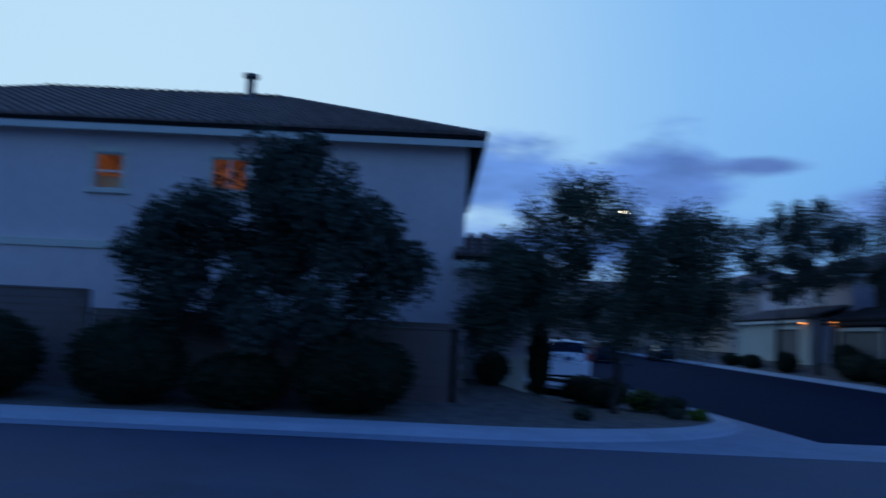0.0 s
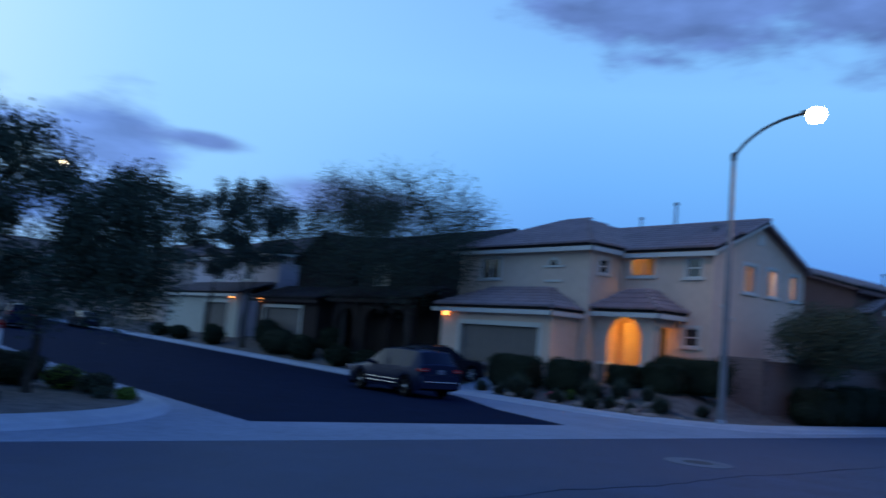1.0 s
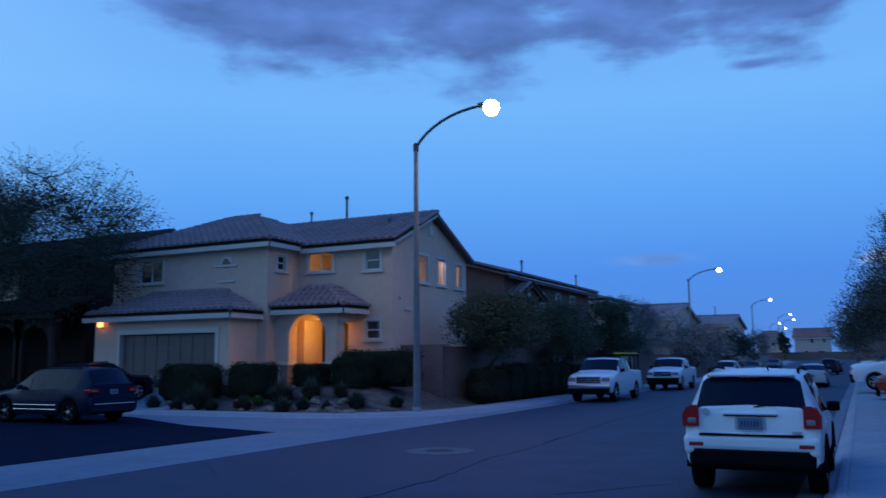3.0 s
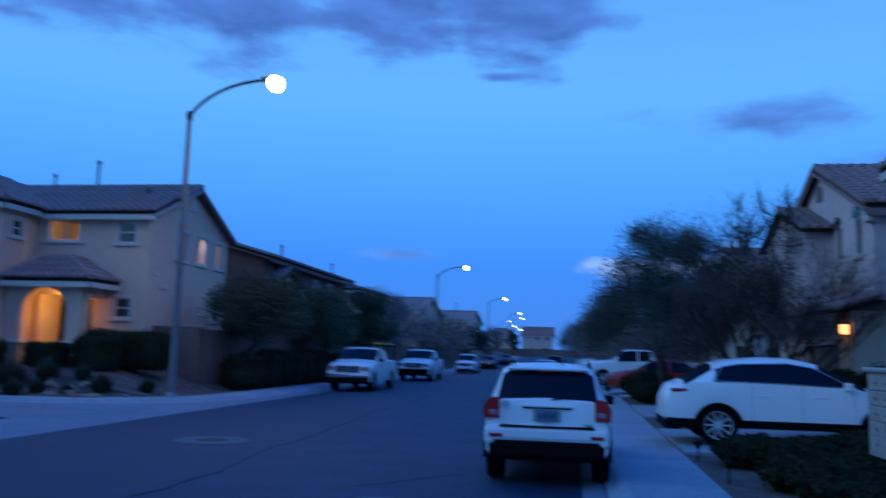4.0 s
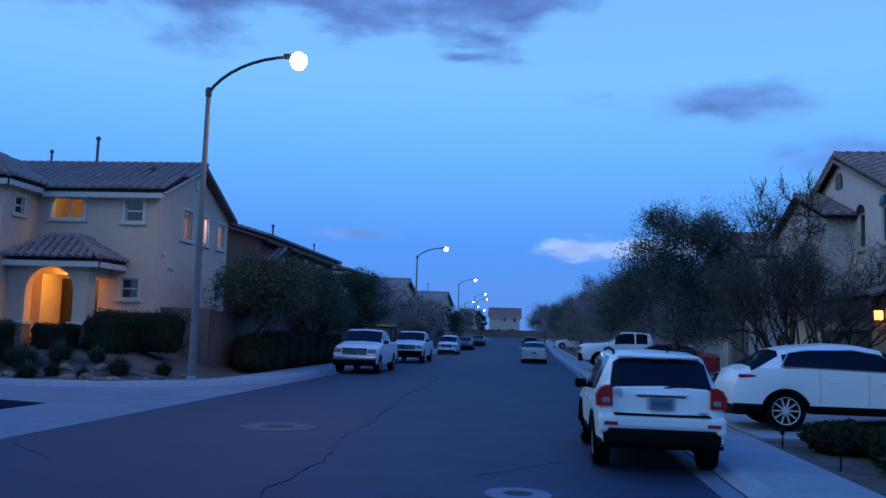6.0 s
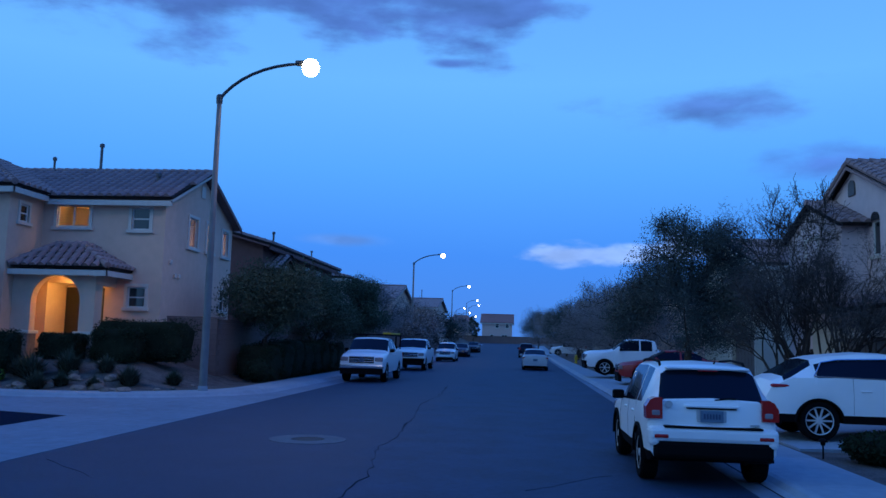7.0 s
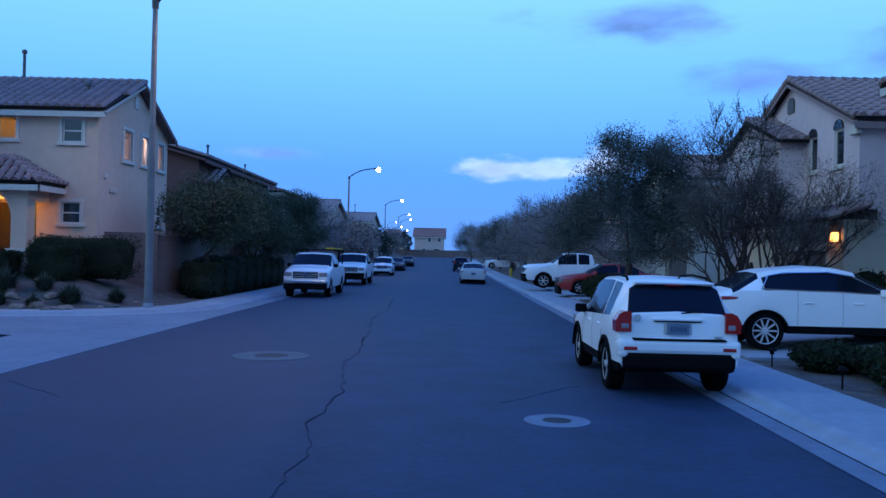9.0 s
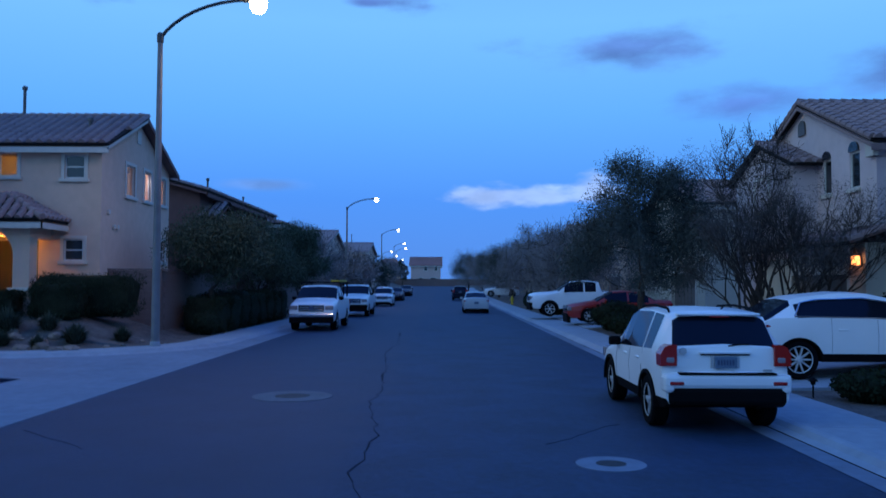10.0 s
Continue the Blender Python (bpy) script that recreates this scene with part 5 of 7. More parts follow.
# ---- street lamps ----
def street_lamp(x, y, turn=0.0, lit=True, far=False, top=9.74, reach=2.72):
    z = ground_z(x, y)
    ob = thing("street_lamp", "tall grey steel street lamp with curved arm, lit" if not far else "distant lit street lamp with curved arm", "street lamp", (x, y, z), turn, group="street lamps")
    n = 8 if not far else 6
    part("pole", tube(bmesh.new(), [(0, 0, 0.05), (0, 0, 3), (0, 0, 6), (0, 0, top)], [0.13, 0.115, 0.095, 0.075], 14), "galv", ob)
    bm = lathe(bmesh.new(), [(0.26, -0.1), (0.26, 0.05), (0.22, 0.08), (0.17, 0.10), (0.15, 0.30), (0.135, 0.34)], 12)
    part("base", bm, "concrete", ob, "pale base collar")
    part("collar", lathe(bmesh.new(), [(0.10, top - 0.25), (0.11, top - 0.02), (0.07, top + 0.05)], 12), "arm", ob)
    pts = [(reach * (1 - math.cos(a)) * 0.55 + reach * 0.45 * k / n, 0, top - 0.12 + (1.0 if far else 1.2) * math.sin(a)) for k, a in [(k, math.pi / 2 * k / n) for k in range(n + 1)]]
    part("arm", tube(bmesh.new(), pts, [0.055] * n + [0.04], 8), "arm", ob)
    ex, ez = pts[-1][0], pts[-1][2]
    g = 0.8 if far else 1.0
    bm = box(bmesh.new(), ex - 0.22, ex + 0.42, -0.13, 0.13, ez - 0.05, ez + 0.09, 0.04)
    part("head", bm, "arm", ob)
    # lens swollen into a ball: the lamp's glare is put into its shape
    part("lens", lathe(bmesh.new(), [(0.03, ez - 0.42 * g), (0.17 * g, ez - 0.38 * g), (0.26 * g, ez - 0.24 * g), (0.28 * g, ez - 0.10 * g), (0.24 * g, ez + 0.04 * g), (0.14 * g, ez + 0.12 * g)], 16, (ex + 0.28, 0, 0)), "lamp_far" if far else "lamp_warm", ob, "glowing warm lens swollen to take in its glare")
    if lit:
        la = new("street_light", bpy.data.lights.new("street_light", "SPOT"))
        la.data.energy, la.data.color, la.data.shadow_soft_size = (420 if not far else 200), (1.0, 0.66, 0.40), 0.15
        la.data.spot_size, la.data.spot_blend = radians(165), 0.6
        la.location = (ex + 0.28, 0, ez - 0.60)
        la.parent = ob
    return ob


def build_lamps():
    street_lamp(-18.74, 25.95)
    for x, y, top, lit in ((-19.85, 85.5, 9.6, True), (-21.2, 152, 9.6, False), (-23.9, 236, 9.7, False), (-24.4, 255, 9.1, False), (-31.0, 290, 9.5, False), (-29.2, 290, 7.9, False), (-27.6, 300, 7.0, False)):
        street_lamp(x, y, far=True, lit=lit, top=top)
    street_lamp(-47.0, 7.8, turn=90, far=True, lit=False, top=8.5, reach=2.2)


# ---- vehicles ----
def paint(name, c, rough=0.35, coat=0.3, spec=0.5):
    M[name] = material(name, c, rough, 0.0, vary=0.03, scale=3, coat=coat, spec=spec)


paint("paint_white", (0.80, 0.81, 0.82))
paint("paint_blue", (0.006, 0.012, 0.034), 0.3, 0.0, 0.22)
paint("paint_black", (0.012, 0.014, 0.02), 0.3, 0.0, 0.25)
paint("paint_silver", (0.44, 0.45, 0.47))
paint("paint_red", (0.30, 0.02, 0.015))
M["car_glass"] = material("car_glass", (0.008, 0.012, 0.020), 0.05, vary=0, coat=0.0, spec=0.15)
for _k in ("car_glass", "paint_blue", "paint_black"):
    M[_k].node_tree.nodes["Principled BSDF"].inputs["Specular Tint"].default_value = (0.32, 0.52, 1.0, 1)
M["tyre"] = material("tyre_rubber", (0.006, 0.006, 0.007), 0.95, vary=0.2, scale=20, spec=0.06)
M["rim"] = material("alloy_rim", (0.66, 0.67, 0.69), 0.35, 0.35, vary=0.1)
M["clad"] = material("black_plastic", (0.005, 0.005, 0.006), 0.8, vary=0.15, scale=12, spec=0.08)
M["chrome"] = material("chrome", (0.62, 0.63, 0.65), 0.15, 1.0, vary=0)
M["tail"] = material("tail_lamp", (0.36, 0.012, 0.010), 0.15, vary=0.1, scale=20, coat=0.2)
M["tail_clear"] = material("clear_lamp", (0.26, 0.22, 0.23), 0.2, vary=0.1, scale=20, coat=0.5)
M["plate"] = material("number_plate", (0.12, 0.18, 0.26), 0.5, vary=0.1, scale=20)
M["plate_ink"] = material("plate_ink", (0.05, 0.07, 0.14), 0.5, vary=0)
M["seam"] = material("panel_seam", (0.10, 0.11, 0.13), 0.8, vary=0)
M["yellow"] = material("yellow_paint", (0.55, 0.38, 0.03), 0.6, vary=0.1)


def curve(pts, y):
    for (a, va), (b, vb) in zip(pts, pts[1:]):
        if y <= b:
            return va if y <= a else va + (vb - va) * (y - a) / (b - a)
    return pts[-1][1]


def wheel(car, x, y, r, w, side, spokes=9, rf=0.66, metal="rim"):
    ty = part("tyre", lathe(bmesh.new(), [(r * rf, -w / 2), (r * 0.93, -w / 2), (r, -w * 0.36), (r, w * 0.36), (r * 0.93, w / 2), (r * rf, w / 2)], 28, (x, y, r), "x", True), "tyre", car)
    s = x + side * w * 0.42
    bm = lathe(bmesh.new(), [(r * rf, s - side * 0.10), (r * (rf + 0.01), s), (r * (rf - 0.06), s), (r * (rf - 0.08), s - side * 0.09), (0.02, s - side * 0.09)], 24, (0, y, r), "x")
    rim = part("rim", bm, "clad", ty)
    for k in range(spokes):
        a = 2 * math.pi * k / spokes
        d, n = Vector((0, math.cos(a), math.sin(a))), Vector((0, -math.sin(a), math.cos(a)))
        c = Vector((s - side * 0.015, y, r))
        bm = bmesh.new()
        prism(bm, [c + d * 0.03 - n * 0.015, c + d * 0.03 + n * 0.015, c + d * r * (rf - 0.03) + n * 0.15 / spokes, c + d * r * (rf - 0.03) - n * 0.15 / spokes], (-side * 0.035, 0, 0))
        part("spoke", bm, metal, ty)
    part("rim_lip", lathe(bmesh.new(), [(r * rf, s), (r * rf * 0.99, s + side * 0.008), (r * (rf - 0.05), s + side * 0.004), (r * (rf - 0.05), s - side * 0.03)], 24, (0, y, r), "x", True), metal, ty)
    part("hub", lathe(bmesh.new(), [(0.062, s - side * 0.05), (0.055, s + side * 0.008), (0.015, s + side * 0.012)], 12, (0, y, r), "x"), "rim", ty)
    return ty


def car(name, label, at, turn, body, spec, group="parked vehicles"):
    """A vehicle with its tail at the origin and its nose along +y, lofted from stations along its length."""
    ob = thing(name, label, spec.get("cat", "car"), at, turn, group=group)
    L, hw = spec["L"], spec["hw"]
    clear, arch_r, axles, R = spec["clear"], spec["arch"], spec["axles"], spec["R"]
    ys = {0.0, L}
    for key in ("belt", "top", "half", "half_top"):
        ys |= {y for y, v in spec[key]}
    for a in axles:
        ys |= {a + arch_r * math.cos(math.pi * k / 10) for k in range(11)}
    for key in ("side_glass", ):
        ys |= {y for ab in spec[key] for y in ab}
    ys |= set(spec["rear_glass"]) | set(spec["screen"])
    k = 0.0
    while k < L:
        ys.add(round(k, 3))
        k += 0.16
    ys = sorted(y for y in ys if 0 <= y <= L)
    ys = [y for i, y in enumerate(ys) if i == 0 or y - ys[i - 1] > 0.0015]
    rings = []
    for y in ys:
        zl = clear
        for a in axles:
            d = abs(y - a)
            if d < arch_r:
                zl = max(zl, R * 0.92 + math.sqrt(arch_r ** 2 - d ** 2))
        end = min(y, L - y)
        if end < 0.25:
            zl = max(zl, clear + 0.10 * (1 - end / 0.25))
        zt = curve(spec["top"], y)
        zb = min(curve(spec["belt"], y), zt - 0.03)
        h = hw * curve(spec["half"], y)
        ht = hw * curve(spec["half_top"], y)
        zl = min(zl, zb - 0.05)
        zc = min(max(clear + 0.16, zl + 0.02), zb - 0.03)
        rings.append([(0, zl), (h * 0.94, zl), (h * 0.985, zc), (h, (zc + zb) / 2 + 0.03), (h * 0.965, zb), (ht, max(zt - spec.get("drip", 0.05), zb + 0.005)), (ht * 0.88, zt), (0, zt + spec.get("crown", 0.025))])
    groups = {"under": [], "body": [], "cladding": [], "side_window": [], "windscreen": [], "rear_window": []}

    def which(seg, y):
        if seg == 0:
            return "under"
        if seg == 1:
            return "cladding" if spec.get("clad") else "body"
        if seg == 4 and any(a < y < b for a, b in spec["side_glass"]):
            return "side_window"
        if seg >= 5:
            if spec["rear_glass"][0] < y < spec["rear_glass"][1]:
                return "rear_window" if seg == 6 or spec.get("wide_rear") else "body"
            if spec["screen"][0] < y < spec["screen"][1]:
                return "windscreen" if seg == 6 or seg == 5 else "body"
            if spec.get("bed") and spec["bed"][0] < y < spec["bed"][1] and seg == 6:
                return "under"
        return "body"

    for i in range(len(ys) - 1):
        for seg in range(7):
            for s in (1, -1):
                g = which(seg, (ys[i] + ys[i + 1]) / 2)
                p = [(s * rings[i][seg][0], ys[i], rings[i][seg][1]), (s * rings[i + 1][seg][0], ys[i + 1], rings[i + 1][seg][1]),
                     (s * rings[i + 1][seg + 1][0], ys[i + 1], rings[i + 1][seg + 1][1]), (s * rings[i][seg + 1][0], ys[i], rings[i][seg + 1][1])]
                groups[g].append(p[::s])
    mats = {"under": "clad", "body": body, "cladding": "clad", "side_window": "car_glass", "windscreen": "car_glass", "rear_window": "car_glass"}
    for g, quads in groups.items():
        sets = [(g, quads)]
        if g == "side_window":
            sets = [(g, [q for q in quads if sum(p[0] for p in q) * s > 0 and a < sum(p[1] for p in q) / 4 < b]) for s in (1, -1) for a, b in spec["side_glass"]]
        for nm, qs in sets:
            if not qs:
                continue
            bm = bmesh.new()
            for q in qs:
                try:
                    bm.faces.new([bm.verts.new(p) for p in q])
                except ValueError:
                    pass
            if g == "body":
                for i, yy in ((0, ys[0]), (-1, ys[-1])):
                    loop = rings[i][:8] + [(-x, z) for x, z in rings[i][6:0:-1]]
                    bm.faces.new([bm.verts.new((x, yy, z)) for x, z in loop])
            bmesh.ops.remove_doubles(bm, verts=bm.verts[:], dist=0.0015)
            bmesh.ops.recalc_face_normals(bm, faces=bm.faces[:])
            for f in bm.faces:
                f.smooth = True
            for e in bm.edges:
                e.smooth = len(e.link_faces) == 2 and e.calc_face_angle(1.0) < 0.6
            o = part(nm, bm, mats[g], ob)
    for a in axles:
        for s in (1, -1):
            wheel(ob, s * (hw - spec["tw"] * 0.55), a, R, spec["tw"], s, spec.get("spokes", 9), spec.get("rim", 0.66), spec.get("rim_mat", "rim"))

    if spec.get("arch_trim"):
        for a in axles:
            for s in (1, -1):
                bm = bmesh.new()
                n = 14
                w = spec["arch_trim"]
                inner = [(a + arch_r * 0.99 * math.cos(math.pi * k / n), R * 0.92 + arch_r * 0.99 * math.sin(math.pi * k / n)) for k in range(n + 1)]
                outer = [(a + (arch_r + w) * math.cos(math.pi * k / n), R * 0.92 + (arch_r + w * 0.8) * math.sin(math.pi * k / n)) for k in range(n + 1)]
                for k in range(n):
                    prism(bm, [(s * hw * 0.93, *inner[k]), (s * hw * 0.93, *outer[k]), (s * hw * 0.93, *outer[k + 1]), (s * hw * 0.93, *inner[k + 1])], (s * hw * 0.088, 0, 0))
                bmesh.ops.remove_doubles(bm, verts=bm.verts[:], dist=0.001)
                part("wheel_arch", bm, "clad", ob)

    def bits(name, mat, *boxes, label="", bevel=0.012):
        for b in boxes:
            part(name, bx(*b, bevel=bevel), mat, ob, label)
    m = spec.get("mirror")
    if m:
        for s in (1, -1):
            x0, x1 = sorted((s * hw * 0.95, s * (hw + 0.15)))
            bits("mirror", spec.get("mirror_mat", body), (x0, x1, m[0], m[0] + 0.12, m[1], m[1] + 0.15), bevel=0.03)
    for z, yy in spec.get("handles", ()):
        for s in (1, -1):
            x0, x1 = sorted((s * hw * 0.965, s * hw * 1.012))
            bits("door_handle", body, (x0, x1, yy, yy + 0.2, z, z + 0.035))
    for yy in spec.get("gaps", ()):
        for s in (1, -1):
            zc, zb, h = clear + 0.17, curve(spec["belt"], yy), hw * curve(spec["half"], yy)
            part("door_gap", tube(bmesh.new(), [(s * h * 0.985, yy, zc), (s * h, yy, (zc + zb) / 2 + 0.03), (s * h * 0.966, yy, zb)], 0.0035, 4), "seam", ob)
    if spec.get("rails"):
        y0, y1, z, xr = spec["rails"]
        for s in (1, -1):
            pts = [(s * xr, y0, z - 0.07), (s * xr, y0 + 0.12, z), (s * xr, (y0 + y1) / 2, z + 0.03), (s * xr, y1 - 0.12, z), (s * xr, y1, z - 0.07)]
            part("roof_rail", tube(bmesh.new(), pts, 0.02, 6), "clad", ob)
    t = spec.get("tails")
    if t:
        x0, x1, y0, y1, z0, z1 = t
        for s in (1, -1):
            a, b = sorted((s * x0, s * x1))
            if spec.get("tail_lens"):
                zh = z1 - z0
                ring = [(s * x0, y0, z0), (s * x1, y0, z0), (s * (x1 + 0.005), y0, z0 + zh * 0.55), (s * (x1 - 0.05), y0, z1 - zh * 0.12), (s * (x1 - 0.12), y0, z1), (s * x0, y0, z1)]
                bm = prism(bmesh.new(), ring, (0, y1 - y0, 0))
            else:
                bm = bx(a, b, y0, y1, z0, z1, bevel=0.03)
            o = part("tail_lamp", bm, "tail", ob)
            if spec.get("tail_lens"):
                c, d = sorted((s * (x0 + 0.03), s * (x1 - 0.07)))
                part("reverse_lens", bx(c, d, y0 - 0.006, y0 + 0.05, z0 + 0.04, z0 + zh * 0.42, bevel=0.02), "tail_clear", o)
    f = spec.get("front")
    if f:
        for s in (1, -1):
            a, b = sorted((s * hw * 0.58, s * hw * 0.93))
            bits("headlamp", "tail_clear", (a, b, L - 0.16, L + 0.012, f - 0.10, f + 0.09), bevel=0.03)
        g = part("grille", bx(-hw * 0.55, hw * 0.55, L - 0.06, L + 0.015, f - 0.17, f + 0.12, bevel=0.02), "clad", ob)
        for k in range(3):
            part("grille_bar", bx(-hw * 0.53, hw * 0.53, L, L + 0.035, f - 0.13 + 0.10 * k, f - 0.08 + 0.10 * k, bevel=0.008), "chrome", g)
        part("badge", lathe(bmesh.new(), [(0.10, L + 0.03), (0.09, L + 0.05), (0.02, L + 0.05)], 14, (0, 0, f - 0.02), "y"), "plate_ink", g)
        bits("bumper", spec.get("bumper", "chrome"), (-hw * spec.get("nose", 0.97), hw * spec.get("nose", 0.97), L - 0.12, L + 0.06, f - 0.41, f - 0.24), bevel=0.05)
        bits("air_dam", "clad", (-hw * spec.get("nose", 0.97) * 0.97, hw * spec.get("nose", 0.97) * 0.97, L - 0.14, L + 0.02, f - 0.66, f - 0.40), bevel=0.03)
    pl = spec.get("plate")
    if pl:
        o = part("number_plate", bx(-0.155, 0.155, pl[0] - 0.02, pl[0] + 0.02, pl[1] - 0.08, pl[1] + 0.08, bevel=0.006), "plate", ob, "pale blue number plate")
        for k in range(6):
            part("plate_bar", bx(-0.115 + 0.04 * k, -0.09 + 0.04 * k, pl[0] - 0.024, pl[0] - 0.019, pl[1] - 0.035, pl[1] + 0.035), "plate_ink", o)
    if spec.get("extra"):
        spec["extra"](ob, bits, hw, L)
    return ob


def jeep_bits(ob, bits, hw, L):
    bits("rear_bumper", "paint_white", (-hw * 0.97, hw * 0.97, -0.06, 0.20, 0.625, 0.83), bevel=0.06)
    bits("bumper_skirt", "clad", (-hw * 0.90, hw * 0.90, -0.045, 0.24, 0.40, 0.65), bevel=0.06)
    for s in (1, -1):
        a, b = sorted((s * hw * 0.80, s * hw * 0.965))
        bits("bumper_corner", "paint_white", (a, b, -0.052, 0.36, 0.57, 0.74), bevel=0.05)
    bits("bumper_step", "clad", (-0.66, 0.66, -0.068, 0.1, 0.82, 0.845))
    for s in (1, -1):
        a, b = sorted((s * 0.60, s * 0.80))
        bits("reflector", "tail", (a, b, -0.068, 0.0, 0.675, 0.735), bevel=0.02)
    bits("hatch_handle", "clad", (-0.34, 0.34, 0.065, 0.10, 1.075, 1.095))
    bits("hatch_moulding", "paint_white", (-0.36, 0.36, 0.045, 0.12, 1.095, 1.13))
    bits("plate_recess", "paint_silver", (-0.20, 0.20, 0.068, 0.10, 0.90, 1.065))
    bits("spoiler", "paint_white", (-0.58, 0.58, 0.30, 0.52, 1.605, 1.645), bevel=0.02)
    bits("stop_lamp", "tail", (-0.14, 0.14, 0.295, 0.33, 1.585, 1.605))
    part("wiper", tube(bmesh.new(), [(0.05, 0.11, 1.20), (0.22, 0.115, 1.225), (0.34, 0.12, 1.225)], 0.012, 5), "clad", ob)
    part("badge", lathe(bmesh.new(), [(0.05, 0.06), (0.05, 0.085)], 12, (-0.58, 0, 1.13), "y"), "paint_silver", ob)
    part("badge", bx(0.52, 0.64, 0.07, 0.085, 0.86, 0.885), "paint_silver", ob)
    part("exhaust", tube(bmesh.new(), [(0.45, 0.10, 0.36), (0.45, 0.5, 0.36)], 0.03, 8), "clad", ob)
    part("antenna", tube(bmesh.new(), [(0.2, 0.9, 1.66), (0.2, 0.75, 1.72)], 0.012, 5), "clad", ob)


def mkt_bits(ob, bits, hw, L):
    for s in (1, -1):
        pts = [(s * hw * 0.945, 0.90, 1.21), (s * hw * 0.76, 1.08, 1.48), (s * hw * 0.745, 1.4, 1.54), (s * hw * 0.765, 2.3, 1.575), (s * hw * 0.78, 2.78, 1.50), (s * hw * 0.94, 3.46, 1.15), (s * hw * 0.95, 2.4, 1.185), (s * hw * 0.945, 0.90, 1.21)]
        part("window_chrome", tube(bmesh.new(), [(p[0] * 1.012, p[1], p[2] + 0.02) for p in pts], 0.016, 5), "chrome", ob)
        a, b = sorted((s * hw * 0.95, s * hw * 1.012))
        bits("side_vent", "chrome", (a, b, 3.75, 3.81, 0.90, 1.05))
    bits("rear_skirt", "clad", (-hw * 0.93, hw * 0.93, -0.02, 0.3, 0.28, 0.48), bevel=0.04)


def truck_bits(ob, bits, hw, L):
    for s in (1, -1):
        a, b = sorted((s * 0.9, s * 0.84))
        for y in (0.25, 1.75):
            bits("rack_post", "clad", (a, b, y, y + 0.06, 1.40, 2.06))
        bits("rack_rail", "clad", (a, b, 0.1, 3.4, 2.02, 2.08))
    for y in (0.25, 1.75, 3.2):
        bits("rack_bar", "clad", (-0.9, 0.9, y, y + 0.06, 2.06, 2.11))
    bits("ladder", "yellow", (-0.85, -0.45, 0.2, 3.2, 2.11, 2.19), label="yellow ladder on the rack")


SUV = dict(cat="SUV", L=4.45, hw=0.90, clear=0.24, arch=0.43, R=0.368, tw=0.24, axles=(0.86, 3.50), clad=True, crown=0.03, spokes=5,
           belt=[(0, 0.78), (0.10, 0.82), (0.115, 1.12), (0.5, 1.13), (3.1, 1.02), (3.5, 0.96), (4.45, 0.80)],
           top=[(0, 0.82), (0.09, 0.84), (0.10, 1.16), (0.12, 1.19), (0.40, 1.61), (0.55, 1.65), (1.4, 1.69), (2.2, 1.67), (2.5, 1.60), (3.25, 1.09), (3.4, 1.05), (4.2, 0.93), (4.36, 0.86), (4.45, 0.74)],
           half=[(0, 0.94), (0.15, 0.97), (0.6, 1.0), (3.8, 1.0), (4.3, 0.92), (4.45, 0.80)],
           half_top=[(0, 0.90), (0.10, 0.90), (0.12, 0.80), (0.40, 0.71), (0.6, 0.74), (2.4, 0.76), (3.25, 0.86), (4.3, 0.82), (4.45, 0.70)],
           side_glass=[(0.66, 1.14), (1.20, 1.995), (1.995, 2.90)], rear_glass=(0.125, 0.385), screen=(2.52, 3.22), wide_rear=True,
           mirror=(2.75, 1.02), mirror_mat="clad", handles=[(0.92, 1.35), (0.92, 2.2)], rails=(0.65, 2.3, 1.70, 0.60), tails=(0.67, 0.89, 0.045, 0.30, 0.93, 1.22), tail_lens=True,
           front=0.80, nose=0.80, bumper="paint_white", plate=(0.06, 0.98), gaps=(1.18, 1.995, 2.95))
JEEP = dict(SUV, extra=jeep_bits, clear=0.33, arch_trim=0.055)
MKT = dict(cat="SUV", L=5.27, hw=0.965, clear=0.34, arch=0.44, R=0.385, tw=0.25, axles=(0.98, 3.98), crown=0.03, spokes=10, rim=0.70, drip=0.10, clad=True,
           belt=[(0, 0.80), (0.12, 1.02), (0.5, 1.19), (1.6, 1.22), (3.5, 1.15), (3.9, 1.06), (5.27, 0.85)],
           top=[(0, 0.86), (0.06, 0.98), (0.14, 1.12), (0.34, 1.20), (0.92, 1.55), (1.2, 1.62), (1.9, 1.69), (2.45, 1.68), (2.85, 1.60), (3.75, 1.16), (3.95, 1.12), (4.9, 1.03), (5.2, 0.92), (5.27, 0.8)],
           half=[(0, 0.88), (0.25, 0.95), (0.8, 1.0), (4.5, 1.0), (5.0, 0.93), (5.27, 0.82)],
           half_top=[(0, 0.82), (0.34, 0.82), (0.92, 0.71), (1.2, 0.73), (2.8, 0.75), (3.75, 0.85), (5.1, 0.82), (5.27, 0.7)],
           side_glass=[(0.96, 1.73), (1.73, 2.53), (2.53, 3.40)], rear_glass=(0.36, 0.90), screen=(2.87, 3.72), wide_rear=True,
           mirror=(3.28, 1.12), handles=[(0.95, 1.75), (0.95, 2.75)], tails=(0.78, 0.915, 0.10, 0.46, 1.00, 1.07), front=0.9, nose=0.82, bumper="paint_white", gaps=(1.62, 2.53, 3.46), arch_trim=0.03, extra=mkt_bits)
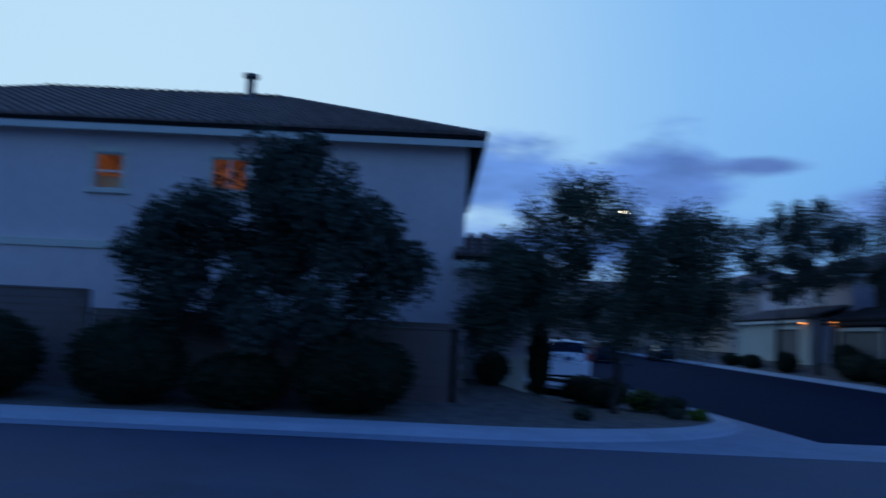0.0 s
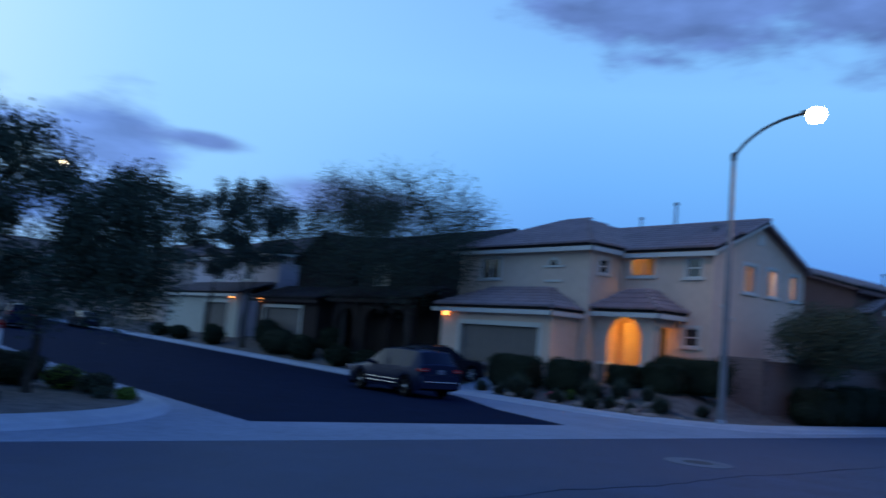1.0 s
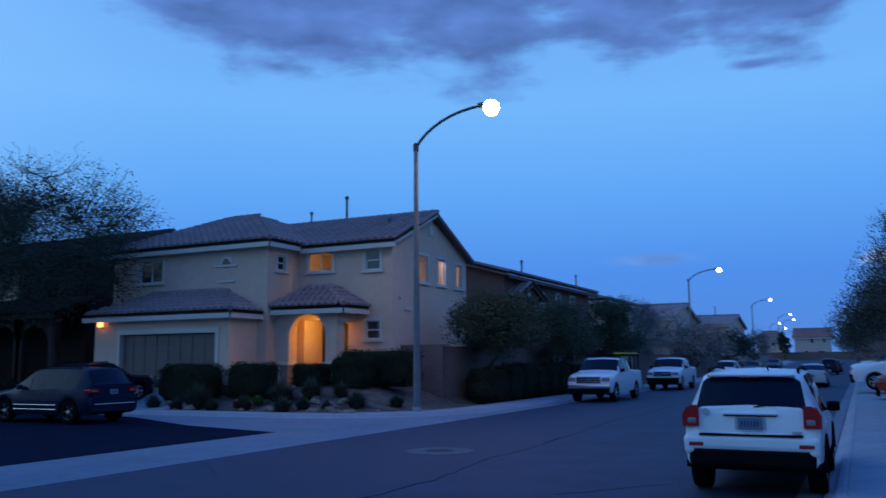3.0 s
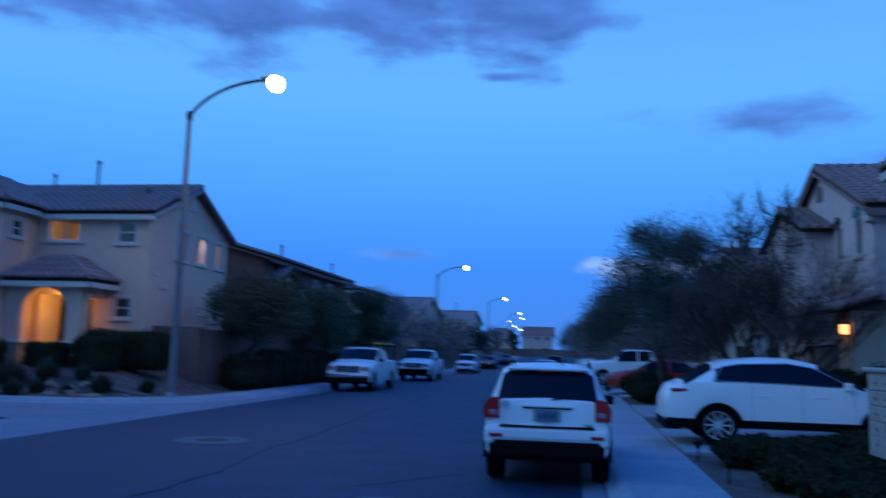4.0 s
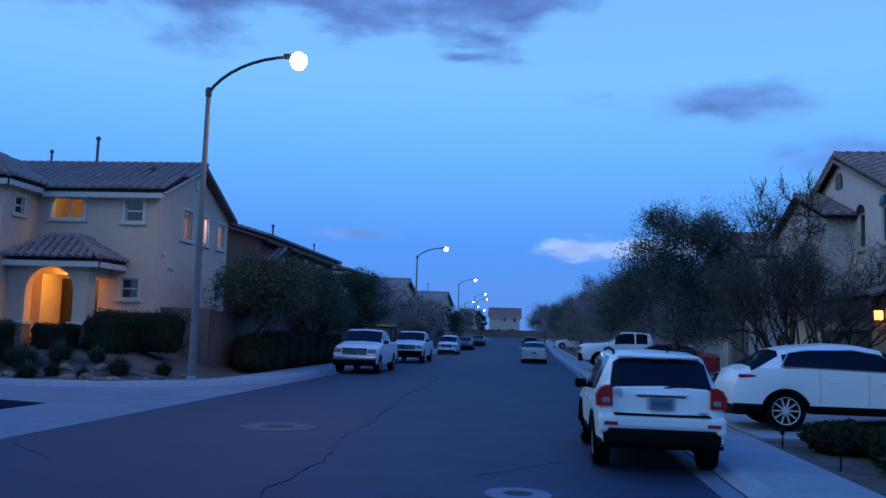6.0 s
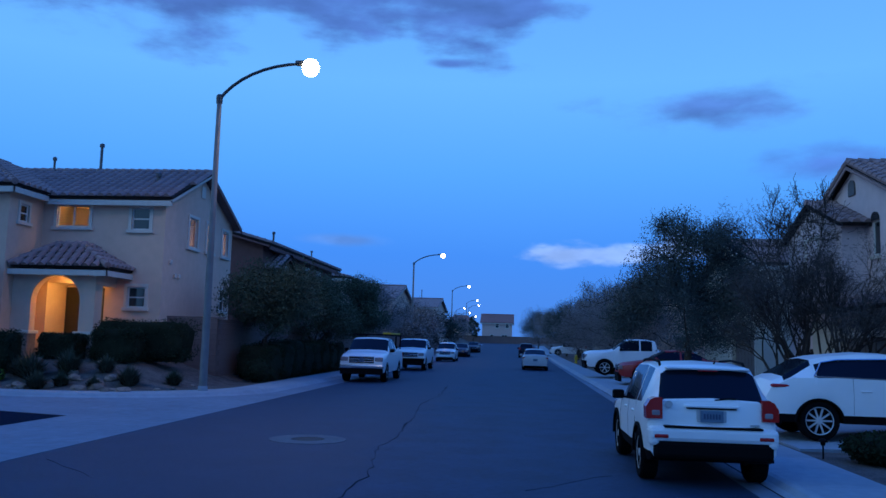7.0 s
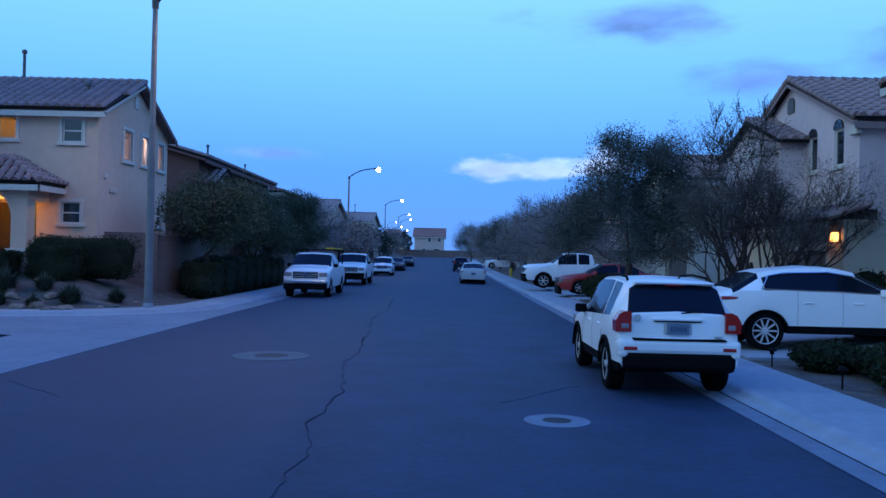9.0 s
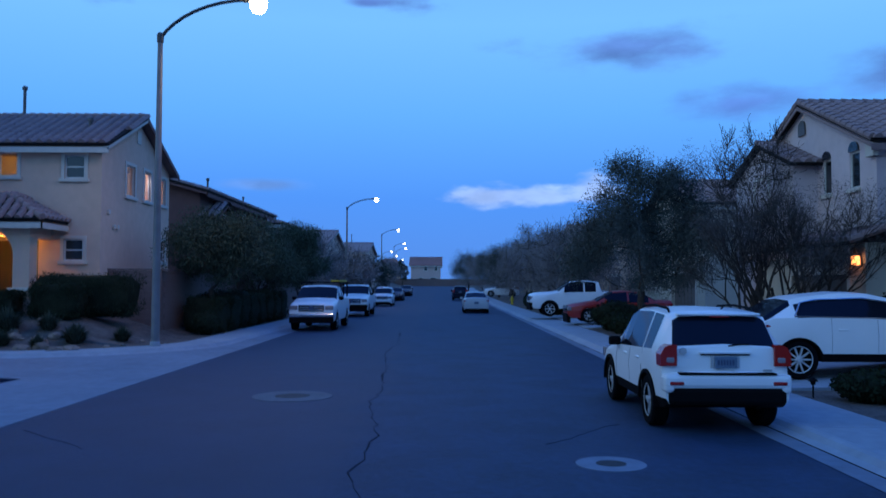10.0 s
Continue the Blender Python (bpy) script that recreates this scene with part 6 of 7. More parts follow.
PICKUP = dict(cat="pickup truck", L=5.9, hw=1.0, clear=0.42, arch=0.50, R=0.41, tw=0.27, axles=(1.15, 4.85), crown=0.03, spokes=6,
              belt=[(0, 1.30), (2.0, 1.32), (2.1, 1.34), (4.3, 1.30), (5.0, 1.18), (5.9, 1.05)],
              top=[(0, 1.34), (2.0, 1.38), (2.05, 1.40), (2.18, 1.86), (2.6, 1.93), (3.5, 1.93), (3.75, 1.88), (4.42, 1.36), (4.6, 1.32), (5.6, 1.25), (5.82, 1.18), (5.9, 1.08)],
              half=[(0, 0.97), (0.3, 1.0), (5.4, 1.0), (5.75, 0.97), (5.9, 0.93)],
              half_top=[(0, 0.95), (2.0, 0.95), (2.18, 0.80), (3.6, 0.80), (4.42, 0.90), (5.6, 0.88), (5.9, 0.82)],
              side_glass=[(2.35, 2.95), (3.03, 4.05)], rear_glass=(2.06, 2.17), screen=(3.77, 4.40), bed=(0.15, 1.9),
              mirror=(3.95, 1.30), mirror_mat="clad", handles=[(1.12, 2.5), (1.12, 3.2)], tails=(0.86, 0.985, -0.01, 0.1, 0.85, 1.25), front=1.0)
SEDAN = dict(cat="car", L=4.8, hw=0.91, clear=0.22, arch=0.38, R=0.33, tw=0.22, axles=(1.05, 3.85), crown=0.03, spokes=7,
             belt=[(0, 0.86), (0.5, 0.93), (2.5, 0.93), (3.4, 0.90), (4.8, 0.70)],
             top=[(0, 0.92), (0.05, 1.02), (0.75, 1.05), (1.45, 1.40), (2.2, 1.46), (2.7, 1.42), (3.5, 0.99), (4.5, 0.84), (4.72, 0.76), (4.8, 0.66)],
             half=[(0, 0.90), (0.4, 0.98), (4.2, 1.0), (4.6, 0.92), (4.8, 0.80)],
             half_top=[(0, 0.84), (0.75, 0.84), (1.45, 0.70), (2.7, 0.72), (3.5, 0.85), (4.8, 0.7)],
             side_glass=[(1.1, 2.0), (2.08, 3.1)], rear_glass=(0.78, 1.43), screen=(2.72, 3.48), wide_rear=True,
             mirror=(3.05, 0.93), handles=[(0.80, 1.5), (0.80, 2.4)], tails=(0.66, 0.87, 0.0, 0.2, 0.80, 0.91), front=0.66, nose=0.80, bumper="clad", plate=(-0.015, 0.72))


def build_vehicles():
    car("compact_suv", "white compact SUV with red tail lamps parked at the kerb", (-6.15, 12.05, 0.008), 0, "paint_white", JEEP)
    car("crossover", "white long crossover with chrome multi-spoke wheels on a driveway", (-4.0, 18.0, 0.20), -90, "paint_white", MKT)
    car("dark_suv", "dark blue SUV with bright side trim at a kerb", (-26.1, 19.35, 0.008), 90, "paint_blue",
        dict(SUV, rim_mat="arm", L=5.05, hw=0.98, axles=(0.98, 3.98), clear=0.28, R=0.38, arch=0.45, clad=False, mirror_mat="paint_blue", extra=lambda ob, bits, hw, L: [bits("side_trim", "chrome", (s * hw * 1.0 - 0.015, s * hw * 1.0 + 0.015, 1.5, 3.5, z, z + 0.035)) for s in (1, -1) for z in (0.42, 0.56)] and bits("bumper_trim", "chrome", (-0.8, 0.8, -0.03, 0.05, 0.60, 0.63)),
             belt=[(y * 1.135, z) for y, z in SUV["belt"]], top=[(y * 1.135, z * 1.04) for y, z in SUV["top"]], half=[(y * 1.135, z) for y, z in SUV["half"]], half_top=[(y * 1.135, z) for y, z in SUV["half_top"]],
             side_glass=[(0.70, 1.30), (1.38, 2.21), (2.30, 3.23)], rear_glass=(0.142, 0.437), screen=(2.86, 3.65), mirror=(3.12, 1.06), rails=(0.75, 2.6, 1.77, 0.66), tails=(0.62, 0.95, 0.05, 0.32, 0.98, 1.10), front=0.80))
    b = car("driveway_suv", "black SUV nosed up to a garage door", (-32.4, 22.0, 0.06), 0, "paint_black", dict(SUV, clad=False, mirror_mat="paint_black"))
    b.matrix_world = pose(-32.4, 22.0, 0.08, 5.0, 0, 0)
    car("pickup_truck", "white pickup truck with chrome grille and ladder rack", (-15.62, 42.0, 0.008), 180, "paint_white", dict(PICKUP, extra=truck_bits))
    car("pickup_truck", "white pickup truck with lifted body parked behind another", (-15.55, 57.0, 0.008), 180, "paint_white", dict(PICKUP, bumper="clad"))
    car("parked_suv", "white SUV parked far along the street", (-15.4, 79.0, 0.012), 180, "paint_white", dict(SUV, clad=False))
    car("parked_car", "dark sedan parked far along the street", (-15.4, 99.0, 0.1), 180, "paint_blue", SEDAN)
    car("parked_car", "black sedan parked far down the street", (-15.3, 122.0, 0.3), 180, "paint_black", SEDAN)
    car("silver_sedan", "silver sedan parked at the kerb", (-7.7, 58.3, 0.008), 0, "paint_silver", SEDAN)
    car("parked_suv", "black SUV parked far along the kerb", (-8.0, 98.0, 0.09), 0, "paint_black", SUV)
    car("parked_car", "dark sedan parked far along the kerb", (-7.9, 110.0, 0.18), 0, "paint_black", SEDAN)
    car("driveway_suv", "white SUV on a far driveway", (-0.6, 104.0, 0.45), 90, "paint_white", dict(SUV, clad=False))
    car("driveway_pickup", "white pickup truck nosing out of a driveway", (0.6, 46.6, 0.30), 90, "paint_white", dict(PICKUP, bumper="clad"))
    car("red_car", "red sedan on a driveway behind shrubs", (0.5, 39.6, 0.28), 90, "paint_red", SEDAN)
    car("driveway_suv", "white SUV on a driveway beside the side-facing house", (-33.0, 5.1, 0.36), 90, "paint_white", dict(SUV, clad=False))
    car("parked_suv", "blue SUV parked far down the side street", (-66.0, 13.4, road_z(-68, 13) + 0.01), 90, "paint_blue", dict(SUV, clad=False))
    car("parked_car", "dark sedan parked far down the side street", (-76.0, 21.0, road_z(-78, 21) + 0.01), 90, "paint_black", SEDAN)
    car("parked_car", "white sedan parked far down the side street", (-58.0, 9.6, road_z(-60, 10) + 0.01), 90, "paint_white", SEDAN)


# ---- plants ----
def leaf_mesh(name, centres, spread, n, size, mat, seed, droop=0.0, thin=0.55):
    """Many small leaves scattered round the given clump centres."""
    r = np.random.RandomState(seed)
    c = np.array(centres)[r.randint(0, len(centres), n)]
    off = r.normal(0, 1, (n, 3))
    off *= (r.rand(n, 1) ** 0.45) / np.linalg.norm(off, axis=1)[:, None]
    pos = c[:, :3] + off * (c[:, 3:4] * spread)
    pos[:, 2] -= droop * r.rand(n)
    a = r.normal(0, 1, (n, 3))
    a[:, 2] -= droop
    a /= np.linalg.norm(a, axis=1)[:, None]
    b = np.cross(a, r.normal(0, 1, (n, 3)))
    b /= np.linalg.norm(b, axis=1)[:, None]
    s = size * r.uniform(0.6, 1.4, (n, 1))
    quad = np.stack([pos - a * s, pos + b * s * thin, pos + a * s, pos - b * s * thin], 1).reshape(-1, 3)
    me = bpy.data.meshes.new(name)
    me.vertices.add(4 * n)
    me.vertices.foreach_set("co", quad.ravel())
    me.loops.add(4 * n)
    me.loops.foreach_set("vertex_index", np.arange(4 * n))
    me.polygons.add(n)
    me.polygons.foreach_set("loop_start", np.arange(n) * 4)
    me.polygons.foreach_set("loop_total", np.full(n, 4))
    me.update()
    me.validate()
    me.materials.append(M[mat])
    return me


def tree(label, x, y, height, radius, low, mat, seed, leaves=6000, size=0.07, trunks=1, trunk_r=0.14, bare=0.0, droop=0.25, clumps=46, spread=0.42, name="tree", lobes=None):
    """A forked trunk with limbs and twigs, and a crown of small leaves in clumps with gaps."""
    rnd = random.Random(seed)
    z0 = ground_z(x, y) - 0.05
    ob = thing(name, label, "tree", (x, y, z0))
    bm = bmesh.new()
    ends = []
    cz = (height + low) / 2
    fork = low * rnd.uniform(0.75, 0.95)

    def limb(p, q, r0, r1, bend=0.12, sides=5):
        p, q = Vector(p), Vector(q)
        l = (q - p).length
        pts = [p]
        for k in (1, 2, 3):
            pts.append(p.lerp(q, k / 4) + Vector((rnd.uniform(-1, 1), rnd.uniform(-1, 1), rnd.uniform(-0.3, 0.6))) * l * bend * 0.5)
        pts.append(q)
        tube(bm, pts, [r0 + (r1 - r0) * k / 4 for k in range(5)], sides)
        return pts
    bases = []
    for k in range(trunks):
        if trunks == 1:
            tip = (rnd.uniform(-0.2, 0.2), rnd.uniform(-0.2, 0.2), fork)
            limb((0, 0, 0), tip, trunk_r * 1.15, trunk_r * 0.8, 0.08, 9)
        else:
            a = 2 * math.pi * k / trunks + rnd.uniform(-0.4, 0.4)
            tip = (math.cos(a) * radius * 0.34, math.sin(a) * radius * 0.34, fork)
            limb((math.cos(a) * 0.12, math.sin(a) * 0.12, 0), tip, trunk_r, trunk_r * 0.65, 0.12, 7)
        bases.append(tip)
    # clumps fill an uneven crown; limbs reach for them
    n_c = clumps
    for k in range(n_c):
        d = Vector((rnd.gauss(0, 1), rnd.gauss(0, 1), rnd.gauss(0.1, 1))).normalized()
        f = (rnd.uniform(0.12, 1.0) ** 0.42) * (1 + 0.30 * noise.noise(d * 1.6 + Vector((seed, 0, 0)))) * 0.86
        p = Vector((d.x * radius * f, d.y * radius * f, cz + d.z * (height - low) / 2 * f))
        if lobes:
            lx, ly, lz, lr = lobes[k % len(lobes)]
            p = Vector((lx, ly, lz)) + d * lr * rnd.uniform(0.2, 1.0) ** 0.5
        ends.append((*p, radius * rnd.uniform(0.13, 0.26)))
    order = sorted(range(n_c), key=lambda k: (Vector(ends[k][:3]) - Vector((0, 0, fork))).length)
    joined = []
    for k in order:
        q = Vector(ends[k][:3])
        near = [Vector(b) for b in bases] + [Vector(ends[j][:3]) for j in joined]
        weight = [(q - p).length + (0.0 if i < len(bases) else 0.35) * radius * 0.3 for i, p in enumerate(near)]
        i = min(range(len(near)), key=lambda n: weight[n])
        big = i < len(bases)
        limb(near[i], q, trunk_r * (0.5 if big else 0.2), trunk_r * (0.15 if big else 0.07), 0.16, 5 if big else 4)
        joined.append(k)
        for j in range(1 + int(bare * 7)):
            d2 = ((q - Vector((0, 0, cz))).normalized() * 0.6 + Vector((rnd.gauss(0, 0.7), rnd.gauss(0, 0.7), rnd.gauss(0.3 + bare * 0.5, 0.5)))).normalized()
            limb(near[i].lerp(q, rnd.uniform(0.5, 1)), q + d2 * radius * rnd.uniform(0.12, 0.25 + 0.25 * bare), trunk_r * 0.09, 0.008, 0.2, 3)
    part("trunk", bm, "bark", ob)
    me = leaf_mesh("crown", ends, spread, leaves, size, mat, seed, droop)
    cr = new("crown", me)
    cr.parent = ob
    return ob


def vase_tree(label, x, y, seed):
    """Many stems from one foot, forking again and again as they rise, with fine dry twigs."""
    rnd = random.Random(seed)
    z0 = ground_z(x, y) - 0.05
    ob = thing("tree", label, "tree", (x, y, z0))
    bm = bmesh.new()
    tips = []

    def grow(p, d, length, r, level):
        mid = p + d * length * 0.5 + Vector((rnd.gauss(0, 1), rnd.gauss(0, 1), rnd.gauss(0, 1))) * length * 0.05
        d = (d + Vector((rnd.gauss(0, 0.12), rnd.gauss(0, 0.12), 0.10))).normalized()
        q = mid + d * length * 0.5
        tube(bm, [p, mid, q], [r, r * 0.86, r * 0.68], 6 if level < 2 else 3)
        if level >= 3:
            tips.append((*q, 0.22))
        if level == 5:
            return
        for k in range(2 if level in (0, 4) else 3):
            turn = Vector((rnd.gauss(0, 1), rnd.gauss(0, 1), rnd.gauss(0.25, 0.6))).normalized()
            nd = (d + turn * rnd.uniform(0.35, 0.75)).normalized()
            grow(p.lerp(q, rnd.uniform(0.6, 1.0)), nd, length * rnd.uniform(0.55, 0.85), r * 0.58, level + 1)
    for k in range(14):
        a = 2 * math.pi * k / 14 + rnd.uniform(-0.3, 0.3)
        tilt = rnd.uniform(0.2, 0.85)
        d = Vector((math.cos(a) * math.sin(tilt), math.sin(a) * math.sin(tilt), math.cos(tilt)))
        grow(Vector((math.cos(a) * 0.25, math.sin(a) * 0.25, 0)), d, rnd.uniform(1.45, 2.0), rnd.uniform(0.055, 0.08), 0)
    part("trunk", bm, "bark", ob)
    cr = new("crown", leaf_mesh("crown", tips, 1.3, 34000, 0.07, "leaf_twig", seed, 0.0, thin=0.07))
    cr.parent = ob
    return ob


def shrub(label, x, y, rx, ry, h, mat, seed, leaves=1500, size=0.045, name="shrub", boxy=False, lift=0.0, core=True, z=None):
    z0 = (ground_z(x, y) if z is None else z) - 0.03
    ob = thing(name, label, "shrub" if name != "hedge" else "hedge", (x, y, z0), group="yard shrubs")
    r = np.random.RandomState(seed)
    u = r.normal(0, 1, (leaves, 3))
    u /= np.linalg.norm(u, axis=1)[:, None]
    if boxy:
        u = np.sign(u) * np.abs(u) ** 0.45
        u /= np.maximum(np.abs(u).max(1), 0.92 * np.linalg.norm(u, axis=1) / 1.25)[:, None]
    wob = np.array([1 + 0.16 * noise.noise((p[0] * 2 + seed, p[1] * 2, p[2] * 2)) for p in u])
    pos = u * wob[:, None] * np.array([rx, ry, h / 2]) * r.uniform(0.86, 1.02, (leaves, 1)) + np.array([0, 0, h / 2 + lift])
    keep = pos[:, 2] > 0.02
    cs = np.c_[pos[keep], np.full(keep.sum(), 0.03)]
    # solid core under the leaves, coloured as the shade between them
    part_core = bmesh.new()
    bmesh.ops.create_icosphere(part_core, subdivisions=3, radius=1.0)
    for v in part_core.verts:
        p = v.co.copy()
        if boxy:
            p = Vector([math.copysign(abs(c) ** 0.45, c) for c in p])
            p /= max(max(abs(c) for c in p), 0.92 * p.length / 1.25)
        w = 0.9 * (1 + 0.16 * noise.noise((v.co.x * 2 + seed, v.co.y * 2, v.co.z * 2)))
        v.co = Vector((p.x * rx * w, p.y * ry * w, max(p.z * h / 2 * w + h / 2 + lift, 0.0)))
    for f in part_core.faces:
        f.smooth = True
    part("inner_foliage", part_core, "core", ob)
    me = leaf_mesh("foliage", cs, 1.0, leaves, size, mat, seed)
    o = new("foliage", me)
    o.parent = ob
    return ob


def tuft(label, x, y, r, h, mat, seed, blades=420):
    """A desert plant: many thin bent blades and twigs from one crown."""
    rnd = np.random.RandomState(seed)
    a = rnd.uniform(0, 2 * math.pi, blades)
    lean = rnd.uniform(0.05, 1.0, blades) ** 0.7
    up = h * rnd.uniform(0.45, 1.0, blades) * (1.1 - 0.55 * lean)
    foot = np.c_[np.cos(a) * r * 0.25 * lean, np.sin(a) * r * 0.25 * lean, np.zeros(blades)]
    mid = np.c_[np.cos(a) * r * 0.6 * lean, np.sin(a) * r * 0.6 * lean, up * 0.62]
    tip = np.c_[np.cos(a) * r * lean * 1.05, np.sin(a) * r * lean * 1.05, up]
    side = np.c_[-np.sin(a), np.cos(a), np.zeros(blades)] * (0.012 + 0.010 * rnd.rand(blades, 1))
    turn = rnd.normal(0, 0.05, (blades, 3)) * r
    verts = np.stack([foot - side, foot + side, mid + side * 1.2 + turn, mid - side * 1.2 + turn, tip + turn * 2], 1).reshape(-1, 3)
    faces = [f for k in range(blades) for f in ((5 * k, 5 * k + 1, 5 * k + 2, 5 * k + 3), (5 * k + 3, 5 * k + 2, 5 * k + 4))]
    ob = thing("desert_plant", label, "shrub", (x, y, ground_z(x, y) - 0.03), group="yard shrubs")
    me = bpy.data.meshes.new("foliage")
    me.from_pydata(verts.tolist(), [], faces)
    me.materials.append(M[mat])
    o = new("foliage", me)
    o.parent = ob
    bm = bmesh.new()
    bmesh.ops.create_icosphere(bm, subdivisions=2, radius=1.0)
    for v in bm.verts:
        w = 1 + 0.4 * noise.noise(v.co * 2 + Vector((seed, 0, 0)))
        v.co = Vector((v.co.x * r * 0.5 * w, v.co.y * r * 0.5 * w, max(h * 0.26 + v.co.z * h * 0.28 * w, 0)))
    # dark lump that paints in the shade among the blades
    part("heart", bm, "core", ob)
    return ob


def stone(x, y, r, seed):
    rnd = random.Random(seed)
    bm = bmesh.new()
    bmesh.ops.create_icosphere(bm, subdivisions=2, radius=1)
    for v in bm.verts:
        n = 1 + 0.35 * noise.noise(v.co * 1.7 + Vector((seed, 0, 0)))
        v.co = Vector((v.co.x * r * n * 1.2, v.co.y * r * n, v.co.z * r * n * 0.7))
    ob = part("boulder", bm, "rock")
    ob.location = (x, y, ground_z(x, y) + r * 0.3)
    ob.rotation_euler = (0, 0, rnd.uniform(0, 6))
    tagged(ob, "brown landscape rock lying on the gravel", "rock", group="landscape rocks")


def build_plants():
    tree("dense dark green tree over a garden wall", -20.6, -4.2, 6.7, 3.4, 1.4, "leaf_dark", 11, leaves=42000, size=0.075, trunk_r=0.16, clumps=150, spread=0.9, droop=0.1,
         lobes=((0.2, 0.4, 5.6, 0.8), (-0.3, -0.5, 4.6, 1.25), (0.4, 1.1, 4.5, 1.15), (0.3, -2.0, 4.1, 1.15), (-0.4, -2.8, 3.5, 0.9), (0.1, 2.2, 4.3, 0.8), (-0.2, 2.9, 3.3, 0.7), (0.5, 1.7, 3.1, 1.25), (-0.6, -1.0, 3.0, 1.6), (0.5, 0.3, 2.4, 1.3), (0.0, -2.4, 2.7, 0.9), (-0.9, 0.6, 3.7, 1.3)))
    tree("wispy olive-green tree on the gravel corner", -23.4, 4.8, 6.3, 3.2, 1.6, "leaf_olive", 12, leaves=62000, size=0.05, trunk_r=0.11, clumps=170, spread=0.95, droop=0.4,
         lobes=((0.2, -1.0, 5.5, 1.0), (-0.4, -2.1, 4.5, 1.25), (0.4, -0.2, 4.5, 1.4), (-0.2, 1.35, 4.6, 1.3), (0.4, 2.3, 4.9, 1.0), (0.3, -3.0, 3.5, 0.95), (-0.5, -1.5, 3.2, 1.4), (0.5, 0.4, 3.1, 1.4), (-0.3, 2.1, 3.4, 1.2), (0.8, 0.8, 4.0, 1.2), (0.1, -3.6, 2.5, 0.5)))
    tree("tall feathery tree before a grey house", -55.5, 25.2, 12.6, 3.7, 4.4, "leaf_dark", 13, leaves=17000, size=0.085, trunk_r=0.17, clumps=90, spread=1.0)
    tree("tall feathery tree before a grey house", -61.5, 25.0, 12.6, 3.3, 4.4, "leaf_dark", 23, leaves=14000, size=0.085, trunk_r=0.15, clumps=80, spread=1.0)
    tree("tall feathery tree before a brown house", -43.5, 25.6, 11.2, 4.4, 3.6, "leaf_olive", 14, leaves=34000, size=0.05, trunk_r=0.16, clumps=150, spread=1.35, bare=0.5)
    tree("tall feathery tree before a brown house", -36.7, 25.3, 10.9, 4.3, 3.4, "leaf_olive", 15, leaves=32000, size=0.05, trunk_r=0.15, clumps=150, spread=1.35, bare=0.5)
    tree("dark street tree behind the side street", -84.0, 25.0, 9.0, 4.0, 2.6, "leaf_dark", 16, leaves=4000, size=0.16, spread=1.3)
    tree("dark street tree behind the side street", -52.0, 3.0, 6.8, 3.4, 1.8, "leaf_dark", 17, leaves=5000, size=0.13, spread=1.3)
    for x, y, k in ((-94, 5.0, 51), (-103, 12.0, 52), (-99, 20.5, 53), (-104, 29.0, 54)):
        tree("dark tree closing the side street", x, y, 8.0, 4.6, 1.0, "leaf_dark", k, leaves=4500, size=0.17, spread=1.35)
    # east side
    vase_tree("bare multi-stemmed tree with upswept branches", -0.9, 23.2, 21)
    tree("dense evergreen street tree", -2.45, 32.0, 6.9, 2.8, 1.8, "leaf_dusk", 22, leaves=100000, size=0.033, trunk_r=0.16, clumps=170, spread=1.15, bare=0.25,
         lobes=((-0.5, 0.2, 6.2, 0.75), (0.6, -0.2, 6.1, 0.8), (1.4, 0.4, 5.5, 0.9), (2.2, 0.0, 4.6, 1.0), (2.0, 0.3, 3.6, 0.9), (-1.3, -0.3, 4.7, 0.9), (-2.0, 0.3, 3.7, 0.8), (0.2, 0.6, 4.5, 1.2), (1.6, -0.4, 3.6, 1.1), (-0.8, -0.6, 3.3, 1.2), (0.6, 0.3, 3.0, 1.2), (-2.4, 0.0, 3.0, 0.5), (-0.6, 0.2, 4.9, 1.1), (0.9, 0.0, 4.6, 1.1), (1.0, 0.4, 2.9, 1.1)))
    tree("bare street tree with tall thin twigs", 0.3, 28.2, 7.6, 1.7, 2.6, "leaf_twig", 24, leaves=5000, size=0.03, trunk_r=0.11, bare=1.0, clumps=50, spread=1.2)
    for k, (x, y, h, r, m, b) in enumerate(((-1.6, 40.5, 6.0, 2.9, "leaf_brown", 0.8), (-2.2, 50.5, 6.0, 2.9, "leaf_brown", 0.8), (-2.2, 62.0, 6.4, 3.1, "leaf_brown", 0.6), (-2.6, 75.0, 6.4, 3.1, "leaf_brown", 0.5), (-2.6, 90.0, 6.6, 3.3, "leaf_dark", 0.2), (-2.8, 108.0, 6.8, 3.4, "leaf_dark", 0.2), (-5.5, 150.0, 7.4, 3.8, "leaf_dark", 0.1))):
        tree("bare brownish street tree with fine twigs" if m == "leaf_brown" else "dark street tree far along the street", x, y, h, r, 1.3, m, 30 + k, leaves=34000, size=0.035, trunk_r=0.13, bare=b, clumps=70, spread=1.3)
    # west side
    tree("round dark evergreen tree behind a hedge", -19.15, 33.9, 5.0, 2.35, 2.1, "leaf_green", 41, leaves=44000, size=0.04, trunk_r=0.13, clumps=100, spread=1.3)
    tree("round dark evergreen tree behind a hedge", -19.2, 42.8, 5.1, 2.6, 1.7, "leaf_green", 42, leaves=36000, size=0.045, trunk_r=0.13, clumps=90, spread=1.3)
    tree("dark evergreen street tree", -19.2, 53.2, 6.1, 2.3, 1.4, "leaf_green", 43, leaves=28000, size=0.05, trunk_r=0.14, clumps=80, spread=1.3)
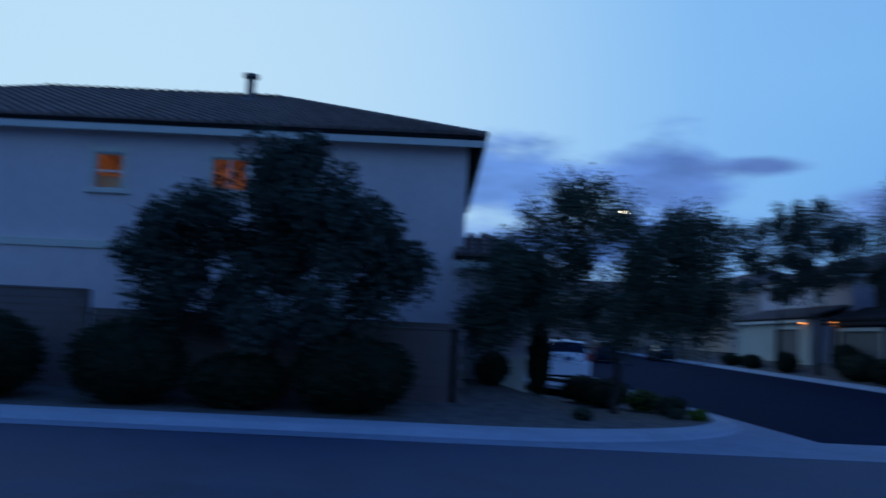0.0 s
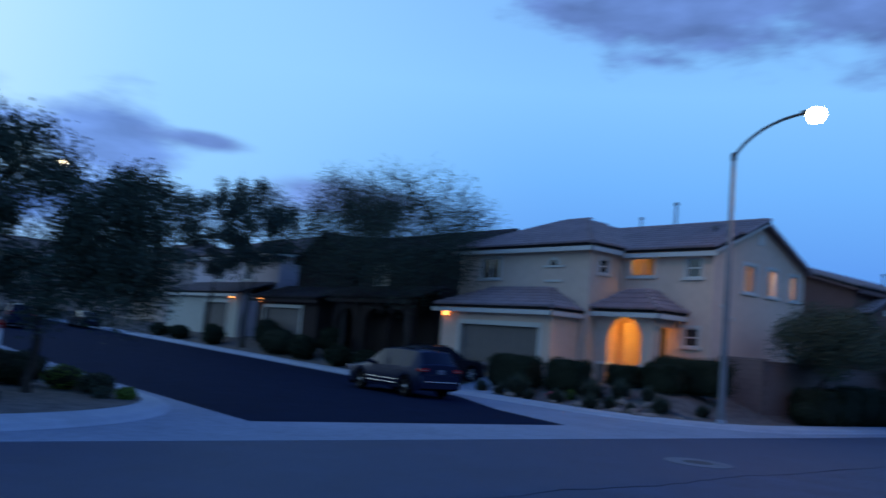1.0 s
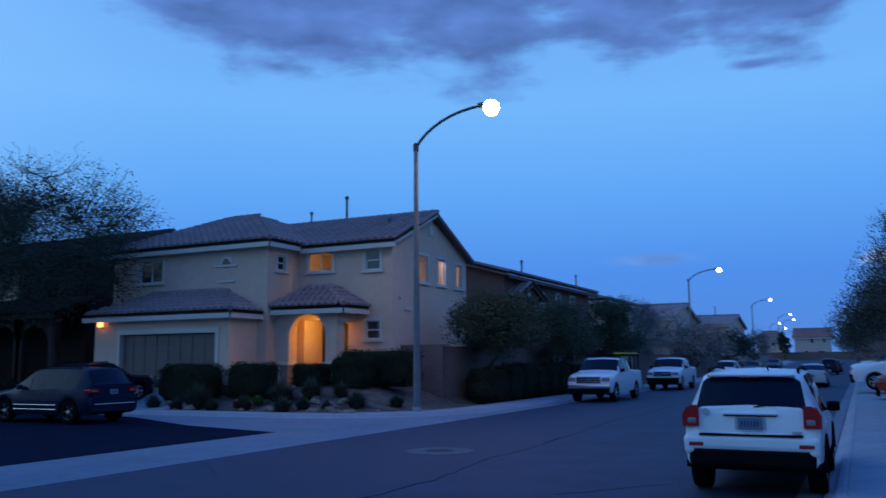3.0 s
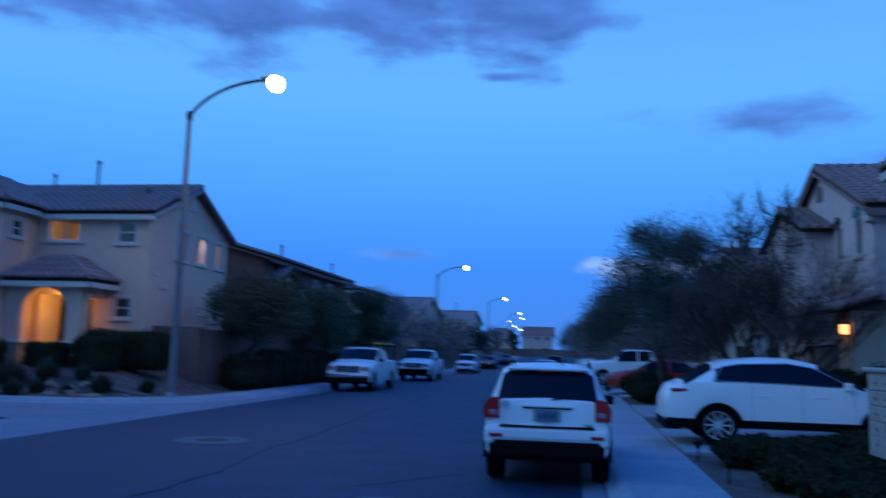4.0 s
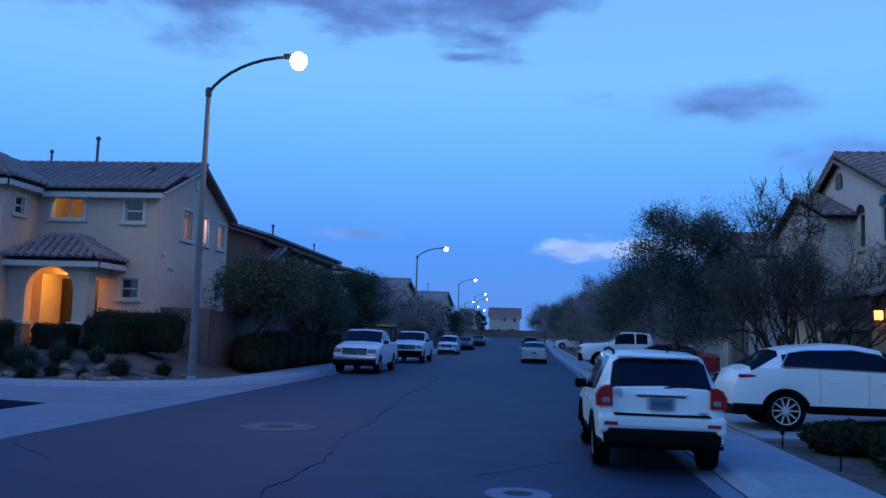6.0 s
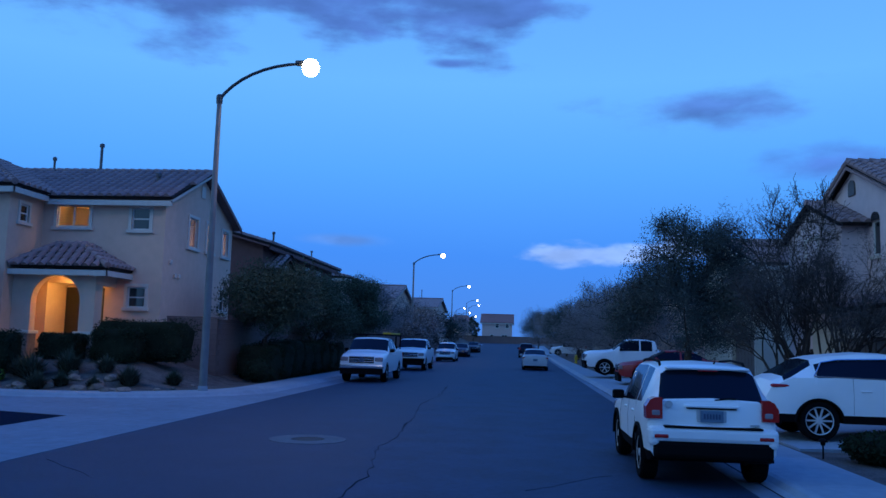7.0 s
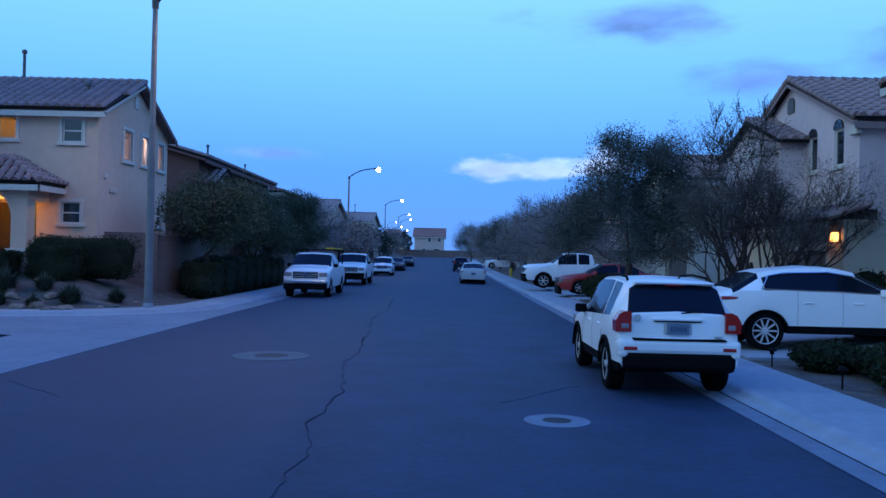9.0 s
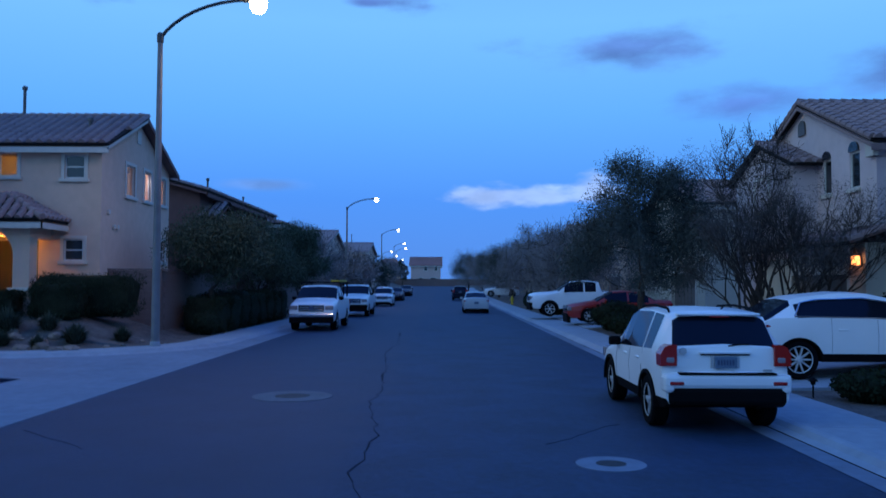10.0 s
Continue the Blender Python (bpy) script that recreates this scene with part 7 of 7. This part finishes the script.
    tree("bare brownish street tree with fine twigs", -19.4, 84.0, 5.2, 3.2, 1.0, "leaf_brown", 44, leaves=6000, size=0.09, bare=0.6, clumps=70, spread=1.3)
    tree("dark street tree far along the street", -19.0, 108.0, 5.6, 3.2, 1.2, "leaf_dark", 45, leaves=4000, size=0.12, spread=1.4)
    tree("dark street tree far along the street", -19.0, 132.0, 5.6, 3.2, 1.2, "leaf_brown", 46, leaves=3500, size=0.13, spread=1.4)
    tree("dark tree beside the far end house", -19.0, 186.0, 6.2, 1.5, 1.0, "leaf_dark", 47, leaves=2500, size=0.18, spread=1.4)
    for k, (x, y, h, r) in enumerate(((-0.8, 57.0, 6.2, 3.2), (-1.2, 69.0, 6.6, 3.5), (-1.4, 82.5, 6.6, 3.6), (-1.8, 99.0, 6.8, 3.8), (-2.4, 120.0, 7.0, 4.0), (-3.6, 135.0, 7.0, 4.0), (-21.6, 67.0, 6.0, 3.2), (-22.0, 76.0, 6.4, 3.4), (-20.6, 96.0, 5.8, 3.4), (-5.0, 168.0, 8.0, 4.5))):
        tree("bare brownish street tree with fine twigs", x, y, h, r, 0.8, "leaf_brown", 230 + k, leaves=24000, size=0.045, trunk_r=0.13, bare=0.5, clumps=80, spread=1.4)
    # clipped hedge along the west walk
    for k in range(8):
        shrub("dark clipped hedge along the garden wall", -19.25, 33.4 + 1.75 * k, 0.75, 1.0, 1.45 + 0.12 * (k % 3), "hedge", 60 + k, 4500, 0.032, "hedge", True)
    shrub("dark round shrub beside the sidewalk", -18.9, 31.9, 0.5, 0.55, 0.95, "hedge", 58, 1100, 0.04)
    # in front of the corner house
    for x, y, rx, ry, h, s in ((-22.1, 28.9, 1.75, 0.6, 1.5, 70), (-22.5, 27.7, 0.85, 0.5, 1.15, 71), (-28.9, 25.7, 1.35, 0.6, 1.5, 72), (-26.2, 26.2, 1.05, 0.5, 1.35, 73), (-24.6, 27.9, 0.75, 0.45, 0.9, 74)):
        shrub("dark clipped box hedge before the corner house", x, y, rx, ry, h, "hedge", s, 6500, 0.028, "hedge", True)
    rnd = random.Random(9)
    for k, (x, y, r) in enumerate(((-27.6, 24.7, 0.62), (-24.3, 25.6, 0.55), (-23.3, 26.1, 0.5), (-25.3, 24.6, 0.38), (-21.0, 25.6, 0.42), (-23.4, 24.5, 0.36), (-29.8, 24.6, 0.35), (-22.2, 26.4, 0.34), (-26.6, 24.35, 0.3), (-20.1, 26.9, 0.3), (-28.4, 24.4, 0.3), (-24.9, 25.9, 0.34), (-22.9, 25.0, 0.28), (-21.8, 24.9, 0.24))):
        tuft("grey-green spiky desert plant on the gravel slope", x, y, r * 1.3, r * 1.9, "leaf_sage" if k % 3 else "leaf_olive", 80 + k)
    shrub("small red-flowering plant on the gravel slope", -25.9, 25.0, 0.22, 0.2, 0.32, "flower", 95, 400, 0.03)
    shrub("small yellow-green plant on the gravel slope", -25.2, 25.3, 0.24, 0.2, 0.4, "leaf_bright", 96, 400, 0.03)
    for k in range(46):
        stone(rnd.uniform(-30.5, -19.6), rnd.uniform(24.2, 27.4), rnd.uniform(0.07, 0.22), k)
    # before the brown and grey houses
    for x, y, rx, h, s in ((-50.0, 25.0, 2.2, 1.7, 100), (-46.6, 24.9, 1.2, 1.5, 101), (-42.2, 24.8, 1.0, 1.2, 102), (-39.4, 24.9, 0.9, 1.1, 103), (-59.5, 24.8, 1.0, 1.5, 104), (-66.0, 24.8, 1.2, 1.1, 105), (-70.5, 24.8, 1.1, 1.0, 106), (-53.4, 26.0, 1.3, 1.9, 107), (-46.0, 26.6, 1.0, 1.6, 108)):
        shrub("dark rounded shrub before a stucco house", x, y, rx, 0.8, h, "hedge", s, 1500, 0.07)
    # gravel corner across the street
    shrub("dark round shrub at the foot of a house wall", -24.1, 1.5, 0.55, 0.5, 0.95, "hedge", 110, 1400, 0.05)
    shrub("dark columnar evergreen beside a driveway", -25.6, 3.0, 0.36, 0.36, 2.3, "hedge", 111, 1800, 0.05, "cypress")
    for k, (x, y, r, h, m) in enumerate(((-26.8, 4.6, 0.8, 0.9, "hedge"), (-25.4, 5.0, 0.6, 0.7, "hedge"), (-24.6, 5.9, 0.5, 0.62, "leaf_bright"), (-23.5, 6.4, 0.45, 0.55, "leaf_olive"), (-20.9, 3.5, 0.24, 0.32, "leaf_olive"), (-22.4, 6.2, 0.2, 0.28, "leaf_olive"), (-22.3, 6.75, 0.24, 0.3, "leaf_bright"), (-27.8, 5.6, 0.7, 0.8, "hedge"))):
        shrub("low green shrub on the gravel corner", x, y, r, r, h, m, 112 + k, 800, 0.04)
    for k, (y, rx, ry, h) in enumerate(((-2.0, 1.0, 1.45, 1.85), (-7.2, 1.0, 1.4, 1.95), (-10.4, 1.0, 1.2, 2.0), (-4.6, 0.8, 1.2, 1.3))):
        shrub("dark rounded shrub before a block garden wall", -20.0, y, rx, ry, h, "hedge", 130 + k, 3200, 0.06)
    for k in range(14):
        stone(rnd.uniform(-29, -24), rnd.uniform(6.3, 6.9), rnd.uniform(0.08, 0.2), 200 + k)
    # east front yard
    for k, (x, y, r, h) in enumerate(((-2.9, 14.5, 0.62, 0.55), (-2.3, 13.4, 0.7, 0.6), (-2.7, 12.1, 0.62, 0.55), (-1.5, 12.6, 0.7, 0.65), (-2.5, 10.8, 0.72, 0.6), (-1.3, 10.9, 0.8, 0.65), (-2.3, 9.4, 0.7, 0.6), (-1.2, 14.2, 0.7, 0.6), (-0.4, 13.0, 0.8, 0.7), (-1.0, 9.2, 0.8, 0.6), (0.6, 14.6, 0.7, 0.7))):
        shrub("low dark green shrub in a front yard bed", x, y, r, r, h, "hedge", 140 + k, 2400, 0.04)
    for k, (x, y, rx, ry, h) in enumerate(((-2.7, 22.1, 0.7, 0.7, 1.15), (-1.6, 22.4, 0.7, 0.6, 0.9), (-2.9, 33.0, 0.6, 1.0, 0.8), (-2.6, 36.2, 1.2, 0.8, 1.25), (-3.0, 34.6, 0.6, 0.7, 0.9), (-3.0, 52.6, 0.7, 1.3, 1.0), (-2.9, 56.2, 0.7, 1.3, 1.1), (0.9, 22.9, 0.8, 0.7, 1.3), (1.9, 23.2, 0.8, 0.7, 1.5), (-3.0, 66, 0.7, 2.0, 1.3))):
        shrub("dark shrub beside a driveway", x, y, rx, ry, h, "hedge", 160 + k, 1800, 0.05)


# ---- small things ----
def mailbox():
    ob = thing("cluster_mailbox", "tan metal cluster mailbox on a pedestal beside the walk", "mailbox", (-3.31, 7.0, 0.13))
    part("cabinet", bx(0.0, 0.43, 0, 0.78, 0.95, 1.64, bevel=0.012), "box_metal", ob)
    part("hood", bx(-0.03, 0.46, -0.03, 0.81, 1.64, 1.68, bevel=0.012), "box_metal", ob)
    part("pedestal", bx(0.13, 0.30, 0.28, 0.50, 0.0, 0.95, bevel=0.01), "box_metal", ob)
    part("foot", bx(0.05, 0.38, 0.2, 0.58, -0.03, 0.02), "galv", ob)
    for c in range(3):
        for r in range(5):
            y, z = 0.05 + 0.235 * c, 1.0 + 0.124 * r
            d = part("mail_door", bx(-0.012, 0.0, y, y + 0.215, z, z + 0.112, bevel=0.004), "box_metal", ob)
            part("lock", lathe(bmesh.new(), [(0.012, -0.022), (0.012, -0.012)], 8, (0, y + 0.03, z + 0.055), "x"), "galv", d)


def path_light(x, y):
    ob = thing("path_light", "small dark garden path light on a stake", "garden light", (x, y, ground_z(x, y)), group="path lights")
    part("stake", tube(bmesh.new(), [(0, 0, -0.05), (0, 0, 0.22)], 0.014, 6), "clad", ob)
    part("lens", lathe(bmesh.new(), [(0.035, 0.22), (0.045, 0.28)], 10), "clad", ob)
    part("hat", lathe(bmesh.new(), [(0.085, 0.28), (0.07, 0.31), (0.02, 0.34)], 12), "clad", ob)


def hydrant(x, y):
    ob = thing("fire_hydrant", "yellow fire hydrant beside the sidewalk", "hydrant", (x, y, ground_z(x, y)))
    part("barrel", lathe(bmesh.new(), [(0.16, 0), (0.16, 0.05), (0.11, 0.07), (0.11, 0.55), (0.13, 0.56), (0.13, 0.60), (0.10, 0.70), (0.03, 0.78)], 14), "yellow", ob)
    for s in (1, -1):
        part("nozzle", tube(bmesh.new(), [(s * 0.1, 0, 0.42), (s * 0.2, 0, 0.42)], 0.055, 10), "yellow", ob)


build_walls()
build_lamps()
build_vehicles()
build_plants()
mailbox()
path_light(-3.70, 14.95)
path_light(-3.64, 12.45)
hydrant(-4.3 + 0.7, 78.0)
